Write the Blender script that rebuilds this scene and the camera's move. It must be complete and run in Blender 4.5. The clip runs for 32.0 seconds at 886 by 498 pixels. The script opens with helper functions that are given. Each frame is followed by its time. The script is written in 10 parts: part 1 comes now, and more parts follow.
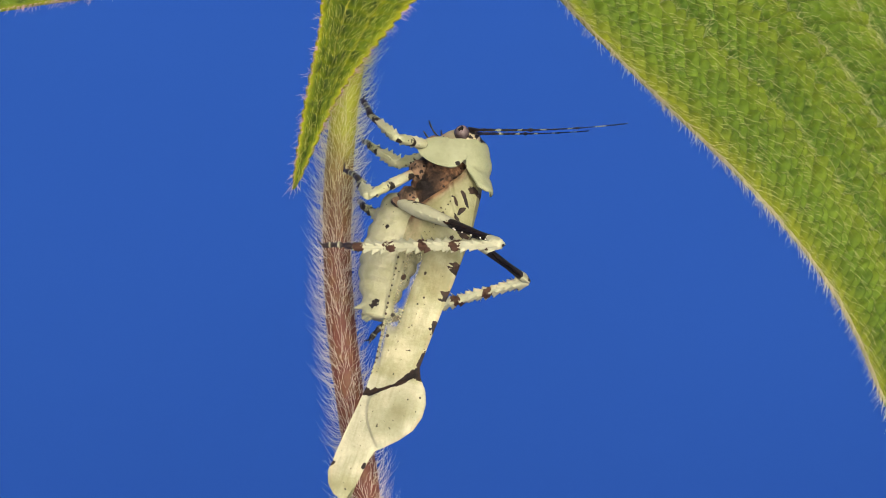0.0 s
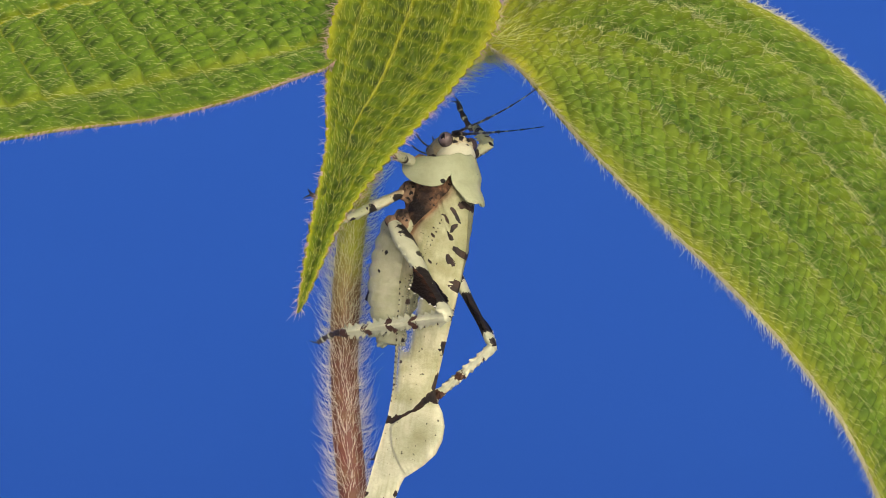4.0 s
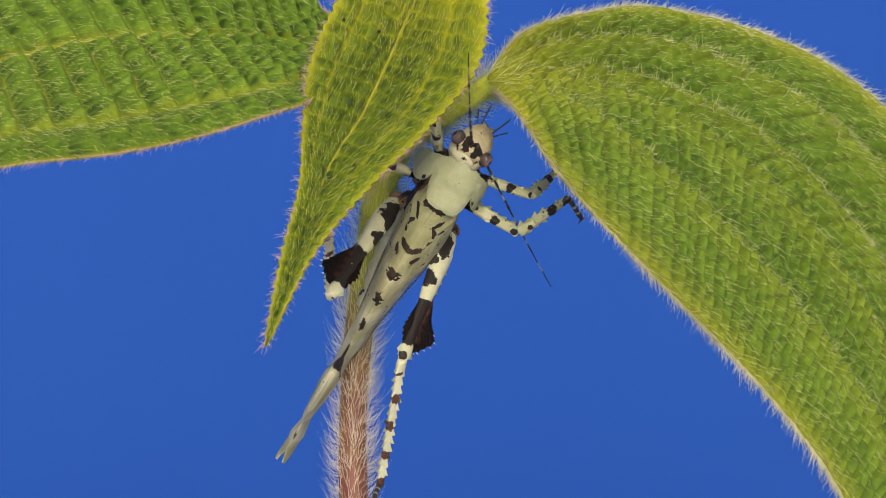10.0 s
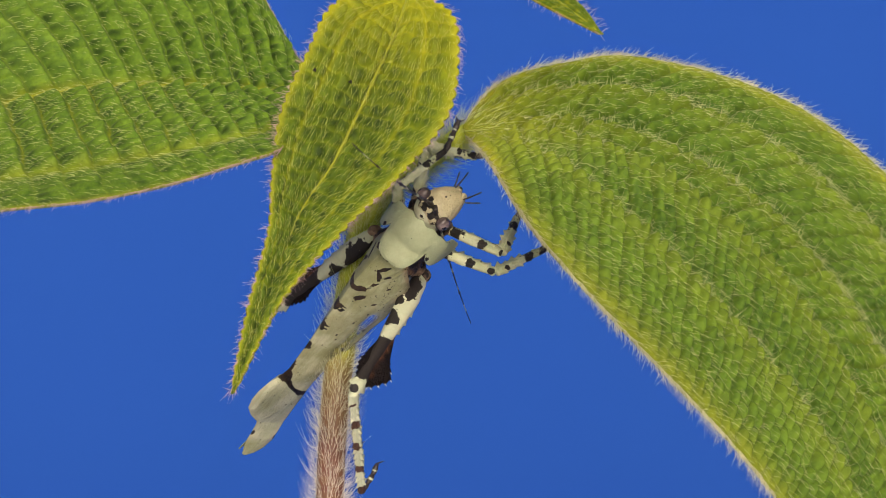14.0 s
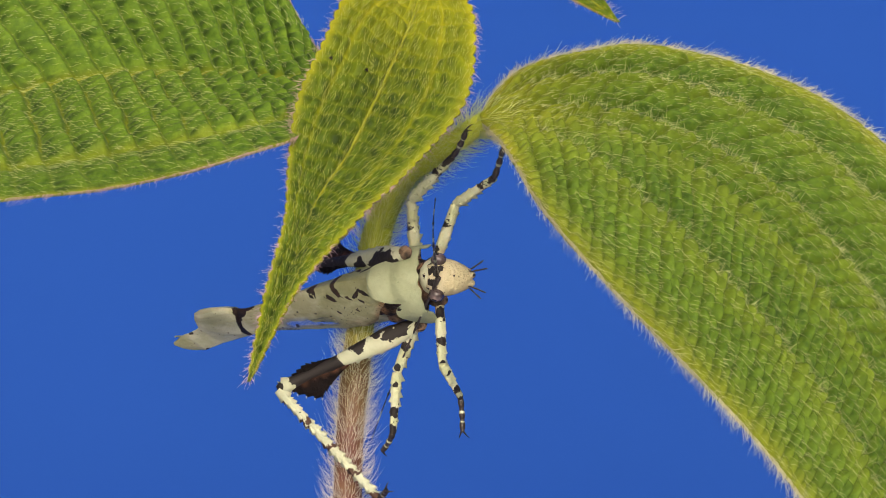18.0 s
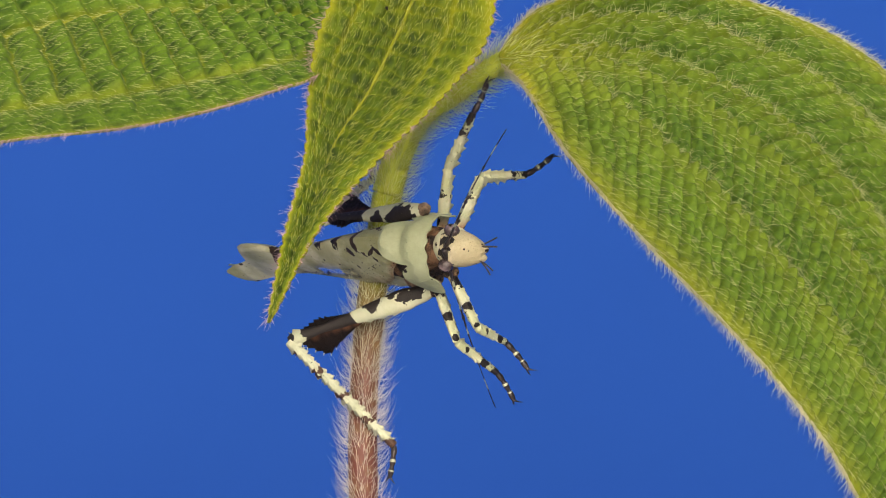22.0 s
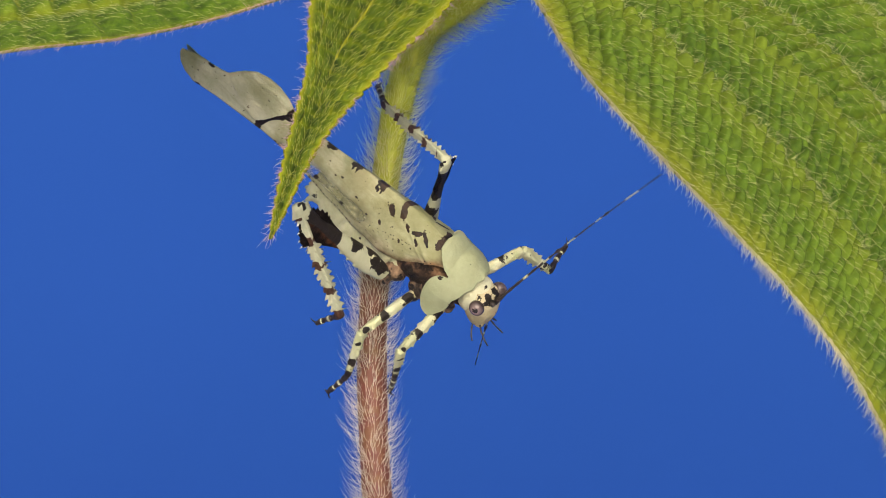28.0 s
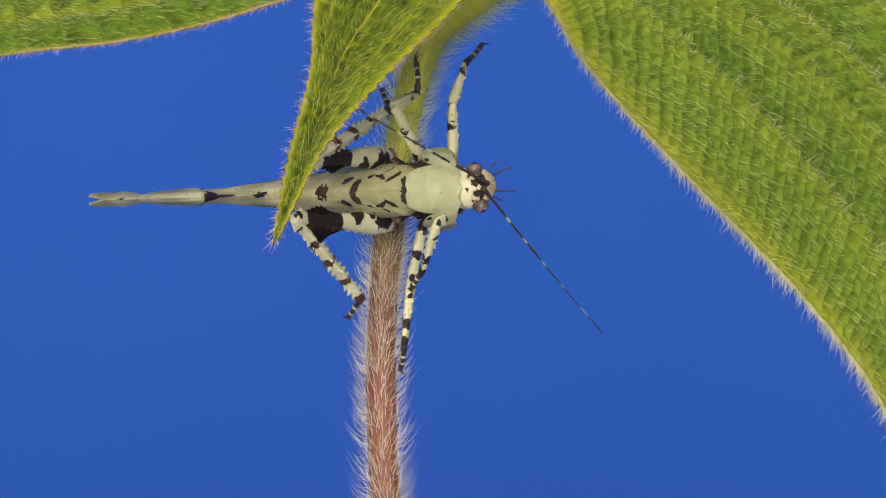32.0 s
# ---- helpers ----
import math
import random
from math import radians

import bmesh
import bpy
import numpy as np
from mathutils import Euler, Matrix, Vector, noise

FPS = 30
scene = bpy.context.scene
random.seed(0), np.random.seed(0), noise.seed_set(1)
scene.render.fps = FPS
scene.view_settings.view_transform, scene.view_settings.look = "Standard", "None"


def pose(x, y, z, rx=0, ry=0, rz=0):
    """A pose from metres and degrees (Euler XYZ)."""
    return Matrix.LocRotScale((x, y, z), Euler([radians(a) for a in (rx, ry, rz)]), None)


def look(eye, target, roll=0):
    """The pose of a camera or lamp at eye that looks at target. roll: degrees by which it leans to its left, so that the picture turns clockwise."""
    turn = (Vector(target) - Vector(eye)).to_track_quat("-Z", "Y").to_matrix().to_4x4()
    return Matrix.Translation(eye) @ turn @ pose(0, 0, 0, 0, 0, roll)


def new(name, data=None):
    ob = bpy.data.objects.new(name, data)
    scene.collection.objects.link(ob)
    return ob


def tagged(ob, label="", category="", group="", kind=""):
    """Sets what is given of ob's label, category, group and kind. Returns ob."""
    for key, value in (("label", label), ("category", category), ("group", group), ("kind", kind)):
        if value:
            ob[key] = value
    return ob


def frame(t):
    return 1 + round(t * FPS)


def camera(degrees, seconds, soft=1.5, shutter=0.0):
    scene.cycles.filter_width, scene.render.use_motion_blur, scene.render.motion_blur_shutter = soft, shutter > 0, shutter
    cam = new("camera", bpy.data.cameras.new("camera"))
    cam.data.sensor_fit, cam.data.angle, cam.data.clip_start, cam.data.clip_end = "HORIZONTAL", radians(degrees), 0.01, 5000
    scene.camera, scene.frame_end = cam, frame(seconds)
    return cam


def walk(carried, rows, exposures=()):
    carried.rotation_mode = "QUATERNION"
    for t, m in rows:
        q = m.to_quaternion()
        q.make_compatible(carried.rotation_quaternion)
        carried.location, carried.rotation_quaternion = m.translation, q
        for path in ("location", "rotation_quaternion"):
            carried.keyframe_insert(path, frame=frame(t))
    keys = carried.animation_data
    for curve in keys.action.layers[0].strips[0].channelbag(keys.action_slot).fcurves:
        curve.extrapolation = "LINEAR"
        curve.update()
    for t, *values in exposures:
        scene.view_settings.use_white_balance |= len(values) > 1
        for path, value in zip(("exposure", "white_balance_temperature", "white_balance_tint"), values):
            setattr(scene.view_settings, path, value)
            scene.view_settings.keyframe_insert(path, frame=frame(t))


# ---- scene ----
cam = camera(25.0, 32.0, soft=0.5, shutter=0.4)
walk(cam, [
    (0.0, pose(-0.046722, -0.200476, 0.291323, 86.489, 1.406, -11.988)),
    (0.5, pose(-0.044494, -0.201124, 0.290861, 86.872, 1.316, -11.352)),
    (1.0, pose(-0.045530, -0.201072, 0.292114, 86.942, 1.435, -11.649)),
    (1.5, pose(-0.043867, -0.201614, 0.292956, 87.122, 1.497, -11.173)),
    (2.0, pose(-0.044734, -0.201600, 0.293317, 87.427, 1.374, -11.410)),
    (2.5, pose(-0.045962, -0.201542, 0.293837, 87.834, 1.412, -11.696)),
    (3.0, pose(-0.044372, -0.202155, 0.294652, 88.215, 1.337, -11.176)),
    (3.5, pose(-0.044636, -0.202258, 0.295257, 88.605, 1.298, -11.208)),
    (5.5, pose(-0.044407, -0.202006, 0.293472, 89.526, 1.312, -11.086)),
    (6.0, pose(-0.043568, -0.202208, 0.293315, 89.543, 1.152, -10.845)),
    (6.5, pose(-0.043340, -0.202133, 0.293456, 89.505, 1.131, -10.791)),
    (7.0, pose(-0.041921, -0.202351, 0.294577, 89.212, 1.032, -10.443)),
    (7.5, pose(-0.035048, -0.203577, 0.294127, 89.328, 0.949, -8.508)),
    (8.0, pose(-0.028813, -0.204535, 0.293496, 89.495, 0.876, -6.784)),
    (8.5, pose(-0.024762, -0.204996, 0.293645, 89.426, 0.723, -5.716)),
    (9.0, pose(-0.020200, -0.205494, 0.293661, 89.537, 0.695, -4.483)),
    (9.5, pose(-0.016779, -0.205833, 0.293768, 89.878, 0.554, -3.623)),
    (10.0, pose(-0.015428, -0.206053, 0.294339, 90.220, 0.380, -3.420)),
    (10.5, pose(-0.013970, -0.206224, 0.294977, 90.484, 0.232, -3.210)),
    (11.0, pose(-0.011041, -0.206589, 0.294909, 90.719, 0.154, -2.566)),
    (11.5, pose(-0.009582, -0.206901, 0.294571, 91.010, 0.140, -2.324)),
    (12.0, pose(-0.008143, -0.207225, 0.293795, 91.465, 0.152, -2.058)),
    (12.5, pose(-0.006883, -0.207411, 0.294100, 91.591, 0.108, -1.803)),
    (13.0, pose(-0.007850, -0.207369, 0.294530, 91.548, 0.069, -2.114)),
    (13.5, pose(-0.006647, -0.207377, 0.294681, 91.524, 0.110, -1.797)),
    (14.0, pose(-0.006761, -0.207450, 0.295150, 91.385, 0.041, -1.839)),
    (14.5, pose(-0.006182, -0.207566, 0.294438, 91.564, 0.136, -1.680)),
    (16.5, pose(-0.006667, -0.207609, 0.295264, 91.339, 0.100, -1.802)),
    (17.0, pose(-0.006996, -0.207579, 0.295052, 91.385, 0.072, -1.848)),
    (17.5, pose(-0.006524, -0.207644, 0.294426, 91.468, 0.085, -1.545)),
    (18.0, pose(-0.005628, -0.207489, 0.294407, 91.250, 0.055, -1.047)),
    (18.5, pose(-0.005465, -0.207302, 0.294152, 91.009, 0.010, -0.708)),
    (19.0, pose(-0.005249, -0.207158, 0.294480, 90.627, -0.025, -0.451)),
    (19.5, pose(-0.005103, -0.206876, 0.293173, 90.693, 0.206, -0.225)),
    (20.0, pose(-0.007538, -0.206531, 0.294250, 89.981, -0.097, -0.934)),
    (20.5, pose(-0.008077, -0.206194, 0.294514, 89.546, -0.233, -1.087)),
    (21.0, pose(-0.005404, -0.206051, 0.293452, 89.785, 0.272, -0.322)),
    (21.5, pose(-0.006474, -0.205811, 0.294317, 89.531, 0.086, -0.687)),
    (22.0, pose(-0.009713, -0.205499, 0.294162, 89.632, -0.074, -1.636)),
    (22.5, pose(-0.004889, -0.205447, 0.292015, 90.327, 0.699, -0.145)),
    (23.0, pose(-0.008905, -0.205070, 0.293437, 89.535, -0.237, -1.311)),
    (23.5, pose(-0.008989, -0.204574, 0.292783, 89.289, -0.063, -1.300)),
    (24.0, pose(-0.008357, -0.204263, 0.292294, 88.988, 0.009, -1.167)),
    (24.5, pose(-0.006361, -0.203876, 0.292035, 88.716, -0.218, -0.641)),
    (25.0, pose(-0.007852, -0.203364, 0.292365, 88.410, -0.248, -1.192)),
    (25.5, pose(-0.006376, -0.203119, 0.291923, 88.441, 0.215, -0.813)),
    (27.5, pose(-0.005490, -0.200576, 0.291025, 88.091, 0.109, -0.387)),
    (28.0, pose(-0.006676, -0.200244, 0.291448, 87.958, 0.206, -0.593)),
    (28.5, pose(-0.006372, -0.199852, 0.291029, 88.133, 0.558, -0.386)),
    (29.0, pose(-0.007029, -0.199459, 0.291491, 87.960, 0.252, -0.463)),
    (29.5, pose(-0.006180, -0.199143, 0.291603, 87.930, 0.146, -0.130)),
    (30.0, pose(-0.005808, -0.198653, 0.292012, 87.815, 0.079, -0.037)),
    (30.5, pose(-0.006622, -0.198090, 0.291997, 87.770, -0.058, -0.262)),
    (31.0, pose(-0.004849, -0.197735, 0.291369, 87.963, 0.165, 0.240)),
    (31.5, pose(-0.004370, -0.197319, 0.291742, 87.841, 0.240, 0.334)),
    (32.0, pose(-0.004188, -0.196964, 0.292820, 87.658, 0.269, 0.338)),
])

MM = 0.001
HEIGHT = 0.30  # the height of the plant's middle above the ground, in metres

# ---- world and light ----
world = bpy.data.worlds.new("world")
scene.world = world
world.use_nodes = True
wn = world.node_tree
sky = wn.nodes.new("ShaderNodeTexSky")
sky.sky_type = "NISHITA"
sky.sun_disc = False
sky.sun_elevation, sky.sun_rotation = radians(13), radians(179)
sky.air_density, sky.dust_density, sky.ozone_density = 0.35, 7.0, 0.0
wn.nodes["Background"].inputs["Strength"].default_value = 0.15
wn.links.new(sky.outputs[0], wn.nodes["Background"].inputs["Color"])

sun = new("sun", bpy.data.lights.new("sun", "SUN"))
sun.data.energy, sun.data.angle, sun.data.color = 2.25, radians(60), (1.0, 0.975, 0.93)
sun.matrix_world = look((0.02, -1.27, 0.293), (0, 0, 0))
scene.view_settings.exposure = 0.18


# ---- small helpers ----
def at(x, y, z):
    """A place on the plant, from millimetres."""
    return Vector((x * MM, y * MM, z * MM + HEIGHT))


def mesh(name, verts, faces, material, smooth=True):
    me = bpy.data.meshes.new(name)
    me.from_pydata([tuple(v) for v in verts], [], [tuple(int(i) for i in f) for f in faces])
    me.update()
    for p in me.polygons:
        p.use_smooth = smooth
    me.materials.append(material)
    return me


def part(name, me, parent, label="", place=None, kind=""):
    ob = new(name, me)
    ob.parent = parent
    if place is not None:
        ob.matrix_basis = place
    return tagged(ob, label=label, kind=kind)


def spline(points, n):
    """n points spaced evenly along a smooth curve through the given ones."""
    p = np.array(points, float)
    p = np.vstack([2 * p[0] - p[1], p, 2 * p[-1] - p[-2]])
    fine = []
    for i in range(1, len(p) - 2):
        for s in np.linspace(0, 1, 24, endpoint=False):
            a, b, c, d = p[i - 1 : i + 3]
            fine.append(0.5 * (2 * b + (c - a) * s + (2 * a - 5 * b + 4 * c - d) * s**2 + (3 * b - a - 3 * c + d) * s**3))
    fine = np.array(fine + [p[-2]])
    far = np.r_[0, np.cumsum(np.linalg.norm(np.diff(fine, axis=0), axis=1))]
    want = np.linspace(0, far[-1], n)
    return np.stack([np.interp(want, far, fine[:, k]) for k in range(fine.shape[1])], 1)


def curve(x, xs, ys):
    """A smooth profile: cosine steps between the given values."""
    i = int(np.clip(np.searchsorted(xs, x) - 1, 0, len(xs) - 2))
    s = float(np.clip((x - xs[i]) / (xs[i + 1] - xs[i]), 0, 1))
    return ys[i] + (ys[i + 1] - ys[i]) * s


def loft(rings, closed_ends=True):
    """Verts and faces of a tube through rings of equally many points."""
    n = len(rings[0])
    verts = [v for r in rings for v in r]
    faces = []
    for i in range(len(rings) - 1):
        for j in range(n):
            k = (j + 1) % n
            faces.append((i * n + j, i * n + k, (i + 1) * n + k, (i + 1) * n + j))
    if closed_ends:
        faces.append(tuple(range(n - 1, -1, -1)))
        faces.append(tuple(range((len(rings) - 1) * n, len(rings) * n)))
    return verts, faces


def tube(path, radii, sides=10):
    """A round tube along a path of points (any unit), with a radius at each."""
    path = np.array(path, float)
    ways = np.gradient(path, axis=0)
    ways /= np.linalg.norm(ways, axis=1)[:, None]
    side = np.cross(ways[0], (0.31, 0.9, 0.2))
    rings = []
    for p, w, r in zip(path, ways, radii):
        side = side - (side @ w) * w
        side /= np.linalg.norm(side)
        other = np.cross(w, side)
        rings.append([p + r * (math.cos(a) * side + math.sin(a) * other) for a in np.linspace(0, 2 * math.pi, sides, endpoint=False)])
    return loft(rings)


def joined(pieces):
    verts, faces = [], []
    for v, f in pieces:
        n = len(verts)
        verts += list(v)
        faces += [tuple(i + n for i in one) for one in f]
    return verts, faces


def scaled(shape, k=MM):
    return [np.array(v) * k for v in shape[0]], shape[1]


def thorn(foot, way, length, radius, sides=5):
    """A small cone."""
    foot, way = np.array(foot, float), np.array(way, float)
    way /= np.linalg.norm(way)
    side = np.cross(way, (0.3, 0.5, 0.81))
    side /= np.linalg.norm(side)
    other = np.cross(way, side)
    ring = [foot + radius * (math.cos(a) * side + math.sin(a) * other) for a in np.linspace(0, 2 * math.pi, sides, endpoint=False)]
    return ring + [foot + way * length], [(i, (i + 1) % sides, sides) for i in range(sides)]


def hairs(feet, ways, lengths, radius, droop, rng, curl=0.0):
    """Verts and faces of many fine bent hairs. droop: the way in which they bend, one for each; curl: how wavy they are."""
    n = len(feet)
    ways = ways / np.linalg.norm(ways, axis=1)[:, None]
    side = np.cross(ways, rng.normal(size=(n, 3)))
    side /= np.linalg.norm(side, axis=1)[:, None] + 1e-12
    other = np.cross(ways, side)
    turns, start = rng.uniform(3.5, 8.0, n), rng.uniform(0, 6.28, n)
    steps = np.linspace(0, 1, 7 if curl else 4)
    verts = []
    for s in steps:
        wave = curl * lengths * s * np.sin(start + turns * s)
        mid = feet + ways * (lengths * s)[:, None] + droop * (lengths * s * s)[:, None] + side * wave[:, None]
        r = 1.0 - 0.85 * s**2.2
        for a in (0.0, 2.094, 4.189):
            verts.append(mid + radius * r * (math.cos(a) * side + math.sin(a) * other))
    verts = np.stack(verts, 1).reshape(-1, 3)
    k = len(steps)
    quad = np.array([(3 * i + j, 3 * i + (j + 1) % 3, 3 * i + 3 + (j + 1) % 3, 3 * i + 3 + j) for i in range(k - 1) for j in range(3)])
    faces = (quad[None] + 3 * k * np.arange(n)[:, None, None]).reshape(-1, 4)
    return verts, faces


# ---- materials ----
def material(name, rough=0.5, sheen=0.0):
    m = bpy.data.materials.new(name)
    m.use_nodes = True
    b = m.node_tree.nodes["Principled BSDF"]
    b.inputs["Roughness"].default_value = rough
    if sheen:
        b.inputs["Sheen Weight"].default_value = sheen
    return m, m.node_tree, b


def node(tree, kind, **values):
    n = tree.nodes.new(kind)
    for key, value in values.items():
        n.inputs[key.replace("_", " ")].default_value = value
    return n


def noise_node(tree, scale, detail=3.0, rough=0.55, source="Object"):
    c = tree.nodes.new("ShaderNodeTexCoord")
    n = node(tree, "ShaderNodeTexNoise", Scale=scale, Detail=detail, Roughness=rough)
    tree.links.new(c.outputs[source], n.inputs["Vector"])
    return n


def ramp(tree, fac, stops, constant=False):
    r = tree.nodes.new("ShaderNodeValToRGB")
    r.color_ramp.interpolation = "CONSTANT" if constant else "LINEAR"
    while len(r.color_ramp.elements) < len(stops):
        r.color_ramp.elements.new(0.5)
    for e, (p, c) in zip(r.color_ramp.elements, stops):
        e.position, e.color = p, (*c, 1)
    tree.links.new(fac, r.inputs["Fac"])
    return r.outputs["Color"]


def mixed(tree, fac, a, b):
    m = tree.nodes.new("ShaderNodeMix")
    m.data_type = "RGBA"
    for value, slot in ((fac, m.inputs[0]), (a, m.inputs[6]), (b, m.inputs[7])):
        if isinstance(value, bpy.types.NodeSocket):
            tree.links.new(value, slot)
        elif isinstance(value, tuple):
            slot.default_value = (*value, 1)
        else:
            slot.default_value = value
    return m.outputs[2]


def math_node(tree, op, a, b=None):
    m = tree.nodes.new("ShaderNodeMath")
    m.operation = op
    for value, slot in ((a, m.inputs[0]), (b, m.inputs[1])):
        if isinstance(value, bpy.types.NodeSocket):
            tree.links.new(value, slot)
        elif value is not None:
            slot.default_value = value
    return m.outputs[0]


def bump(tree, b, height, strength, distance):
    n = node(tree, "ShaderNodeBump", Strength=strength, Distance=distance)
    tree.links.new(height, n.inputs["Height"])
    tree.links.new(n.outputs[0], b.inputs["Normal"])


def through_light(m, tree, b, colour, share):
    """Lets part of the light through, as leaves and thin wings do."""
    t = tree.nodes.new("ShaderNodeBsdfTranslucent")
    if isinstance(colour, bpy.types.NodeSocket):
        tree.links.new(colour, t.inputs["Color"])
    else:
        t.inputs["Color"].default_value = (*colour, 1)
    mix = tree.nodes.new("ShaderNodeMixShader")
    mix.inputs[0].default_value = share
    tree.links.new(b.outputs[0], mix.inputs[1])
    tree.links.new(t.outputs[0], mix.inputs[2])
    tree.links.new(mix.outputs[0], tree.nodes["Material Output"].inputs["Surface"])


def leaf_material(name, dark, light, vein):
    """Dark between the veins, paler on them, with fine mottling; furrow and fold shade is painted in."""
    m, tree, b = material(name, 0.62)
    b.inputs["Specular IOR Level"].default_value = 0.22
    b.inputs["Sheen Weight"].default_value = 0.12
    b.inputs["Sheen Roughness"].default_value = 0.45
    b.inputs["Sheen Tint"].default_value = (0.80, 0.95, 0.50, 1)
    n = noise_node(tree, 950, 4, 0.65)
    big = noise_node(tree, 60, 3)
    c = ramp(tree, n.outputs["Fac"], [(0.34, dark), (0.66, light)])
    c = mixed(tree, ramp(tree, big.outputs["Fac"], [(0.38, (0, 0, 0)), (0.72, (0.5, 0.5, 0.5))]), c, light)
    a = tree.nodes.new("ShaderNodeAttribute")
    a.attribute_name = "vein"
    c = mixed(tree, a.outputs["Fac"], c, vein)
    # dark blots, plus shade painted into the furrows and at the folds' feet
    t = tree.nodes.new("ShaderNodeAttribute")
    t.attribute_name = "blot_shade"
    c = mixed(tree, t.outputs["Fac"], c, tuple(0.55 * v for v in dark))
    tree.links.new(c, b.inputs["Base Color"])
    fine = noise_node(tree, 2200, 4)
    bump(tree, b, fine.outputs["Fac"], 0.6, 0.0003)
    through_light(m, tree, b, c, 0.20)
    return m


LEAF = leaf_material("hairy_leaf", (0.038, 0.092, 0.006), (0.135, 0.228, 0.014), (0.27, 0.285, 0.012))
YOUNG_LEAF = leaf_material("young_leaf", (0.038, 0.077, 0.0015), (0.112, 0.170, 0.003), (0.31, 0.31, 0.004))


MIDRIB = leaf_material("midrib", (0.20, 0.225, 0.008), (0.30, 0.315, 0.016), (0.27, 0.285, 0.012))


def hair_material(name, colour, above=None):
    """above: the colour of the hairs on the green upper part of the stem."""
    m, tree, b = material(name, 0.4)
    n = noise_node(tree, 90, 2)
    c = ramp(tree, n.outputs["Fac"], [(0.3, tuple(0.75 * v for v in colour)), (0.7, colour)])
    if above:
        g = tree.nodes.new("ShaderNodeTexCoord")
        z = tree.nodes.new("ShaderNodeSeparateXYZ")
        tree.links.new(g.outputs["Object"], z.inputs[0])
        fac = math_node(tree, "MULTIPLY_ADD", z.outputs["Z"], 40.0)
        fac.node.inputs[2].default_value = -40.0 * (HEIGHT - 0.022)
        c = mixed(tree, ramp(tree, fac, [(0.0, (0, 0, 0)), (1.0, (1, 1, 1))]), c, above)
    tree.links.new(c, b.inputs["Base Color"])
    through_light(m, tree, b, c, 0.3)
    return m


LEAF_HAIR = hair_material("leaf_hair", (0.42, 0.48, 0.15))
RIGHT_HAIR = hair_material("long_leaf_hair", (0.66, 0.69, 0.34))
YOUNG_HAIR = hair_material("young_leaf_hair", (0.54, 0.57, 0.15))
STEM_HAIR = hair_material("stem_hair", (0.90, 0.83, 0.70), (0.72, 0.78, 0.30))
MARGIN_HAIR = hair_material("margin_hair", (0.82, 0.78, 0.52))
PINK_HAIR = hair_material("pink_hair", (0.80, 0.55, 0.56))


def stem_material():
    """Green above, turning reddish brown further down."""
    m, tree, b = material("stem", 0.6)
    g = tree.nodes.new("ShaderNodeTexCoord")
    s = tree.nodes.new("ShaderNodeSeparateXYZ")
    tree.links.new(g.outputs["Object"], s.inputs[0])
    n = noise_node(tree, 160, 4)
    high = math_node(tree, "ADD", s.outputs["Z"], math_node(tree, "MULTIPLY", n.outputs["Fac"], 0.012))
    fac = math_node(tree, "MULTIPLY_ADD", high, 22.0)
    fac.node.inputs[2].default_value = -22.0 * (HEIGHT - 0.024)
    c = ramp(tree, fac, [(0.0, (0.125, 0.036, 0.024)), (0.22, (0.115, 0.046, 0.026)), (0.38, (0.19, 0.135, 0.040)), (0.48, (0.38, 0.42, 0.040)), (0.9, (0.48, 0.56, 0.045))])
    streak = noise_node(tree, 700, 3)
    c = mixed(tree, ramp(tree, streak.outputs["Fac"], [(0.45, (0, 0, 0)), (0.8, (0.30, 0.30, 0.30))]), c, (0.34, 0.27, 0.09))
    tree.links.new(c, b.inputs["Base Color"])
    bump(tree, b, streak.outputs["Fac"], 0.5, 0.0003)
    return m


STEM = stem_material()

BONE = (0.36, 0.38, 0.25)
BLACK = (0.012, 0.009, 0.008)
BROWN = (0.034, 0.018, 0.012)


def shell_material(name, base, pale, bands=(), length=1.0, specks=0.0, rough=0.45):
    """Insect shell with dark bands along x: bands are (from, to, colour) as shares of the length in millimetres."""
    m, tree, b = material(name, rough)
    n = noise_node(tree, 900, 4)
    c = ramp(tree, n.outputs["Fac"], [(0.3, base), (0.7, pale)])
    if bands:
        g = tree.nodes.new("ShaderNodeTexCoord")
        s = tree.nodes.new("ShaderNodeSeparateXYZ")
        tree.links.new(g.outputs["Object"], s.inputs[0])
        wob = noise_node(tree, 1300, 2)
        x = math_node(tree, "MULTIPLY", s.outputs["X"], 1 / (length * MM))
        x = math_node(tree, "ADD", x, math_node(tree, "MULTIPLY_ADD", wob.outputs["Fac"], 0.09))
        x.node.inputs[1].links[0].from_node.inputs[2].default_value = -0.045
        for lo, hi, colour in bands:
            mask = ramp(tree, x, [(0.0, (0, 0, 0)), (max(lo, 0.001), (1, 1, 1)), (hi, (0, 0, 0))], True)
            c = mixed(tree, mask, c, colour)
    if specks:
        f = noise_node(tree, 2600, 1)
        c = mixed(tree, ramp(tree, f.outputs["Fac"], [(0.0, (0, 0, 0)), (1 - specks, (1, 1, 1))], True), c, BROWN)
    tree.links.new(c, b.inputs["Base Color"])
    bump(tree, b, n.outputs["Fac"], 0.6, 0.0005)
    return m


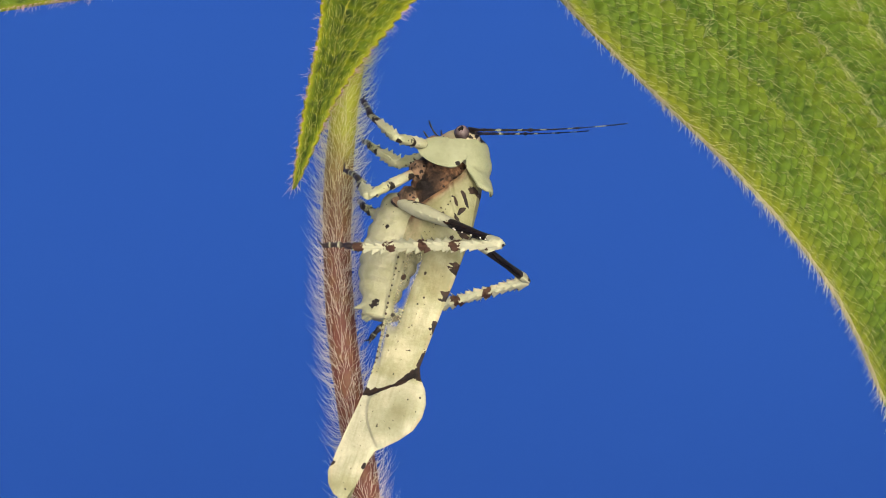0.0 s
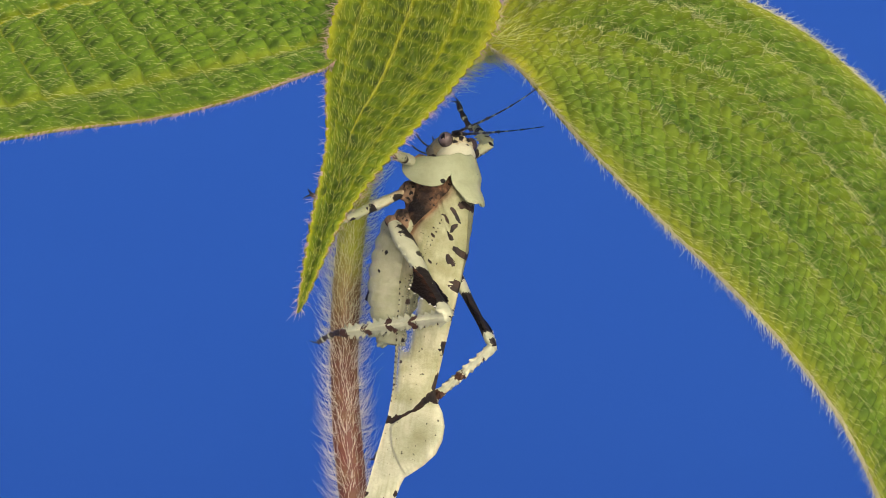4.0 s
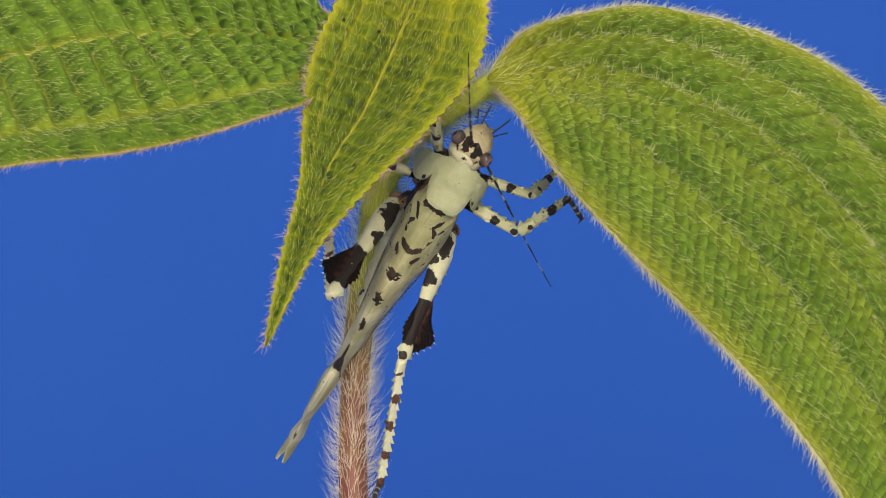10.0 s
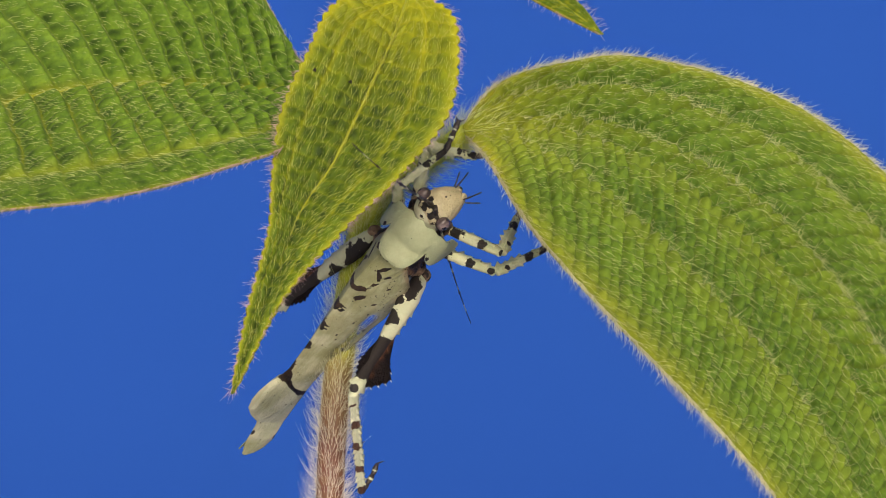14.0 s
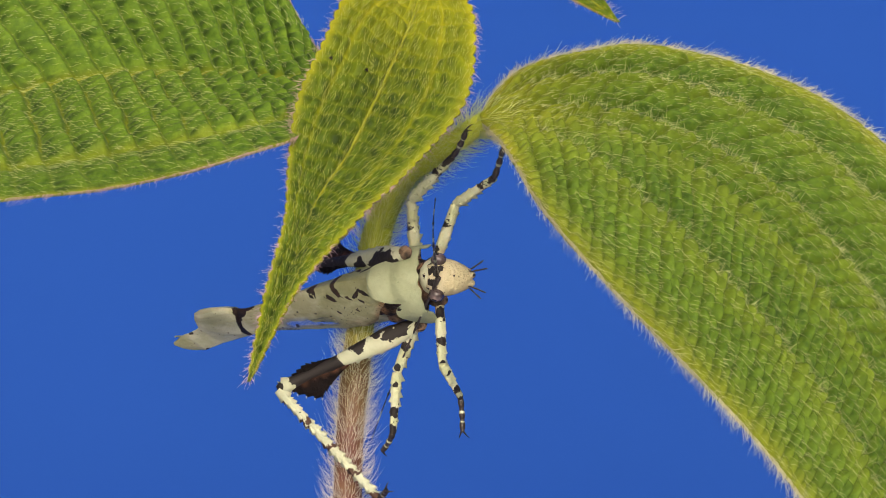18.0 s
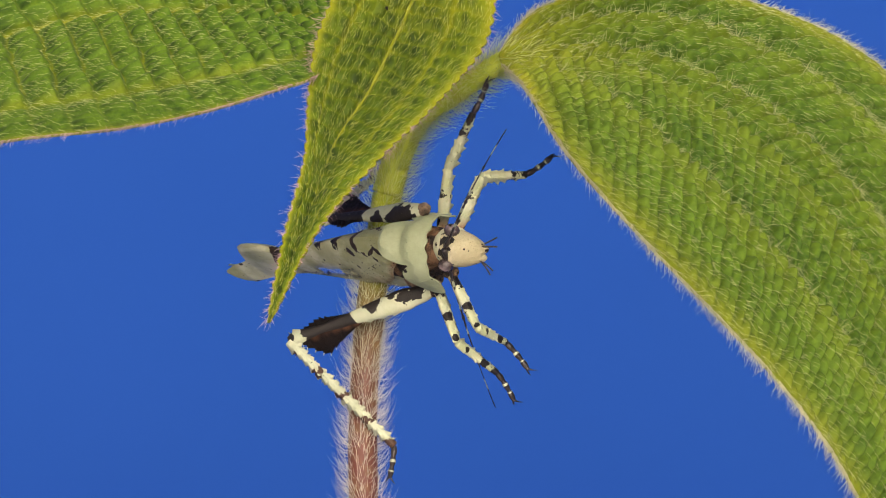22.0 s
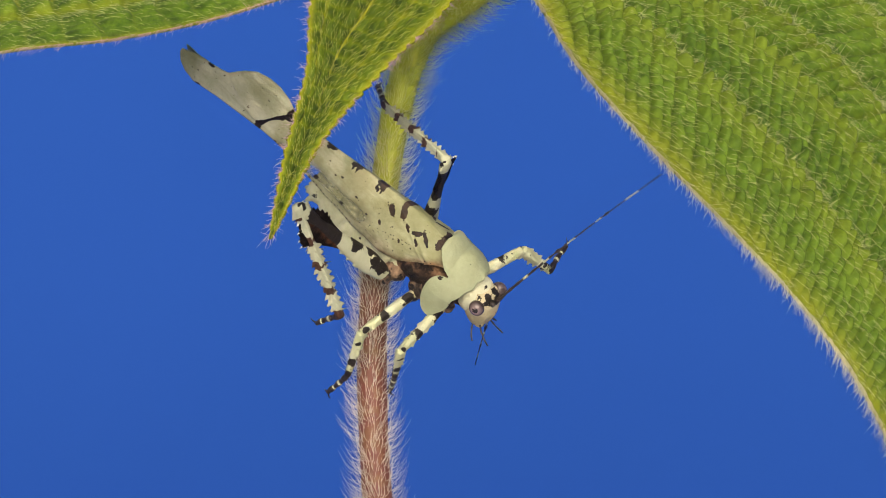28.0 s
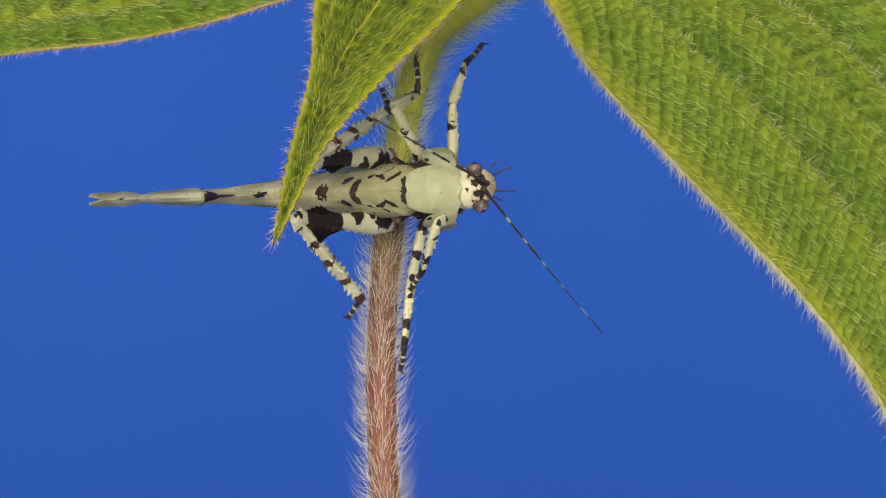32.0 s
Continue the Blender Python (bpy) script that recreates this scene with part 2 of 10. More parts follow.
def spotted_material(name, base, pale, spots, speck=0.0, clouds=(), grain=1.0, ragged=1.0, spread=0.2, dark=None):
    """Shell with dark spots: (x, y, z, radius) in millimetres, ragged at their rims."""
    m, tree, b = material(name, 0.62)
    b.inputs["Specular IOR Level"].default_value = 0.3
    n = noise_node(tree, 420, 5, 0.65)
    c = ramp(tree, n.outputs["Fac"], [(0.5 - spread, base), (0.5 + spread, pale)])
    stain = noise_node(tree, 170, 4, 0.6)
    c = mixed(tree, ramp(tree, stain.outputs["Fac"], [(0.42, (0, 0, 0)), (0.75, (0.5, 0.5, 0.5))]), c, tuple(0.72 * v for v in base))
    g = tree.nodes.new("ShaderNodeTexCoord")
    w = noise_node(tree, 900, 4, 0.7)

    def near(x, y, z, r):
        """1 at a place, fading to 0 at r millimetres, mottled."""
        d = tree.nodes.new("ShaderNodeVectorMath")
        d.operation = "DISTANCE"
        tree.links.new(g.outputs["Object"], d.inputs[0])
        d.inputs[1].default_value = (x * MM, y * MM, z * MM)
        fade = math_node(tree, "MULTIPLY_ADD", d.outputs["Value"], -1.6 / (r * MM))
        fade.node.inputs[2].default_value = 1.6
        fade.node.use_clamp = True
        return math_node(tree, "MULTIPLY", fade, ramp(tree, stain.outputs["Fac"], [(0.36, (0.15, 0.15, 0.15)), (0.58, (1, 1, 1))]))

    for x, y, z, r, colour in clouds:
        c = mixed(tree, near(x, y, z, r), c, colour)
    for x, y, z, r in spots:
        d = tree.nodes.new("ShaderNodeVectorMath")
        d.operation = "DISTANCE"
        tree.links.new(g.outputs["Object"], d.inputs[0])
        d.inputs[1].default_value = (x * MM, y * MM, z * MM)
        e = math_node(tree, "MULTIPLY_ADD", w.outputs["Fac"], 0.0040 * ragged * min(1, r))
        e.node.inputs[2].default_value = -0.0020 * ragged * min(1, r)
        far = math_node(tree, "ADD", d.outputs["Value"], e)
        c = mixed(tree, math_node(tree, "LESS_THAN", far, r * MM), c, dark or (BROWN if x < -22 else BLACK))
    if speck:
        f = noise_node(tree, 1500, 1)
        c = mixed(tree, ramp(tree, f.outputs["Fac"], [(0.0, (0, 0, 0)), (1 - speck, (1, 1, 1))], True), c, BLACK)
    tree.links.new(c, b.inputs["Base Color"])
    fine = noise_node(tree, 1700, 4, 0.7)
    bump(tree, b, fine.outputs["Fac"], 0.55 * grain, 0.0005)
    return m


# ---- backdrop ----
def backdrop():
    m, tree, b = material("blue_paper", 0.9)
    n = noise_node(tree, 3, 2)
    c = ramp(tree, n.outputs["Fac"], [(0.3, (0.0128, 0.0520, 0.258)), (0.7, (0.0145, 0.0575, 0.277))])
    tree.links.new(c, b.inputs["Base Color"])
    b.inputs["Specular IOR Level"].default_value = 0.0
    profile = [(0.0, 0.0), (0.2, 0.0)]
    for a in np.linspace(0, math.pi / 2, 14)[1:]:
        profile.append((0.2 + 0.5 * math.sin(a), 0.5 - 0.5 * math.cos(a)))
    profile.append((0.7, 1.8))
    verts, faces = [], []
    for y, z in profile:
        verts += [(-2.2, y, z), (2.2, y, z)]
    for i in range(len(profile) - 1):
        faces.append((2 * i, 2 * i + 1, 2 * i + 3, 2 * i + 2))
    ob = new("backdrop", mesh("backdrop", verts, faces, m))
    return tagged(ob, "plain deep blue backdrop sheet sweeping down to the ground", "backdrop", kind="structure")


backdrop()


# never in view: added, and this pale, to throw fill light up from below
def ground():
    m, tree, b = material("bounce_ground", 0.8)
    n = noise_node(tree, 14, 5)
    tree.links.new(ramp(tree, n.outputs["Fac"], [(0.3, (0.72, 0.71, 0.68)), (0.7, (0.80, 0.79, 0.77))]), b.inputs["Base Color"])
    bump(tree, b, n.outputs["Fac"], 0.3, 0.01)
    v = [(-90, -90, -0.004), (90, -90, -0.004), (90, 90, -0.004), (-90, 90, -0.004)]
    return tagged(new("ground", mesh("ground", v, [(0, 1, 2, 3)], m)), "plain pale ground sheet under the plant, unseen, added to bounce light up", "ground", kind="structure")


ground()

# ---- the plant ----
plant = new("plant")
plant.location = (-0.004, 0.006, 0)
tagged(plant, "hairy green shrub shoot with a reddish stem and broad quilted leaves", "plant")
PLANT_BACK = Matrix.Translation((0.004, -0.006, 0))
rng = np.random.default_rng(7)

STEM_LINE = [(-4, 6, -300), (-6, 6, -180), (-9, 7, -90), (-11, 11.5, -52), (-11.9, 15.3, -40), (-12.3, 19.1, -30), (-12, 21.9, -20), (-11, 23.5, -10), (-9.6, 24, -1)]
STALK_LINE = [(-9.6, 24, -1), (-8.3, 23.6, 3.4), (-6, 21.3, 7.6), (-2.5, 17, 9.9), (0.5, 13, 11.6), (3.0, 10.4, 13.1), (6.0, 10.9, 13.0)]
SHOOT_LINE = [(-8.6, 23.8, 2), (-7, 22.5, 10), (-5.5, 17, 19), (-4.2, 8, 26), (-3.6, 1.5, 26.8)]
SIDE_LINE = [(-7, 22, 10), (-9, 13, 14.5), (-11.3, 4.8, 15.5)]
SMALL_LINE = [(-5.5, 17, 19), (-2, 14, 30), (0.5, 6.5, 36)]


def stalk(name, points, r0, r1, count, label):
    line = spline(points, max(24, len(points) * 8))
    n = len(line)
    radii = [r0 + (r1 - r0) * i / (n - 1) + 0.05 * math.sin(i * 1.7) for i in range(n)]
    verts, faces = tube(line, radii, 18)
    verts = [at(*v) for v in verts]
    ob = part(name, mesh(name, verts, faces, STEM), plant, label, PLANT_BACK)
    if count:
        keep = line[:, 2] > -75
        likely = np.where(line[:-1, 2] > -32, 1.6, 1.0) * keep[:-1]  # hairier above
        idx = rng.choice(n - 1, count, p=likely / likely.sum())
        s = rng.random(count)[:, None]
        ways = line[idx + 1] - line[idx]
        ways /= np.linalg.norm(ways, axis=1)[:, None]
        foot = line[idx] + (line[idx + 1] - line[idx]) * s
        out = np.cross(ways, rng.normal(size=(count, 3)))
        out /= np.linalg.norm(out, axis=1)[:, None]
        foot = foot + out * np.array(radii)[idx][:, None] * 0.97
        flat = (rng.random(count) < 0.22)[:, None]  # some lie along the stem, the others stand off
        go = np.where(flat, 0.35 * out + ways, 1.1 * out - 0.05 * ways) + 0.14 * rng.normal(size=(count, 3))
        bend = np.where(flat, -0.12 * out, 0.85 * ways - 0.22 * out) + 0.12 * rng.normal(size=(count, 3))
        v, f = hairs(foot, go, rng.uniform(1.6, 3.1, count), 0.026, bend, rng, 0.13)
        part("stem_hairs", mesh("stem_hairs", [at(*p) for p in v], f, STEM_HAIR), ob, "long pale bristly hairs", kind="stuff")
    return ob


stalk("stem", STEM_LINE, 1.85, 1.6, 3800, "reddish brown stem turning green above")
stalk("leaf_stalk", STALK_LINE, 1.75, 1.0, 2300, "green hairy leaf stalk")
stalk("upper_stem", SHOOT_LINE, 1.5, 1.0, 200, "green upper stem")
stalk("leaf_stalk", SIDE_LINE, 1.2, 0.9, 100, "green hairy leaf stalk")
stalk("leaf_stalk", SMALL_LINE, 0.9, 0.6, 60, "green hairy leaf stalk")


def leaf(label, rib, left, right, nu, nv, skin, pitch, cell, deep, fuzz, fringe, slant, fringe_skin, hair_length=0.8, show=0.4, fold=0.35, sides=(-0.44, 0.44), calm=0.5, fuzz_skin=None, lace=0.6, saw=False, band=0.02, rib_wide=0.03, hide=1.0, teeth=0.0, base=0.0, stir=0.4, stagger=0.5, blots=0.5, heart=0.0, rib_thick=0.34, cells=1, grow=0.0, crest=0.0):
    """A quilted leaf between two margins and over a midrib, given in millimetres."""
    c, a, b = spline(rib, nu), spline(left, nu), spline(right, nu)
    v = np.linspace(-1, 1, nv)
    ease = np.abs(v) ** 1.15
    ripple = 1 + (0.34 / (np.linalg.norm(a - b, axis=1) * 0.5 + 0.4) * np.abs(np.sin(np.arange(nu) * teeth)))[:, None, None] * (np.abs(v) ** 8)[None, :, None]
    grid = np.where(v[None, :, None] < 0, c[:, None] + (a - c)[:, None] * ease[None, :, None] * ripple, c[:, None] + (b - c)[:, None] * ease[None, :, None] * ripple)
    du, dv = np.gradient(grid, axis=0), np.gradient(grid, axis=1)
    nor = np.cross(du, dv)
    nor /= np.linalg.norm(nor, axis=2)[:, :, None] + 1e-9
    if nor[:, :, 1].mean() > 0:
        nor = -nor
    # distances along and across, in millimetres
    along = np.r_[0, np.cumsum(np.linalg.norm(np.diff(c, axis=0), axis=1))][:, None] * np.ones((1, nv))
    across = np.where(v[None] < 0, -np.linalg.norm(a - c, axis=1)[:, None], np.linalg.norm(b - c, axis=1)[:, None]) * ease[None]
    wob = np.array([[noise.noise((x * 0.35, y * 0.35, 3.1)) + 0.5 * noise.noise((x * 1.1, y * 1.1, 7.7)) for x, y in zip(r1, r2)] for r1, r2 in zip(along, across)])
    lean = np.where(v[None] < 0, slant[0], slant[1])
    step_on = along + lean * np.abs(across)
    rung = (np.log1p(np.maximum(grow * step_on / pitch, -0.9)) / grow if grow else step_on / pitch) + calm * wob
    row = across / cell + stir * wob + stagger * np.floor(rung)
    fr, fc = rung - np.floor(rung), row - np.floor(row)
    if saw:  # strips that rise towards the leaf's foot and drop off sharply
        ladder = np.where(fr > 0.16, ((1 - fr) / 0.84) ** 0.8, fr / 0.16)
        small = np.abs(np.sin(math.pi * row)) ** 0.7 * np.abs(np.sin(math.pi * fr)) ** 0.5
    elif cells > 1:  # strips of two or three rows of small swellings
        ladder = np.abs(np.sin(math.pi * rung)) ** 0.45
        small = np.abs(np.sin(math.pi * row)) ** 0.6 * np.abs(np.sin(math.pi * rung * cells)) ** 0.6
    else:
        ladder = np.abs(np.sin(math.pi * rung)) ** 0.6
        small = ladder * np.abs(np.sin(math.pi * row)) ** 0.7
    tint = np.array([[noise.noise((x * 3.7 + 0.5, y * 5.3 + 0.5, 1.5)) for x, y in zip(r1, r2)] for r1, r2 in zip(np.floor(rung), np.floor(row))])
    grooves = np.ones_like(ladder)
    for place, wide in [(0.0, rib_wide * 1.6)] + [(k, rib_wide) for k in sides]:
        grooves = np.minimum(grooves, 1 - (1.0 if place == 0 else 0.7) * np.exp(-(((v[None] - place) / wide) ** 2)))
    soft = np.clip(np.minimum(1 - np.abs(v)[None], 0.12) / 0.12, 0.15, 1)
    high = deep * ((0.75 * ladder + 0.25 * small) if saw else 0.36 * ladder + 0.64 * small) * (0.30 + 0.70 * grooves) * soft * (1 + 0.5 * tint)
    high = high * np.clip(along / 7, 0.15, 1) * np.where((np.abs(v)[None] > hide) & (v[None] < 0), 0.35, 1.0)
    # the blade swells between its long veins and sinks along them
    lines = np.array(sorted([-1.0, 0.0, 1.0] + list(sides)))
    k = np.clip(np.searchsorted(lines, v, side="right") - 1, 0, len(lines) - 2)
    share = (v - lines[k]) / (lines[k + 1] - lines[k])
    swell = np.where(share < 0.80, (share / 0.80) ** 1.1, (1 - share) / 0.20) * np.clip((lines[k + 1] - lines[k]) / 0.4, 0.5, 1.3)
    wide = np.clip(np.abs(across).max(axis=1) / 18, 0, 1)[:, None]
    rolls = -fold * (swell[None] - 0.5) * np.clip(along / 8, 0, 1) * wide**1.5 * (1 - 0.8 * np.abs(v)[None] ** 6)
    top = grid + nor * (high - rolls)[:, :, None]
    net = np.clip(1 - np.minimum(fr, 1 - fr) / 0.07, 0, 1) if saw else np.maximum(np.clip(1 - 2.2 * ladder**2, 0, 1), 0.45 * np.clip(1 - 2.2 * small, 0, 1))
    # crest also paints the fold tops lighter, as if lit
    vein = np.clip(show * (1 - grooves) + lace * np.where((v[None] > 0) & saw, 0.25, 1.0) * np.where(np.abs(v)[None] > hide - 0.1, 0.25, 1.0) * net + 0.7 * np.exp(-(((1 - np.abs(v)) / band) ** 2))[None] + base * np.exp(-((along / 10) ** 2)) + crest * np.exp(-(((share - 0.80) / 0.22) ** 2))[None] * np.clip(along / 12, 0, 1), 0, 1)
    furrow_shade = 0.0  # shade in the furrows between the strips, painted into the colour
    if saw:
        furrow_shade = 0.25 * np.exp(-(((fr - 0.92) / 0.12) ** 2)) * np.where(v[None] > 0, 1.0, 0.3)
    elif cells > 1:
        furrow_shade = 0.4 * np.clip(1 - 2.0 * ladder**3, 0, 1) + 0.5 * np.clip(1 - 2.4 * small, 0, 1)
    # a darker spot in each field of the net of veins; with saw, shade painted into each strip's low end
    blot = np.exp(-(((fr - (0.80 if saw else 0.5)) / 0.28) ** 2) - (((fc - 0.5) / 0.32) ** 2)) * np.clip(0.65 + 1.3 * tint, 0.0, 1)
    # the crest term paints shade at the foot of each fold
    blot_shade = np.clip(blot * blots + heart * np.exp(-(((np.abs(v)[None] - 0.3) / 0.24) ** 2)) * np.clip((along - 3) / 8, 0, 1) + furrow_shade + 1.6 * crest * np.exp(-((share / 0.30) ** 2))[None], 0, 1) * (1 - vein)
    low = grid - nor * 0.25 - nor * rolls[:, :, None]
    verts = np.concatenate([top.reshape(-1, 3), low.reshape(-1, 3)])
    i, j = np.meshgrid(np.arange(nu - 1), np.arange(nv - 1), indexing="ij")
    q = np.stack([i * nv + j, i * nv + j + 1, (i + 1) * nv + j + 1, (i + 1) * nv + j], -1).reshape(-1, 4)
    n = nu * nv
    faces = np.concatenate([q, q[:, ::-1] + n])
    rim = [(k * nv, (k + 1) * nv, (k + 1) * nv + n, k * nv + n) for k in range(nu - 1)]
    rim += [(k * nv + nv - 1, k * nv + nv - 1 + n, (k + 1) * nv + nv - 1 + n, (k + 1) * nv + nv - 1) for k in range(nu - 1)]
    faces = np.concatenate([faces, np.array(rim)])
    world_verts = verts * MM + np.array([0, 0, HEIGHT])
    me = mesh("leaf", world_verts, faces, skin)
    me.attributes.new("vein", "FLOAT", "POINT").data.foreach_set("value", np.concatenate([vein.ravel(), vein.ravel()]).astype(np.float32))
    me.attributes.new("blot_shade", "FLOAT", "POINT").data.foreach_set("value", np.concatenate([blot_shade.ravel(), blot_shade.ravel()]).astype(np.float32))
    ob = part("leaf", me, plant, label, PLANT_BACK)
    mid = nv // 2
    thick = np.interp(np.linspace(0, 1, nu), [0, 0.15, 1], [rib_thick, rib_thick, 0.06])
    rib_line = top[:, mid] + nor[:, mid] * (0.1 - 0.55 * thick)[:, None]
    rv, rf = tube(rib_line[1:-1:4], thick[1:-1:4], 8)
    part("midrib", mesh("midrib", np.array(rv) * MM + np.array([0, 0, HEIGHT]), rf, MIDRIB), ob, "yellow-green raised midrib")
    # hairs over the face, thinner where the leaf narrows
    area = np.linalg.norm(np.cross(du, dv), axis=2).ravel()
    area = area * (1 + 1.6 * np.exp(-((np.abs(v[:, None] - np.array((0.0,) + tuple(sides))[None] + 0.06).min(axis=1) / 0.035) ** 2))[None].repeat(nu, 0).ravel())
    pick = rng.choice(n, fuzz, p=area / area.sum())
    foot = top.reshape(-1, 3)[pick] + rng.normal(scale=0.12, size=(fuzz, 3))
    out = nor.reshape(-1, 3)[pick]
    tip = (du / (np.linalg.norm(du, axis=2)[:, :, None] + 1e-9)).reshape(-1, 3)[pick]
    ways = out * 0.8 + tip * 0.5 + 0.24 * rng.normal(size=(fuzz, 3))
    hv, hf = hairs(foot, ways, rng.uniform(0.4, 1.2, fuzz) * hair_length, 0.016, tip * 0.6 - out * 0.45, rng, 0.08)
    part("leaf_hairs", mesh("leaf_hairs", hv * MM + np.array([0, 0, HEIGHT]), hf, fuzz_skin or LEAF_HAIR), ob, "short soft hairs", kind="stuff")
    if crest:  # tawny hairs on the folds along the long veins
        many = 1900
        at_v = rng.choice([0.0] + list(sides), many) - rng.normal(0.075, 0.02, many)
        column = np.clip(((at_v + 1) / 2 * (nv - 1)).round().astype(int), 0, nv - 1)
        line = rng.integers(50, nu - 4, many)
        foot = top[line, column] + rng.normal(scale=0.1, size=(many, 3))
        out = 0.55 * nor[line, column] + 0.75 * dv[line, column] / (np.linalg.norm(dv[line, column], axis=1)[:, None] + 1e-9)
        hv, hf = hairs(foot, out + 0.14 * rng.normal(size=(many, 3)), rng.uniform(0.5, 1.2, many), 0.018, 0.5 * nor[line, column] + 0.3 * rng.normal(size=(many, 3)), rng, 0.1)
        part("vein_hairs", mesh("vein_hairs", hv * MM + np.array([0, 0, HEIGHT]), hf, RIGHT_HAIR), ob, "tawny hairs along the long veins", kind="stuff")
    k = rng.integers(1, nu - 1, fringe)
    side = rng.random(fringe) < 0.5
    here, on = np.where(side[:, None], top[k, 0], top[k, -1]), np.where(side[:, None], top[k + 1, 0], top[k + 1, -1])
    foot = here + (on - here) * rng.random(fringe)[:, None]
    out = np.where(side[:, None], -dv[k, 1], dv[k, -2])
    out = out / (np.linalg.norm(out, axis=1)[:, None] + 1e-9)
    tip = du[k, nv // 2] / (np.linalg.norm(du[k, nv // 2], axis=1)[:, None] + 1e-9)
    hv, hf = hairs(foot, out + 0.35 * tip + 0.3 * rng.normal(size=(fringe, 3)), rng.uniform(0.4, 1.25, fringe) * (1.3 if crest else 0.8), 0.021, 0.3 * tip + 0.2 * rng.normal(size=(fringe, 3)), rng)
    part("fringe", mesh("fringe", hv * MM + np.array([0, 0, HEIGHT]), hf, fringe_skin), ob, "pinkish fringe of margin hairs", kind="stuff")
    return ob


MID_RIB = [(-3.6, 1.0, 26.6), (-5.7, -1.0, 21.2), (-8.6, -3.0, 14.6), (-11.5, -5.0, 8.6), (-15.0, -6.5, 3.0), (-18.1, -9.0, -5.9), (-21.1, -10.7, -14.2)]
MID_LEFT = [(-4.2, 1.0, 26.7), (-10.9, -3.0, 25.3), (-13.9, -4.5, 19.9), (-16.5, -6.0, 13.7), (-17.3, -7.5, 7.3), (-17.6, -8.5, 1.7), (-19.4, -10.0, -5.6), (-21.2, -10.7, -14.3)]
MID_RIGHT = [(-3.0, 1.0, 26.7), (0.4, -1.0, 24.7), (1.2, -3.0, 20.4), (-0.0, -5.0, 13.6), (-5.2, -7.0, 7.1), (-10.3, -8.5, 2.1), (-16.4, -10.0, -5.1), (-21.1, -10.7, -14.3)]
LEFT_RIB = [(-11.0, 5.0, 15.4), (-17.0, 3.0, 16.6), (-23.0, 4.0, 17.2), (-29.0, 4.7, 17.5), (-38.0, 5.0, 17.3), (-46.7, 4.0, 15.5), (-57.5, 0.0, 11.3), (-71.0, -8.0, 2.2)]
LEFT_LOW = [(-11.0, 4.5, 14.6), (-14.3, -1.5, 11.9), (-17.3, -8.5, 9.6), (-19.8, -9.6, 8.7), (-27.3, -12.0, 6.2), (-35.1, -15.0, 4.4), (-43.0, -16.0, 3.5), (-54.9, -15.0, 2.0), (-71.0, -8.0, 2.1)]
LEFT_UP = [(-11.0, 5.5, 16.5), (-14.4, 7.0, 19.9), (-16.3, 9.0, 22.2), (-19.5, 11.0, 28.0), (-24.9, 13.0, 33.6), (-36.2, 14.0, 37.5), (-48.2, 12.0, 37.7), (-61.7, 5.0, 23.0), (-71.0, -8.0, 2.3)]
RIGHT_LOW = [(2.5, 8.0, 12.8), (4.9, 2.0, 9.5), (8.8, -5.7, 2.4), (15.0, -9.7, -5.1), (22.4, -12.4, -13.1), (28.4, -12.0, -19.4), (33.5, -11.0, -25.7), (37.0, -10.0, -31.4), (39.8, -9.0, -37.2), (45.0, -7.5, -47.0), (52.0, -5.0, -62.0)]
RIGHT_UP = [(2.4, 9.0, 13.8), (4.4, 12.0, 16.8), (7.8, 16.0, 19.8), (14.6, 20.0, 22.1), (21.4, 23.0, 23.3), (31.8, 26.0, 21.9), (42.1, 27.0, 18.2), (49.9, 26.0, 12.6), (57.3, 24.0, 4.1), (63.0, 18.0, -12.2), (64.0, 10.0, -31.1), (60.0, 1.0, -48.0), (52.0, -5.0, -62.0)]
RIGHT_RIB = [(2.5, 8.5, 13.3), (10.4, 10.0, 12.1), (18.6, 11.0, 9.8), (27.1, 9.5, 4.8), (35.2, 7.0, -3.3), (41.2, 4.0, -12.9), (46.5, 1.0, -25.9), (50.5, -2.0, -42.0), (52.0, -5.0, -62.0)]
SMALL_RIB = [(0.4, 6.0, 36.2), (5.6, 2.0, 30.9), (10.1, -2.0, 26.9), (13.3, -5.0, 24.0), (15.7, -7.4, 21.6)]
SMALL_A = [(0.1, 6.0, 35.6), (4.4, 2.0, 29.4), (9.1, -3.0, 25.8), (12.6, -5.5, 23.5), (15.7, -7.4, 21.6)]
SMALL_B = [(0.7, 6.0, 36.8), (6.8, 2.0, 33.0), (11.5, -2.0, 27.6), (14.1, -5.0, 24.7), (15.7, -7.4, 21.7)]

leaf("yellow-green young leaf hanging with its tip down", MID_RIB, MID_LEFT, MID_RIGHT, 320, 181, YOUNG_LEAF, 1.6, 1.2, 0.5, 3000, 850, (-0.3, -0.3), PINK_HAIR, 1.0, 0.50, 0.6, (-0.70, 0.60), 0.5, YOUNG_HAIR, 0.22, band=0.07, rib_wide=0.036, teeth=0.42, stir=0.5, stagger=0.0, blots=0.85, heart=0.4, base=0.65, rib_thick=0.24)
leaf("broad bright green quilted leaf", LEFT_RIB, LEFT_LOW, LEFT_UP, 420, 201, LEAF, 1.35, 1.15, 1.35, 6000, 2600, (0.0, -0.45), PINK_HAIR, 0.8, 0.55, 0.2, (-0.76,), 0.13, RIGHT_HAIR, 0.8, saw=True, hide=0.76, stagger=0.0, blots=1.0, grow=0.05)
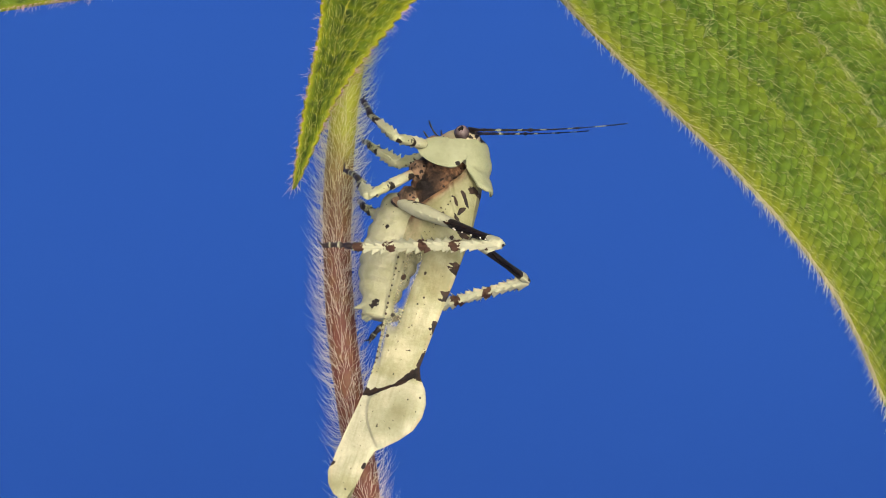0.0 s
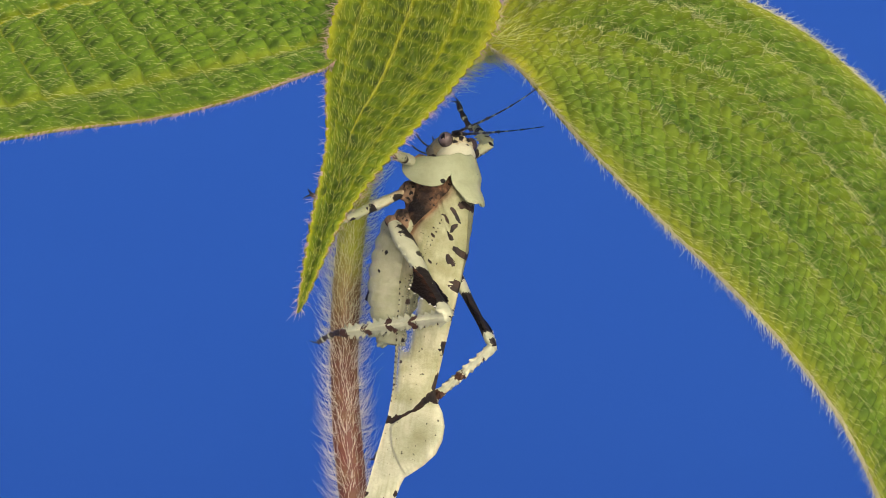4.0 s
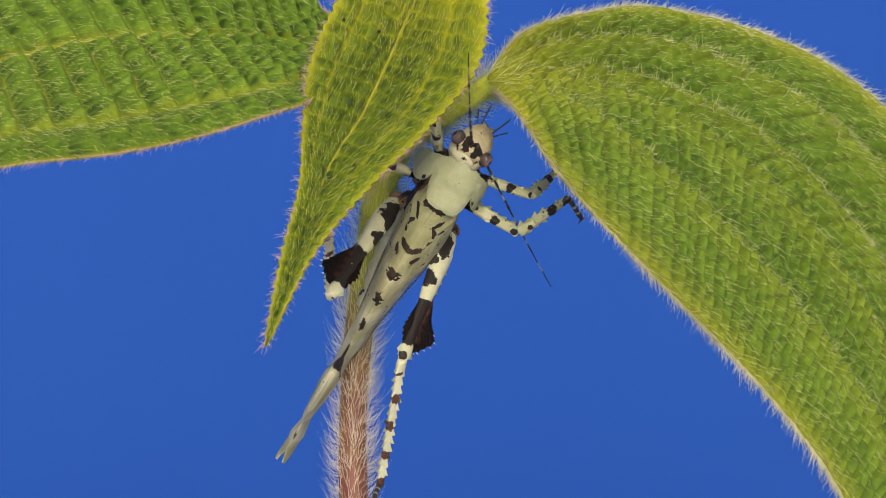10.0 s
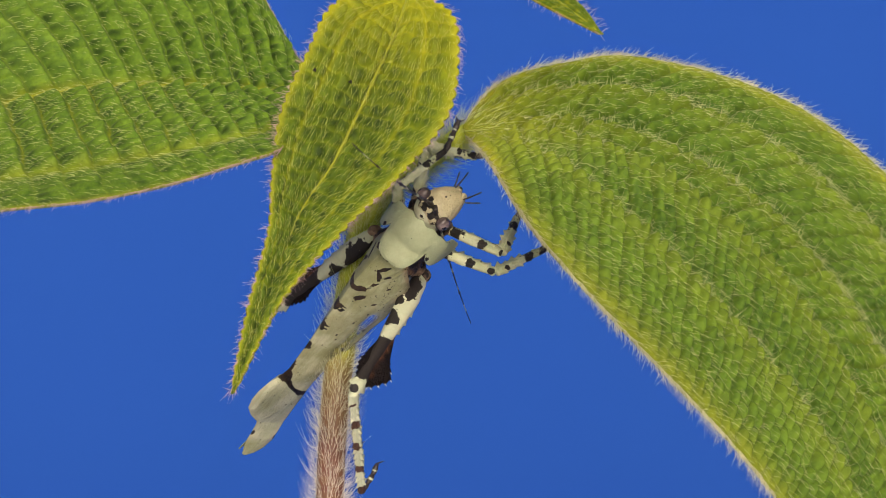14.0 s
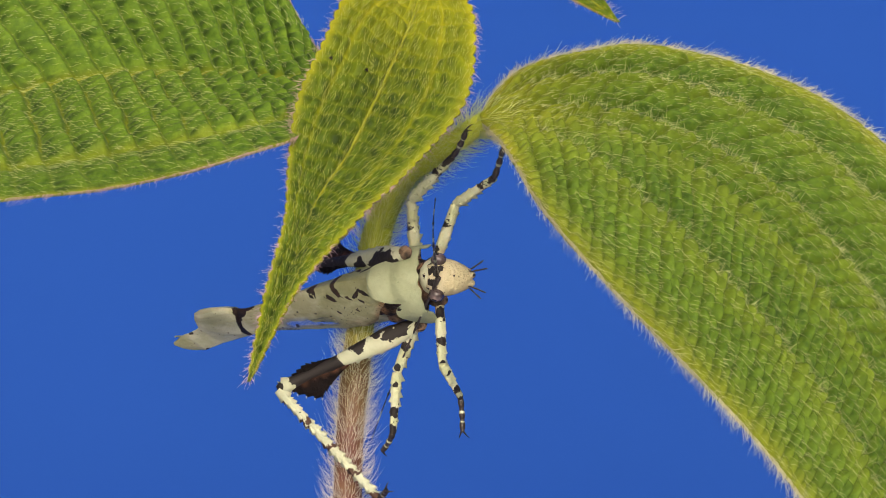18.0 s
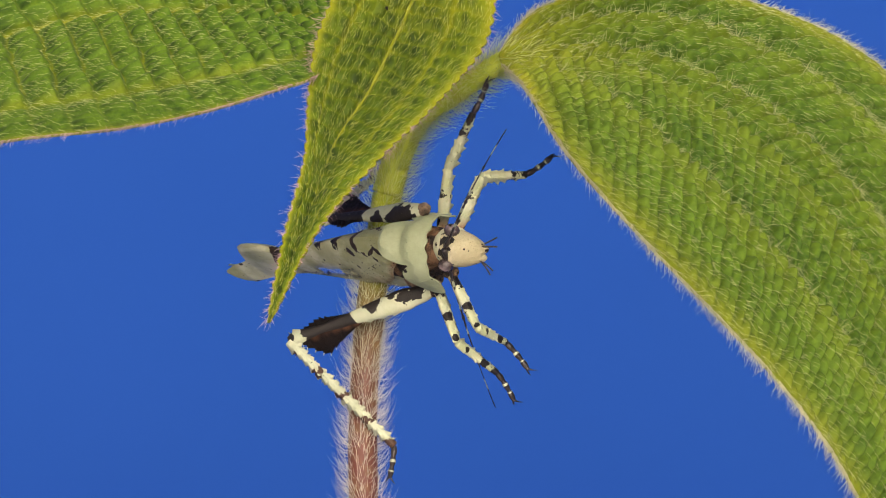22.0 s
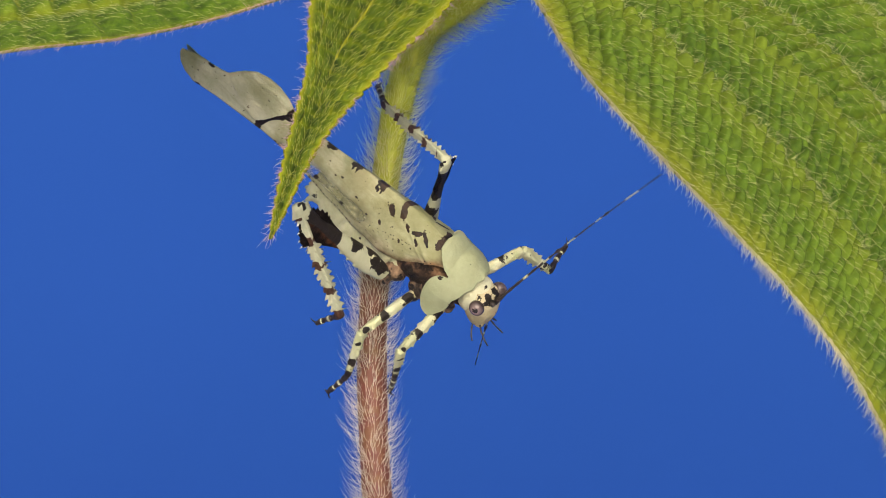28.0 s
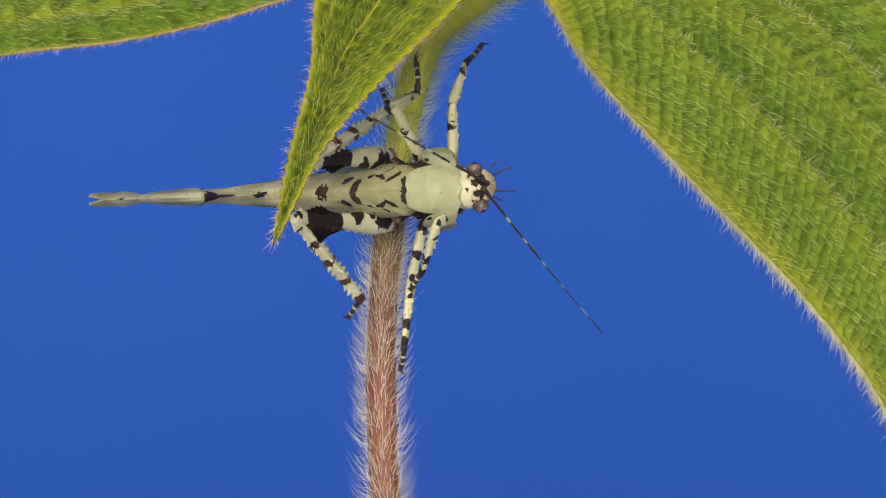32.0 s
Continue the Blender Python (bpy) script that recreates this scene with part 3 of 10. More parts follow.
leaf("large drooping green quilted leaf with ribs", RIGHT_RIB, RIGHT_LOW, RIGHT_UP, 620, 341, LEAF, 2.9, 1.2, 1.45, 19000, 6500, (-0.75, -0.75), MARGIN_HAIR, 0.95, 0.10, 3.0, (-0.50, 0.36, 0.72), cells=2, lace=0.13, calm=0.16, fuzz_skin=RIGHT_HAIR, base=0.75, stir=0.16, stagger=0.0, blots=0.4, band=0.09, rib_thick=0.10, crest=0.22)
leaf("small narrow leaf tip", SMALL_RIB, SMALL_A, SMALL_B, 60, 25, YOUNG_LEAF, 1.5, 1.0, 0.2, 300, 300, (0.5, 0.5), PINK_HAIR, rib_thick=0.2)

for x, y, z in ((-9.7, -4.0, 17.2), (-13.3, -4.9, 18.3)):
    v, f = thorn((x, y, z), (0.3, -0.2, -0.6), 0.35, 0.22)
    part("speck", mesh("speck", [at(*p) for p in v], f, shell_material("speck", BLACK, BLACK)), plant, "tiny dark speck of dirt", PLANT_BACK)

# ---- the insect ----
katydid = new("katydid")
tagged(katydid, "pale bone-white bush cricket with black bands clinging to the hairy stem", "insect")
moving = {}

WING_TOP = ([-39.6, -38.4, -37, -36, -34.6, -33.6, -33.0, -32, -30.6, -29, -27.5, -26, -24.8, -23.6, -20, -14, -8, -3, -0.8], [-0.7, -0.35, 0.0, 0.15, 0.5, 0.9, 1.8, 3.2, 4.6, 5.2, 5.2, 4.6, 3.6, 3.1, 3.4, 4.0, 4.3, 3.7, 2.9])
WING_LOW = ([-39.6, -39.2, -38.2, -37, -35.9, -34, -31, -27, -24, -17, -12, -8, -6, -4, -2, -0.8], [-1.0, -2.1, -3.1, -3.6, -3.4, -3.5, -2.9, -2.1, -2.0, -2.2, -2.2, -2.0, -1.1, 0.9, 2.2, 2.6])
WING_WIDE = ([-39.6, -38, -36.4, -33.8, -28, -24, -20, -16, -12, -8, -5, -3, -0.8], [0.25, 0.7, 0.95, 0.48, 0.85, 1.0, 1.5, 2.05, 2.7, 3.1, 3.1, 2.7, 2.0])
LOBE_EDGE = ([-34.2, -33.4, -32.4, -31, -29.5, -28.2, -27, -26, -25.0, -24.6], [2.6, 1.2, 0.3, -0.7, -1.4, -1.5, -0.2, 1.3, 3.0, 4.0])


def step(x):
    x = min(1.0, max(0.0, x))
    return x * x * (3 - 2 * x)


def field_edge(x):
    """How far below the keel the field on the wing's back ends."""
    return 0.35 + 0.32 * (x + 9.0)


def wing_point(x, s):
    """A point on the left fore wing: s runs from its keel to its lower edge."""
    t, b, w = curve(x, *WING_TOP), curve(x, *WING_LOW), curve(x, *WING_WIDE)
    z = t + (b - t) * s
    y = -0.05 + w * math.sin(s * math.pi / 2) ** (0.55 + 0.25 * min(1.0, max(0.0, (-x - 6) / 15))) * (1 - 0.10 * s)
    y += 0.045 * abs(math.sin(s * 22 + x * 0.05)) ** 0.5 * min(1, w / 2)
    y += 0.10 * noise.noise((x * 0.45, s * 3.0, 4.0)) * min(1.0, s * 4) * min(1, w / 2)
    y += 0.45 * step((-37.0 - x) / 2.6)  # the two tips part
    if x > -9.5:  # the field on the back is set off by a low ridge, with a fold inside it
        down = (t - b) * s
        y += 0.16 * math.exp(-(((down - field_edge(x)) / 0.16) ** 2)) * step((x + 9.5) / 1.5)
        y += 0.22 * math.exp(-(((down - 1.1 - 0.28 * (x + 5.0)) / 0.22) ** 2)) * step((x + 6.6) / 0.8) * step((-2.4 - x) / 0.5)
    if -34.2 < x < -24.6:  # the round lobe lies proud of the rest
        y += 0.24 * step((z - curve(x, *LOBE_EDGE)) / 0.22) * step(s / 0.15)
    return (x if x > -3 else -3 + (x + 3) * 0.963), y, z


# dark marks: (x, millimetres below the keel, half length, half height, slope)
KEEL_MARKS = [(-4.6, 0.6, 1.0, 0.20, 0.35), (-5.9, 0.8, 0.7, 0.24, -0.5), (-5.2, 1.3, 0.5, 0.18, 0.3), (-6.9, 1.15, 0.6, 0.24, 0.4), (-3.2, 0.2, 0.5, 0.3, 0.0), (-8.4, 0.45, 0.6, 0.45, 0.7), (-9.5, 1.0, 0.65, 0.40, 0.5), (-11.8, 0.5, 0.10, 0.34, 0.0), (-12.2, 0.55, 0.10, 0.40, 0.0), (-15.2, 0.45, 0.10, 0.34, 0.0), (-15.9, 0.45, 0.10, 0.34, 0.0), (-12.2, 0.1, 0.8, 0.26, 0.15), (-12.5, 0.4, 0.2, 0.26, 0.5), (-15.6, 0.1, 0.75, 0.28, -0.1), (-15.3, 0.4, 0.2, 0.26, 0.5), (-19.1, 0.1, 0.8, 0.32, 0.1), (-19.4, 0.4, 0.22, 0.2, 0.5), (-23.2, 0.05, 1.5, 0.36, 0.0), (-35.6, 0.15, 0.5, 0.26, 0.1), (-36.1, 3.5, 0.42, 0.36, -0.3)]
BAND = ([0.0, 0.8, 2.0, 3.4, 5.0, 6.6], [-24.2, -24.6, -25.4, -26.2, -27.0, -27.6], [0.85, 0.6, 0.34, 0.26, 0.24, 0.5])  # below the keel: place and half width
FLANK_MARKS = [(-18.8, 4.7, 0.34, 0.3, 0), (-21.2, 4.5, 0.22, 0.18, 0), (-21.6, 3.1, 0.16, 0.12, 0), (-16.2, 2.0, 0.2, 0.14, 0), (-17.0, 2.4, 0.14, 0.12, 0), (-29.6, 5.4, 0.2, 0.12, 0), (-9.9, 2.9, 0.3, 0.2, 0.6), (-11.5, 3.3, 0.2, 0.14, 0), (-13.6, 2.7, 0.22, 0.16, 0), (-7.0, 2.8, 0.26, 0.18, 0.5), (-14.6, 4.9, 0.3, 0.22, 0)]
FLANK_MARKS += [(x, 99.0, 0.17, 0.14, 0) for x in np.arange(-25.6, -12.5, 0.62)]
FLANK_MARKS += [(x, 1.6 + (-4.6 - x) * 0.42, 0.11, 0.09, 0) for x in np.arange(-10.5, -4.6, 0.48)]
FLANK_MARKS += [(x, 2.6 + (-6.0 - x) * 0.40, 0.10, 0.08, 0) for x in np.arange(-13.5, -6.0, 0.60)]


def wing_fields(x, s, side):
    """Where a wing is inked, stained, clear, white and olive, from 0 to 1."""
    t, b = curve(x, *WING_TOP), curve(x, *WING_LOW)
    down, full = (t - b) * s, t - b
    ink = -0.6
    shift = 0.18 * side
    for mx, my, rx, ry, slope in KEEL_MARKS + FLANK_MARKS:
        dx = x - mx - shift * (abs(mx * 7.3) % 1.0)
        if abs(dx) > 3:
            continue
        dy = (full - down - 0.08) if my > 50 else down - my - (slope * dx if abs(slope) < 0.95 else 0.6 * dx)
        ink = max(ink, 1 - math.hypot(dx / rx, dy / ry))
    if down < 7.5 and -30 < x < -22:
        ink = max(ink, 1 - abs(x - curve(down, BAND[0], BAND[1])) / curve(down, BAND[0], BAND[2]))
    root = max(step((x + 10) / 2.5) * math.exp(-(((full - down - 0.25) / 0.6) ** 2)), 0.45 * step((x + 14.5) / 6.0) * step((s - 0.62) / 0.22))
    pane = step((x + 21.5) / 2.5) * step((-10.0 - x) / 2.5) * math.exp(-(((full - down - 2.3 + 0.10 * (-10 - x)) / 1.0) ** 2))
    pane = max(pane, 0.7 * step((x + 25.5) / 2.0) * step((-17.5 - x) / 2.0) * math.exp(-(((full - down - 0.45) / 0.35) ** 2)))
    white = step((-25.0 - x) / 1.0) * (1 - 0.75 * step((-36.4 - x) / 0.8))
    olive = math.exp(-(((x + 29.0) / 2.4) ** 2) - (((down - 2.6) / 1.7) ** 2)) + 0.8 * math.exp(-(((x + 38.2) / 1.2) ** 2)) + 1.1 * step((x + 9.6) / 1.2) * step((field_edge(x) - down) / 0.3) + 0.6 * step((x + 14) / 5) * step((0.8 - s) / 0.2)
    return ink, root, pane, white, min(1.0, olive)


def wing_material():
    """Bone-white stiff wing: dark ragged marks, brown root, clear windows, fine net of veins."""
    m, tree, b = material("tegmen", 0.55)
    b.inputs["Specular IOR Level"].default_value = 0.3

    def field(name):
        a = tree.nodes.new("ShaderNodeAttribute")
        a.attribute_name = name
        return a.outputs["Fac"]

    g = tree.nodes.new("ShaderNodeTexCoord")
    n = noise_node(tree, 420, 5, 0.65)
    c = ramp(tree, n.outputs["Fac"], [(0.34, (0.33, 0.335, 0.175)), (0.62, (0.56, 0.56, 0.37))])
    stain = noise_node(tree, 190, 4, 0.6)
    c = mixed(tree, ramp(tree, stain.outputs["Fac"], [(0.48, (0, 0, 0)), (0.66, (0.65, 0.65, 0.65))]), c, (0.26, 0.25, 0.115))
    pale = ramp(tree, n.outputs["Fac"], [(0.34, (0.45, 0.465, 0.31)), (0.64, (0.65, 0.655, 0.48))])
    c = mixed(tree, math_node(tree, "MULTIPLY", field("white"), 0.85), c, pale)
    c = mixed(tree, math_node(tree, "MULTIPLY", field("olive"), ramp(tree, stain.outputs["Fac"], [(0.35, (0.55, 0.55, 0.55)), (0.62, (0.95, 0.95, 0.95))])), c, (0.19, 0.20, 0.085))
    stretch = tree.nodes.new("ShaderNodeMapping")
    stretch.inputs["Scale"].default_value = (110, 1500, 1500)
    stretch.inputs["Rotation"].default_value = (0, 0.30, 0)
    tree.links.new(g.outputs["Object"], stretch.inputs["Vector"])
    fibre = node(tree, "ShaderNodeTexNoise", Scale=1.0, Detail=2.0)
    tree.links.new(stretch.outputs[0], fibre.inputs["Vector"])
    lines = fibre.outputs["Fac"]
    c = mixed(tree, ramp(tree, lines, [(0.52, (0, 0, 0)), (0.66, (0.30, 0.30, 0.30))]), c, (0.26, 0.26, 0.13))
    brown = ramp(tree, n.outputs["Fac"], [(0.36, (0.045, 0.022, 0.014)), (0.62, (0.30, 0.175, 0.09))])
    c = mixed(tree, math_node(tree, "MULTIPLY", field("root"), ramp(tree, stain.outputs["Fac"], [(0.30, (0.45, 0.45, 0.45)), (0.55, (1, 1, 1))])), c, brown)
    net = node(tree, "ShaderNodeTexVoronoi", Scale=2300.0)
    net.feature = "DISTANCE_TO_EDGE"
    tree.links.new(g.outputs["Object"], net.inputs["Vector"])
    cells = ramp(tree, net.outputs["Distance"], [(0.02, (1, 1, 1)), (0.16, (0, 0, 0))])
    c = mixed(tree, math_node(tree, "MULTIPLY", cells, 0.05), c, (0.24, 0.24, 0.11))
    # marks with ragged rims, and scattered specks
    rag = noise_node(tree, 1500, 4, 0.72)
    coarse = noise_node(tree, 620, 2)
    edge = math_node(tree, "ADD", math_node(tree, "MULTIPLY_ADD", rag.outputs["Fac"], 1.8), math_node(tree, "MULTIPLY_ADD", coarse.outputs["Fac"], 0.9))
    for slot, half in zip(edge.node.inputs, (-0.9, -0.45)):
        slot.links[0].from_node.inputs[2].default_value = half
    inked = math_node(tree, "GREATER_THAN", math_node(tree, "ADD", field("ink"), edge), 0.12)
    dark = ramp(tree, coarse.outputs["Fac"], [(0.42, (0.012, 0.009, 0.008)), (0.66, (0.045, 0.026, 0.016))])
    c = mixed(tree, inked, c, dark)
    f = noise_node(tree, 2600, 1)
    c = mixed(tree, ramp(tree, f.outputs["Fac"], [(0.0, (0, 0, 0)), (0.735, (1, 1, 1))], True), c, (0.03, 0.02, 0.014))
    tree.links.new(c, b.inputs["Base Color"])
    fine = noise_node(tree, 1900, 4, 0.7)
    height = math_node(tree, "ADD", fine.outputs["Fac"], math_node(tree, "ADD", math_node(tree, "MULTIPLY", lines, 0.8), math_node(tree, "MULTIPLY", cells, 0.08)))
    bump(tree, b, height, 0.35, 0.0005)
    through_light(m, tree, b, c, 0.16)
    out = tree.nodes["Material Output"].inputs["Surface"]
    mix = tree.nodes.new("ShaderNodeMixShader")
    clear = math_node(tree, "MULTIPLY", field("pane"), ramp(tree, stain.outputs["Fac"], [(0.32, (0.7, 0.7, 0.7)), (0.52, (1, 1, 1))]))
    clear = math_node(tree, "MULTIPLY", clear, math_node(tree, "SUBTRACT", 1.0, inked))
    tree.links.new(clear, mix.inputs[0])
    tree.links.new(out.links[0].from_socket, mix.inputs[1])
    tree.links.new(tree.nodes.new("ShaderNodeBsdfTransparent").outputs[0], mix.inputs[2])
    tree.links.new(mix.outputs[0], out)
    return m


TAN = (0.30, 0.17, 0.09)
TEGMEN = wing_material()
PRONOTUM = spotted_material("pronotum", (0.255, 0.282, 0.162), (0.34, 0.37, 0.235), [(3.4, 1.3, 2.5, 0.32), (3.2, -1.2, 2.6, 0.28), (-0.4, -0.6, 4.7, 0.13), (-3.0, 1.9, 4.2, 0.34), (-2.9, -2.0, 4.2, 0.36), (-1.0, 3.2, 2.2, 0.3), (-1.0, -3.2, 2.2, 0.3)], 0.2, grain=0.6)
BELLY = spotted_material("belly", (0.33, 0.345, 0.20), (0.48, 0.485, 0.34), [(-14, 1.5, -6, 0.3), (-14, -1.5, -6, 0.3), (-9, 2.7, -4.4, 0.2), (-11, 2.5, -5.2, 0.2), (-17.2, 0.9, -4.0, 0.5), (-17.2, -0.9, -4.0, 0.5)], 0.22)
CHEST = spotted_material("chest", (0.013, 0.008, 0.006), (0.25, 0.14, 0.075), [(-3.6, 2.6, -1.5, 0.9), (-3.6, -2.6, -1.5, 0.9), (-6.8, 2.6, -2.2, 0.8), (-6.8, -2.6, -2.2, 0.8)], 0.3, [(x, y * sg, z, r, (0.018, 0.012, 0.010)) for sg in (1, -1) for x, y, z, r in ((-2.6, 2.4, -1.2, 2.0), (-5.0, 2.6, -0.6, 1.8), (-0.4, 2.3, -2.2, 1.6), (-6.6, 2.4, -3.4, 1.4))], grain=1.8, spread=0.08)
FACE_MARKS = [(2.2, 1.0, 1.3, 0.6), (2.2, -1.0, 1.3, 0.6), (1.7, 0.5, 2.0, 0.42), (1.7, -0.5, 2.0, 0.42), (2.5, 0.0, 0.9, 0.4), (1.2, 1.5, 1.6, 0.4), (1.2, -1.5, 1.6, 0.4), (2.4, 1.5, -2.6, 0.34), (2.4, -1.5, -2.6, 0.34), (2.7, 0.2, -3.4, 0.35)]
FACE = spotted_material("face", (0.37, 0.32, 0.18), (0.55, 0.50, 0.34), [(x - 0.7, y, z - 0.3, r * 1.05) for x, y, z, r in FACE_MARKS], 0.27, [(2.2, 0.0, -2.2, 3.0, (0.39, 0.34, 0.20))], ragged=1.2, grain=1.4)
CHEEK = spotted_material("cheek", (0.44, 0.45, 0.30), (0.60, 0.60, 0.45), [(0.2, 0.0, 2.0, 0.3)], 0.2)


def eye_material(side):
    m = spotted_material("eye", (0.030, 0.022, 0.022), (0.085, 0.062, 0.062), [(1.05, 2.7 * side, 0.75, 0.36), (0.6, 1.6 * side, -0.4, 0.40)], 0.15, [(1.05, 2.65 * side, 0.7, 1.0, (0.19, 0.14, 0.135))])
    b = m.node_tree.nodes["Principled BSDF"]
    b.inputs["Roughness"].default_value = 0.12
    b.inputs["Coat Weight"].default_value = 0.5
    return m


def ball(centre, radii, rings=12, sides=16):
    out = []
    for a in np.linspace(0.06, math.pi - 0.06, rings):
        out.append([np.array(centre) + np.array([radii[0] * math.cos(a), radii[1] * math.sin(a) * math.cos(b), radii[2] * math.sin(a) * math.sin(b)]) for b in np.linspace(0, 2 * math.pi, sides, endpoint=False)])
    return loft(out)


def body_loft(xs, mid, half, tall, sides=22, bumpy=0.0):
    rings = []
    for i, x in enumerate(xs):
        z0, w, h = mid[i], half[i], tall[i]
        rings.append([(x + bumpy * noise.noise((x * 1.3, math.cos(a) * 2, math.sin(a) * 2)), w * math.cos(a) * (1 + bumpy * noise.noise((x * 2, a * 2, 0))), z0 + h * math.sin(a) * (1 + bumpy * noise.noise((x * 2, a * 2, 5)))) for a in np.linspace(0, 2 * math.pi, sides, endpoint=False)])
    return loft(rings)


def thing_mesh(name, shape, skin):
    v, f = scaled(shape)
    return mesh(name, v, f, skin)


def build_tegmen(side):
    """A stiff fore wing: keeled above, with a round lobe towards its end."""
    xs, ss = np.linspace(-39.6, -0.8, 285), np.linspace(0, 1, 53) ** 1.5
    outer, inner, values = [], [], []
    for x in xs:
        for s in ss:
            px, y, z = wing_point(x, s)
            outer.append((px, side * y, z))
            inner.append((px, side * max(y - 0.14, 0.02), z + (0.05 if s > 0.5 else -0.05)))
            values.append(wing_fields(x, s, side))
    n, m = len(xs), len(ss)
    faces = []
    for i in range(n - 1):
        for j in range(m - 1):
            q = (i * m + j, i * m + j + 1, (i + 1) * m + j + 1, (i + 1) * m + j)
            faces += [q if side > 0 else q[::-1], tuple(k + n * m for k in (q[::-1] if side > 0 else q))]
        for j in (0, m - 1):
            faces.append((i * m + j, (i + 1) * m + j, (i + 1) * m + j + n * m, i * m + j + n * m))
    for i in (0, n - 1):
        for j in range(m - 1):
            faces.append((i * m + j, i * m + j + 1, i * m + j + 1 + n * m, i * m + j + n * m))
    me = thing_mesh("fore_wing", (outer + inner, faces), TEGMEN)
    for k, name in enumerate(("ink", "root", "pane", "white", "olive")):
        column = np.array([v[k] for v in values], np.float32)
        me.attributes.new(name, "FLOAT", "POINT").data.foreach_set("value", np.concatenate([column, column]))
    return me


def build_pronotum():
    """The neck shield: a round lobe on each side and a raised round lobe over the wing roots."""
    us, vs = np.linspace(0, 1, 36), np.linspace(-1, 1, 141)
    outer, inner = [], []
    for v in vs:
        a = abs(v)
        rear = -0.4 - 2.7 * max(0.0, 1 - (a / 0.40) ** 3.2) ** 0.5 + 0.35 * math.exp(-((a / 0.05) ** 2)) + 0.16 * abs(math.sin(v * 13)) if a < 0.40 else -0.4
        front = 2.5 - 0.7 * a - 0.45 * step((a - 0.35) / 0.25) + 0.10 * math.cos(v * 23)
        if a > 0.42:
            k = (a - 0.42) / 0.58
            half = math.sqrt(max(0.0, 1 - ((k - 0.45) / (0.45 if k < 0.45 else 0.552)) ** 2))
            rear = (0.2 - 2.0 * half) if k > 0.45 else min(-0.4, 0.2 - 2.0 * half)
            if k > 0.45:
                front = 0.3 + (front - 0.3) * max(half, 0.03)
        ang = a * 2.02
        for u in us:
            x = front + (rear - front) * u
            back = (3.1 - x) / 6.5
            high = 2.9 + 2.1 * min(1.0, max(0.0, back) * 1.15) ** 1.3 + 0.14 * math.sin(x * 2.1)
            slim = 1 - 0.30 * max(0.0, (x - 0.3) / 3.5) ** 1.6 + 0.05 * math.exp(-(((x + 0.6) / 1.6) ** 2))
            high *= 1 - 0.14 * max(0.0, (x - 1.0) / 2.8) ** 2
            y = slim * (math.sin(min(ang, 1.45)) * 3.3 + max(0.0, ang - 0.9) * 0.85)
            z = math.cos(ang) * high if ang < 1.45 else math.cos(1.45) * high - (ang - 1.45) * 5.6
            z += 0.10 * noise.noise((x * 0.8, y * 0.8, z * 0.8)) - 0.14 * math.exp(-(((x + 0.7) / 0.4) ** 2)) * max(0.0, 1 - 1.6 * a)
            z -= 0.10 * math.exp(-(((a - 0.40) / 0.05) ** 2)) * min(1.0, max(0.0, 2.0 - x) / 2.0)
            p = np.array((x, y if v >= 0 else -y, z))
            outer.append(p)
            inner.append(p * np.array((1.0, 0.95, 0.95)))
    us, vs = vs, us
    n, m = len(us), len(vs)
    faces = []
    for i in range(n - 1):
        for j in range(m - 1):
            q = (i * m + j, i * m + j + 1, (i + 1) * m + j + 1, (i + 1) * m + j)
            faces += [q, tuple(k + n * m for k in q[::-1])]
        for j in (0, m - 1):
            faces.append((i * m + j, (i + 1) * m + j, (i + 1) * m + j + n * m, i * m + j + n * m))
    for i in (0, n - 1):
        for j in range(m - 1):
            faces.append((i * m + j, i * m + j + 1, i * m + j + 1 + n * m, i * m + j + n * m))
    return outer + inner, faces


moving["wing_left"] = part("fore_wing", build_tegmen(1), katydid, "bone-white fore wing with dark marks and a round lobe")
moving["wing_right"] = part("fore_wing", build_tegmen(-1), katydid, "bone-white fore wing with dark marks and a round lobe")
part("pronotum", thing_mesh("pronotum", build_pronotum(), PRONOTUM), katydid, "smooth pale greenish neck shield")
part("thorax", thing_mesh("thorax", body_loft(np.linspace(2.2, -7.5, 40), [-0.8 - 0.4 * min(1, i / 10) for i in range(40)], np.interp(np.linspace(0, 1, 40), [0, 0.25, 0.75, 1], [1.6, 2.6, 2.8, 2.0]), np.interp(np.linspace(0, 1, 40), [0, 0.25, 0.75, 1], [1.8, 3.1, 3.3, 2.6]), 48, 0.16), CHEST), katydid, "dark brown rough underside of the thorax")
xs = np.linspace(-5, -18.5, 60)
belly = part("abdomen", thing_mesh("abdomen", body_loft(xs, [-3.3 - 1.5 * math.sin((x + 5) / -13.5 * 2.6) for x in xs], [2.7 * math.sin(max(0.12, (1 - (-5 - x) / 13.5)) ** 0.55 * 1.5) + 0.26 * abs(math.sin(x * 1.9)) for x in xs], [3.8 * math.sin(max(0.12, (1 - (-5 - x) / 13.5)) ** 0.55 * 1.5) + 0.30 * abs(math.sin(x * 1.9)) for x in xs], 24, 0.03), BELLY), katydid, "pale swollen ringed abdomen")
for s in (1, -1):
    arc = [(-16.6 - 2.6 * math.sin(a), 0.35 * s, -4.6 - 1.8 * (1 - math.cos(a))) for a in np.linspace(0, 1.1, 12)]
    part("egg_layer", thing_mesh("egg_layer", tube(arc, [0.55 * (1 - i / 13) + 0.1 for i in range(12)], 8), BELLY), belly, "curved pale hook at the tail")

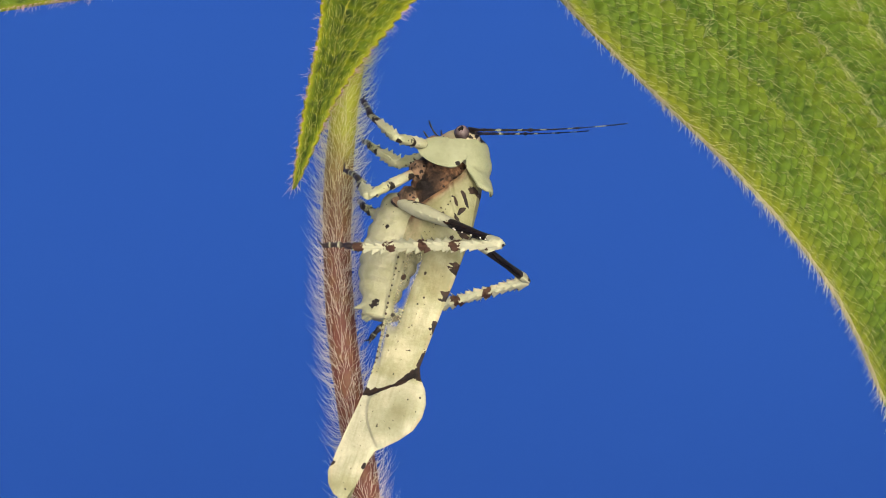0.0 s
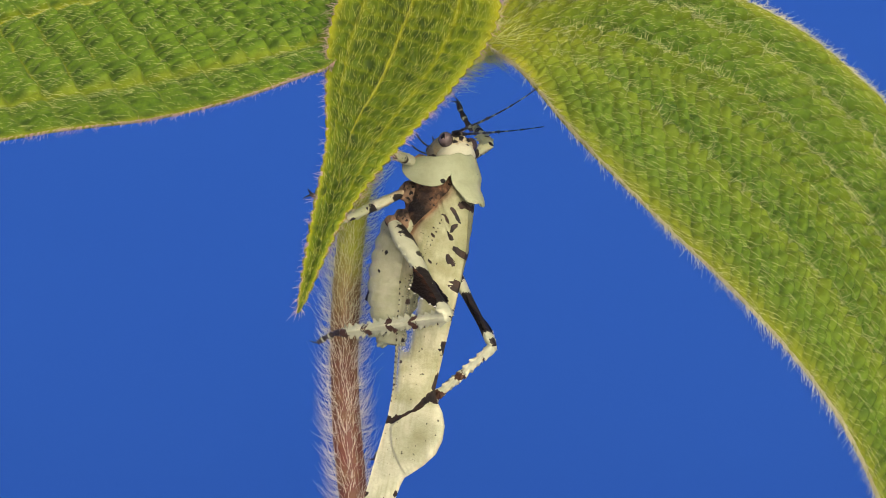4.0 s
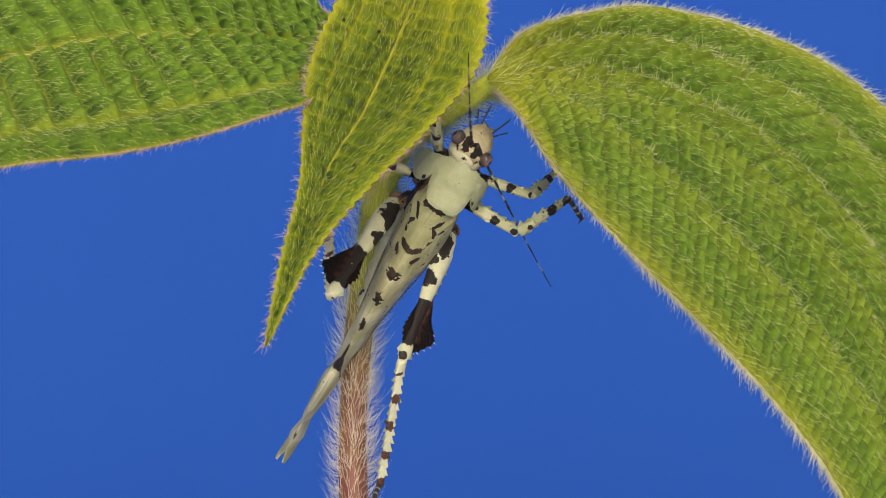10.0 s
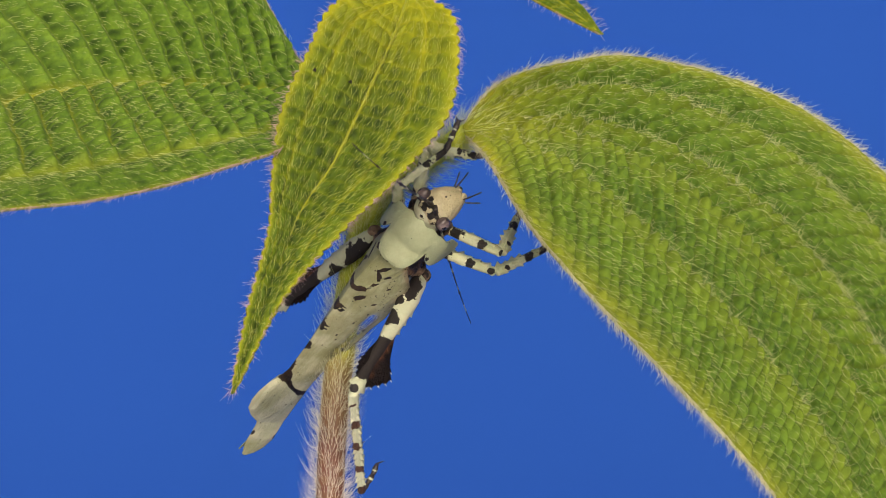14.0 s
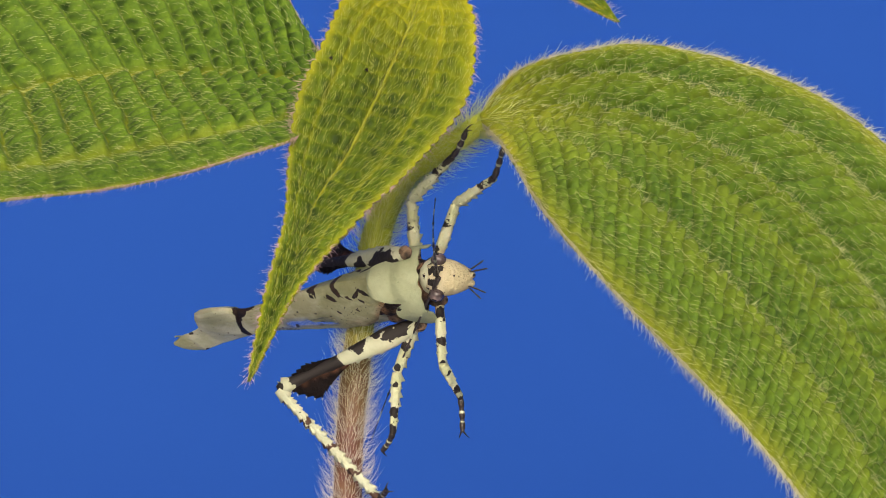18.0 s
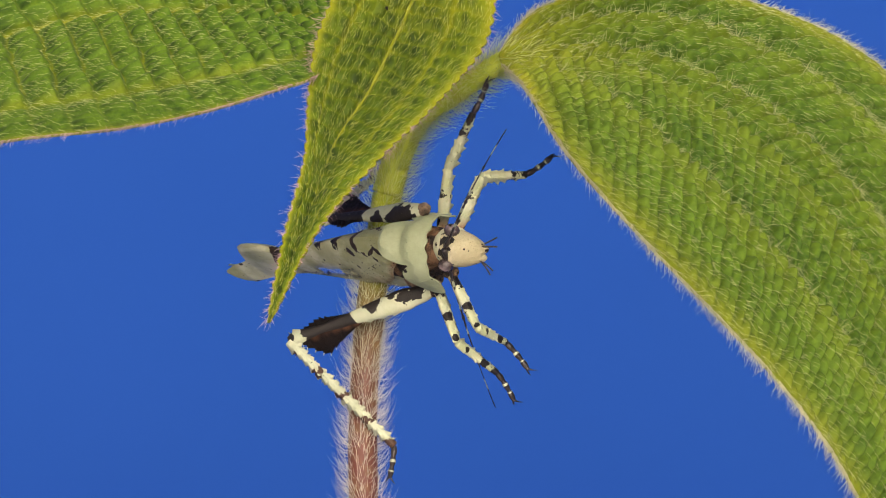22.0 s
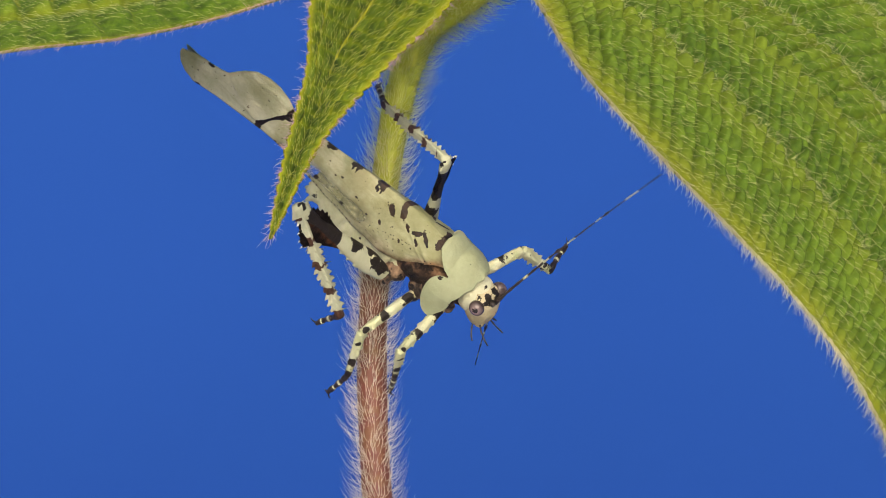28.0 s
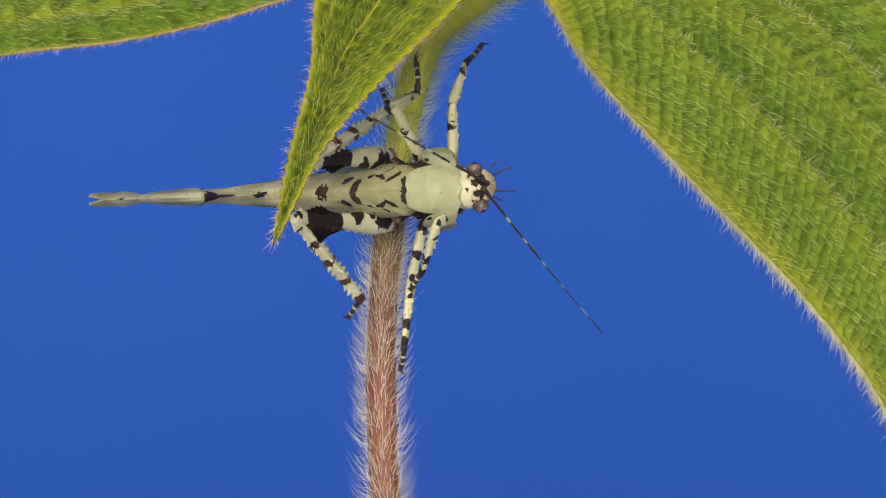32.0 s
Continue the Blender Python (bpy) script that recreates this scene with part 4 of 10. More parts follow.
for s in (1, -1):
    path = [(-16.9 - 0.20 * k, (0.8 + 0.06 * k) * s, -4.3 - 0.24 * k - 0.02 * k * k) for k in range(7)]
    hook = tube(path, [0.62, 0.60, 0.52, 0.45, 0.36, 0.24, 0.08], 10)
    spurs = [thorn(path[k], (-0.6, 0.9 * s, -0.5 + 0.5 * (k % 2)), 0.6, 0.2) for k in (1, 3, 4)]
    part("tail_hook", thing_mesh("tail_hook", joined([hook] + spurs), BELLY), belly, "pale spiny hook at the tail")

# head, with its own parts, about its joint to the neck
NOD = np.array((-0.7, 0, -0.3))


def nod(shape):
    return [np.array(v) + NOD for v in shape[0]], shape[1]



axis = np.linspace(0, 1, 16)
head_rings = []
for s in axis:
    centre = np.array((0.9 + 0.7 * s, 0, 1.7 - 4.7 * s))
    w = 2.5 * math.sin(math.pi * min(0.95, 0.13 + 0.66 * s)) ** 0.75 * (1 - 0.38 * s)
    h = 1.75 * math.sin(math.pi * min(0.94, 0.13 + 0.70 * s)) ** 0.75
    fw = np.array((0.98, 0, 0.16))
    head_rings.append([centre + fw * (h * math.sin(a)) + np.array((0, w * math.cos(a), 0)) for a in np.linspace(0, 2 * math.pi, 20, endpoint=False)])
head = part("head", thing_mesh("head", nod(loft(head_rings)), FACE), katydid, "pale rounded head with dark marks between the eyes")
moving["head"] = head
part("neck", thing_mesh("neck", nod(ball((0.1, 0, 0.0), (1.7, 2.2, 2.2))), CHEEK), head, "smooth white neck band")
PALP = shell_material("palp", BLACK, (0.05, 0.04, 0.03), specks=0.4)
for s in (1, -1):
    eye = part("eye", thing_mesh("eye", nod(ball((1.55, 1.9 * s, 0.75), (0.86, 0.76, 0.86), 14, 20)), eye_material(s)), head, "bulging brown-grey glossy eye")
    for x, z, way in ((2.4, -2.6, (0.55, 0.25 * s, -0.75)), (1.6, -2.7, (0.2, 0.6 * s, -0.8))):
        path = [np.array((x, 0.75 * s, z)) + np.array(way) * k * 0.44 + np.array((0.10, 0, 0.06)) * k * k * 0.35 for k in range(6)]
        part("palp", thing_mesh("palp", nod(tube(path, [0.10, 0.08, 0.11, 0.07, 0.10, 0.07], 7)), PALP), head, "thin banded mouth feeler")
    part("jaw", thing_mesh("jaw", nod(ball((2.1, 0.45 * s, -2.8), (0.6, 0.5, 0.7), 8, 10)), FACE), head)

ANTENNA = shell_material("antenna", BLACK, (0.03, 0.022, 0.02), [(0.16, 0.19, BONE), (0.30, 0.33, BONE), (0.46, 0.50, BONE), (0.62, 0.65, BONE), (0.80, 0.86, BONE)], 25)
for side in ("left", "right"):
    path = [(x, 0.0, 0.9 * math.sin(x / 25 * 2.6) * 0.5) for x in np.linspace(-0.6, 25, 60)]
    radii = [max(0.05, 0.15 - 0.006 * x) * (1.35 if i % 3 == 0 else 1.0) + (0.10 if i in (24, 41) else 0) + (0.12 if i < 3 else 0) for i, (x, _, _) in enumerate(path)]
    moving["antenna_" + side] = part("antenna", thing_mesh("antenna", tube(path, radii, 7), ANTENNA), katydid, "long black antenna with pale rings")


# legs
def limb(length, sizes, flat, lobes=(), teeth=(), sides=16, bend=0.0):
    """A leg segment along x: sizes are (share, radius); lobes: thin saw teeth of its edges, as (share, edge, height, width), edge 1 above, -1 below, 2 and -2 at the sides."""
    xs = np.linspace(0, 1, 60)
    around = np.linspace(0, 2 * math.pi, sides, endpoint=False)
    rings = []

    def radius(s):
        return curve(s, [p for p, _ in sizes], [q for _, q in sizes]) * (1 + 0.14 * noise.noise((s * 7, length, 0.5)) + 0.05 * noise.noise((s * 31, length, 2.5)))

    for s in xs:
        r = radius(s)
        rings.append([(s * length, r * flat * math.cos(a), r * math.sin(a) + bend * math.sin(math.pi * s)) for a in around])
    pieces = [loft(rings)]
    for up in (1, -1, 2, -2):  # a thin blade along each edge, cut into teeth that lean to the foot
        mine = [l for l in lobes if l[1] == up]
        if not mine:
            continue
        verts, faces, n = [], [], 141
        for y in (1, -1):
            for s in np.linspace(0.0, 1.0, n):
                rise = -0.12
                for place, _, tall, wide in mine:
                    q = (s - place) / wide
                    rise = max(rise, tall * (max(0.0, q + 1) ** 1.3 if q < 0 else 1 - 5.0 * q) if q > -1 else -0.12)
                r = radius(s)
                mid = bend * math.sin(math.pi * s)
                if abs(up) == 1:
                    verts += [(s * length, y * 0.55 * r * flat, up * r * 0.6 + mid), (s * length + 0.10 * max(0.0, rise), y * 0.05, up * (r + rise) + mid)]
                else:
                    sign = up / 2
                    verts += [(s * length, sign * r * flat * 0.6, y * 0.5 * r + mid), (s * length + 0.10 * max(0.0, rise), sign * (r * flat + rise), y * 0.05 + mid)]
        for i in range(n - 1):
            a, b = 2 * i, 2 * i + 2 * n
            faces += [(a, a + 1, a + 3, a + 2), (b, b + 2, b + 3, b + 1), (a + 1, b + 1, b + 3, a + 3)]
        pieces.append((verts, faces))
    for s, up, tall in teeth:
        r = radius(s)
        pieces.append(thorn((s * length, 0, up * r * 0.7 + bend * math.sin(math.pi * s)), (0.55, 0.0, up), tall, max(0.10, r * 0.3)))
    return joined(pieces)


def fan_edge(s, depth):
    """How far the thigh's flap stands out, along its share s, with teeth on its far half."""
    out = depth * (0.12 + 0.88 * (s / 0.64) ** 1.35 if s < 0.64 else 1 - 0.86 * ((s - 0.64) / 0.36) ** 1.2)
    if s > 0.34:
        out += 0.34 * min(1.0, (s - 0.34) * 5) * (((s * 9.5) % 1.0) - 0.45)
    return max(out, 0.05)


def fan(length, lo, hi, depth, below, sign=-1):
    """A thin toothed flap under (or over) the thigh."""
    n, m = 97, 7
    verts, faces = [], []
    for y in (0.30, -0.30):
        for i in range(n):
            s = i / (n - 1)
            out = fan_edge(s, depth)
            for j in range(m):
                k = j / (m - 1)
                verts.append((length * (lo + (hi - lo) * s), y * (1 - 0.82 * k) + 0.10 * math.sin(s * 14) * k, sign * (below * 0.3 + (below * 0.7 + out) * k)))
    for i in range(n - 1):
        for j in range(m - 1):
            a = i * m + j
            b = a + n * m
            faces += [(a, a + 1, a + m + 1, a + m), (b, b + m, b + m + 1, b + 1)]
        a = i * m + m - 1
        faces.append((a, a + n * m, a + n * m + m, a + m))
    return verts, faces


def fan_teeth(length, lo, hi, depth, below, sign=-1):
    """Small white points along the flap's edge."""
    pieces = []
    for k in range(4, 10):
        s = min(0.985, (k + 0.97) / 9.5)
        if s > 0.45:
            pieces.append(thorn((length * (lo + (hi - lo) * s), 0.03, sign * (below + fan_edge(s, depth) - 0.10)), (0.35, 0.0, sign), 0.34, 0.10))
    return joined(pieces)


def claw_foot(length, thick):
    """A jointed foot, without its claws."""
    rings = []
    for i, s in enumerate(np.linspace(0, 0.86, 25)):
        r = thick * (0.72 + 0.42 * abs(math.sin(s * math.pi * 3.6)) - 0.15 * s)
        rings.append([(s * length, r * math.cos(a), r * math.sin(a) - 0.25 * math.sin(s * 3)) for a in np.linspace(0, 2 * math.pi, 9, endpoint=False)])
    return loft(rings)


def claw(length, thick, sd):
    path = [(length * (0.84 + 0.16 * k / 6), sd * (0.1 + 0.5 * k / 6), -0.15 - 0.5 * (k / 6) ** 2) for k in range(7)]
    return tube(path, [thick * 0.4 * (1 - k / 7.5) for k in range(7)], 6)


PALE = (0.48, 0.49, 0.355)
GREENISH = (0.37, 0.40, 0.20)
HIND_THIGH = spotted_material("hind_thigh", BONE, PALE, [(1.4, 0, 1.3, 1.15), (2.4, 0.0, 1.5, 1.3), (3.5, 0.0, 1.5, 1.3), (4.4, 0.0, 1.4, 1.1), (1.9, 0.6, 0.5, 0.95), (3.2, 0.7, 0.5, 1.05), (1.9, -0.6, 0.5, 0.95), (3.2, -0.7, 0.5, 1.05), (7.0, 0.1, 1.0, 0.95), (7.2, 0.5, 0.2, 0.5), (6.9, -0.5, 0.2, 0.5), (16.9, 0.3, 0.3, 0.45)] + [(x, 0, z, 0.95) for x in np.linspace(10.2, 14.6, 9) for z in (0.35, -0.35)], 0.2, ragged=0.7, grain=0.5)
HIND_SHIN = spotted_material("hind_shin", BONE, PALE, [(1.6, 0.2, 0.4, 0.4), (4.8, 0.3, 0.4, 0.55), (5.2, -0.2, -0.2, 0.4), (8.3, 0.2, 0.5, 0.5), (8.9, 0.0, -0.3, 0.45), (12.4, 0.2, 0.2, 0.62), (4.9, 0.0, 0.0, 0.60), (8.6, 0.0, 0.0, 0.62), (12.4, 0.0, 0.0, 0.66), (15.9, 0, 0, 0.6), (16.4, 0.0, 0.0, 0.7)], 0.22, ragged=0.9, grain=0.5, dark=(0.055, 0.026, 0.015))
FAN = spotted_material("thigh_flap", (0.004, 0.003, 0.003), (0.009, 0.006, 0.006), [], 0.0, [(x, 0.0, -0.5, 0.75, (0.08, 0.036, 0.020)) for x in (9.4, 10.6, 11.8, 13.0, 14.2)], grain=1.6)
FAN.node_tree.nodes["Principled BSDF"].inputs["Specular IOR Level"].default_value = 0.08
CLAW = shell_material("claw", (0.008, 0.006, 0.006), (0.02, 0.014, 0.012), rough=0.5)
TOOTH = shell_material("tooth", (0.5, 0.48, 0.42), (0.66, 0.64, 0.58))
THIGH = spotted_material("thigh", GREENISH, PALE, [(1.5, 0.2, 0.4, 0.72), (1.2, 0.0, -0.3, 0.5), (4.3, 0.15, 0.3, 0.6), (6.8, 0.3, 0.3, 0.35)], 0.25, [(0.6, 0, 0, 1.6, TAN)], ragged=0.95)
SHIN = spotted_material("shin", GREENISH, PALE, [(1.4, 0.35, 0.3, 0.36), (4.3, 0.15, 0.1, 0.66), (6.4, 0, 0, 0.75)], 0.25, ragged=0.95)
FOOT = shell_material("foot", BLACK, (0.03, 0.02, 0.018), [(0.34, 0.40, BONE), (0.60, 0.64, BONE)], 4.5)

HIP = spotted_material("hip", (0.025, 0.017, 0.013), (0.32, 0.21, 0.13), [], 0.4, grain=1.8, spread=0.09)


def rough(centre, radii):
    """A knobbly lump."""
    verts, faces = ball((0, 0, 0), radii, 18, 24)
    return [np.array(centre) + p * (1 + 0.22 * noise.noise(tuple(p * 1.6 + centre[0])) + 0.10 * noise.noise(tuple(p * 4.0))) for p in verts], faces


for sg in (1, -1):
    for x, y, z, r in ((1.0, 2.0, -2.4, 0.95), (-2.2, 2.4, -3.0, 1.05), (-5.4, 2.5, -3.1, 1.15)):
        part("hip", thing_mesh("hip", rough((x, y * sg, z), (r * 1.1, r * 0.85, r * 1.05)), HIP), katydid, "rough tan and brown hip joint")

for side, sg in (("left", 1), ("right", -1)):
    for which, lf, lt, lo in (("front", 6.8, 6.2, 4.6), ("middle", 7.4, 6.8, 4.6), ("hind", 17.3, 16.6, 4.2)):
        key = which + "_%s_" + side
        if which == "hind":
            edge = [(s, -1, 0.25, 0.04) for s in (0.30, 0.38, 0.46)] + [(0.95, 1, 0.25, 0.06), (0.96, -1, 0.35, 0.05)]
            me = thing_mesh("thigh", limb(lf, [(0, 0.62), (0.08, 1.05), (0.2, 1.2), (0.36, 1.02), (0.55, 0.80), (0.85, 0.64), (0.95, 0.80), (1, 0.5)], 0.66, edge, [(0.97, 1, 0.5), (0.99, -1, 0.5)]), HIND_THIGH)
            thigh = part("thigh", me, katydid, "banded white and black hind thigh")
            part("hip_joint", thing_mesh("hip_joint", rough((-0.1, 0, -0.15), (0.85, 0.62, 0.75)), HIP), thigh, "rough brown joint at the thigh's root")
            part("thigh_flap", thing_mesh("thigh_flap", fan(lf, 0.50, 0.92, 2.3, 0.6), FAN), thigh, "toothed black and brown flap under the thigh")
            part("thigh_flap", thing_mesh("thigh_flap", fan(lf, 0.54, 0.90, 0.75, 0.55, 1), FAN), thigh, "narrow toothed black flap above the thigh")
            part("flap_teeth", thing_mesh("flap_teeth", fan_teeth(lf, 0.50, 0.92, 2.3, 0.6), TOOTH), thigh, "small white points along the flap")
            edge = [(s, u, 0.42 + 0.14 * math.sin(s * 23 + u), 0.055) for s in np.linspace(0.08, 0.92, 15) for u in (1, -1)] + [(s, u, 0.34 + 0.1 * math.sin(s * 19 + u), 0.05) for s in np.linspace(0.11, 0.9, 13) for u in (2, -2)]
            saw = [(s + 0.012, u, 0.62 + 0.2 * math.sin(s * 23 + u)) for s in np.linspace(0.08, 0.94, 15) for u in (1, -1)] + [(0.52, -1, 1.1)]
            shin = part("shin", thing_mesh("shin", limb(lt, [(0, 0.6), (0.04, 0.70), (0.12, 0.46), (0.5, 0.50), (0.9, 0.44), (1, 0.50)], 0.85, edge, saw), HIND_SHIN), katydid, "white hind shin with brown rings and thorns")
        else:
            big = 0.72 if which == "front" else 0.67
            edge = [(s, -1, 0.30 + 0.12 * math.sin(s * 31), 0.11) for s in (0.3, 0.44, 0.58, 0.72, 0.88)] + [(0.97, 1, 0.25, 0.08), (0.5, 1, 0.16, 0.08)] + [(s, u, 0.16 + 0.07 * math.sin(s * 21 + u), 0.09) for s in (0.36, 0.52, 0.68, 0.84) for u in (2, -2)]
            thigh = part("thigh", thing_mesh("thigh", limb(lf, [(0, big * 0.8), (0.2, big), (0.55, big * 1.05), (0.9, big * 0.85), (1, big * 0.8)], 0.75, edge), THIGH), katydid, "pale green thigh with black bands and a toothed edge")
            edge = [(s, -1, 0.36 + 0.15 * math.sin(s * 17), 0.12) for s in (0.13, 0.26, 0.40, 0.55)] + [(s, 1, 0.22 + 0.10 * math.sin(s * 13 + 1), 0.09) for s in (0.18, 0.33, 0.48, 0.66)] + [(0.8, -1, 0.2, 0.06)] + [(s, u, 0.20 + 0.08 * math.sin(s * 15 + u), 0.10) for s in (0.15, 0.3, 0.46, 0.62) for u in (2, -2)]
            shin = part("shin", thing_mesh("shin", limb(lt, [(0, big * 0.75), (0.12, big * 0.95), (0.4, big * 0.8), (1, big * 0.60)], 0.78, edge), SHIN), katydid, "pale green shin with black bands and leafy teeth")
        moving[key % "femur"], moving[key % "tibia"] = thigh, shin
        foot = part("foot", thing_mesh("foot", claw_foot(lo, 0.33), FOOT), katydid, "black jointed foot with claws")
        for sd in (1, -1):
            part("claw", thing_mesh("claw", claw(lo, 0.33, sd), CLAW), foot)
        moving[key % "tarsus"] = foot


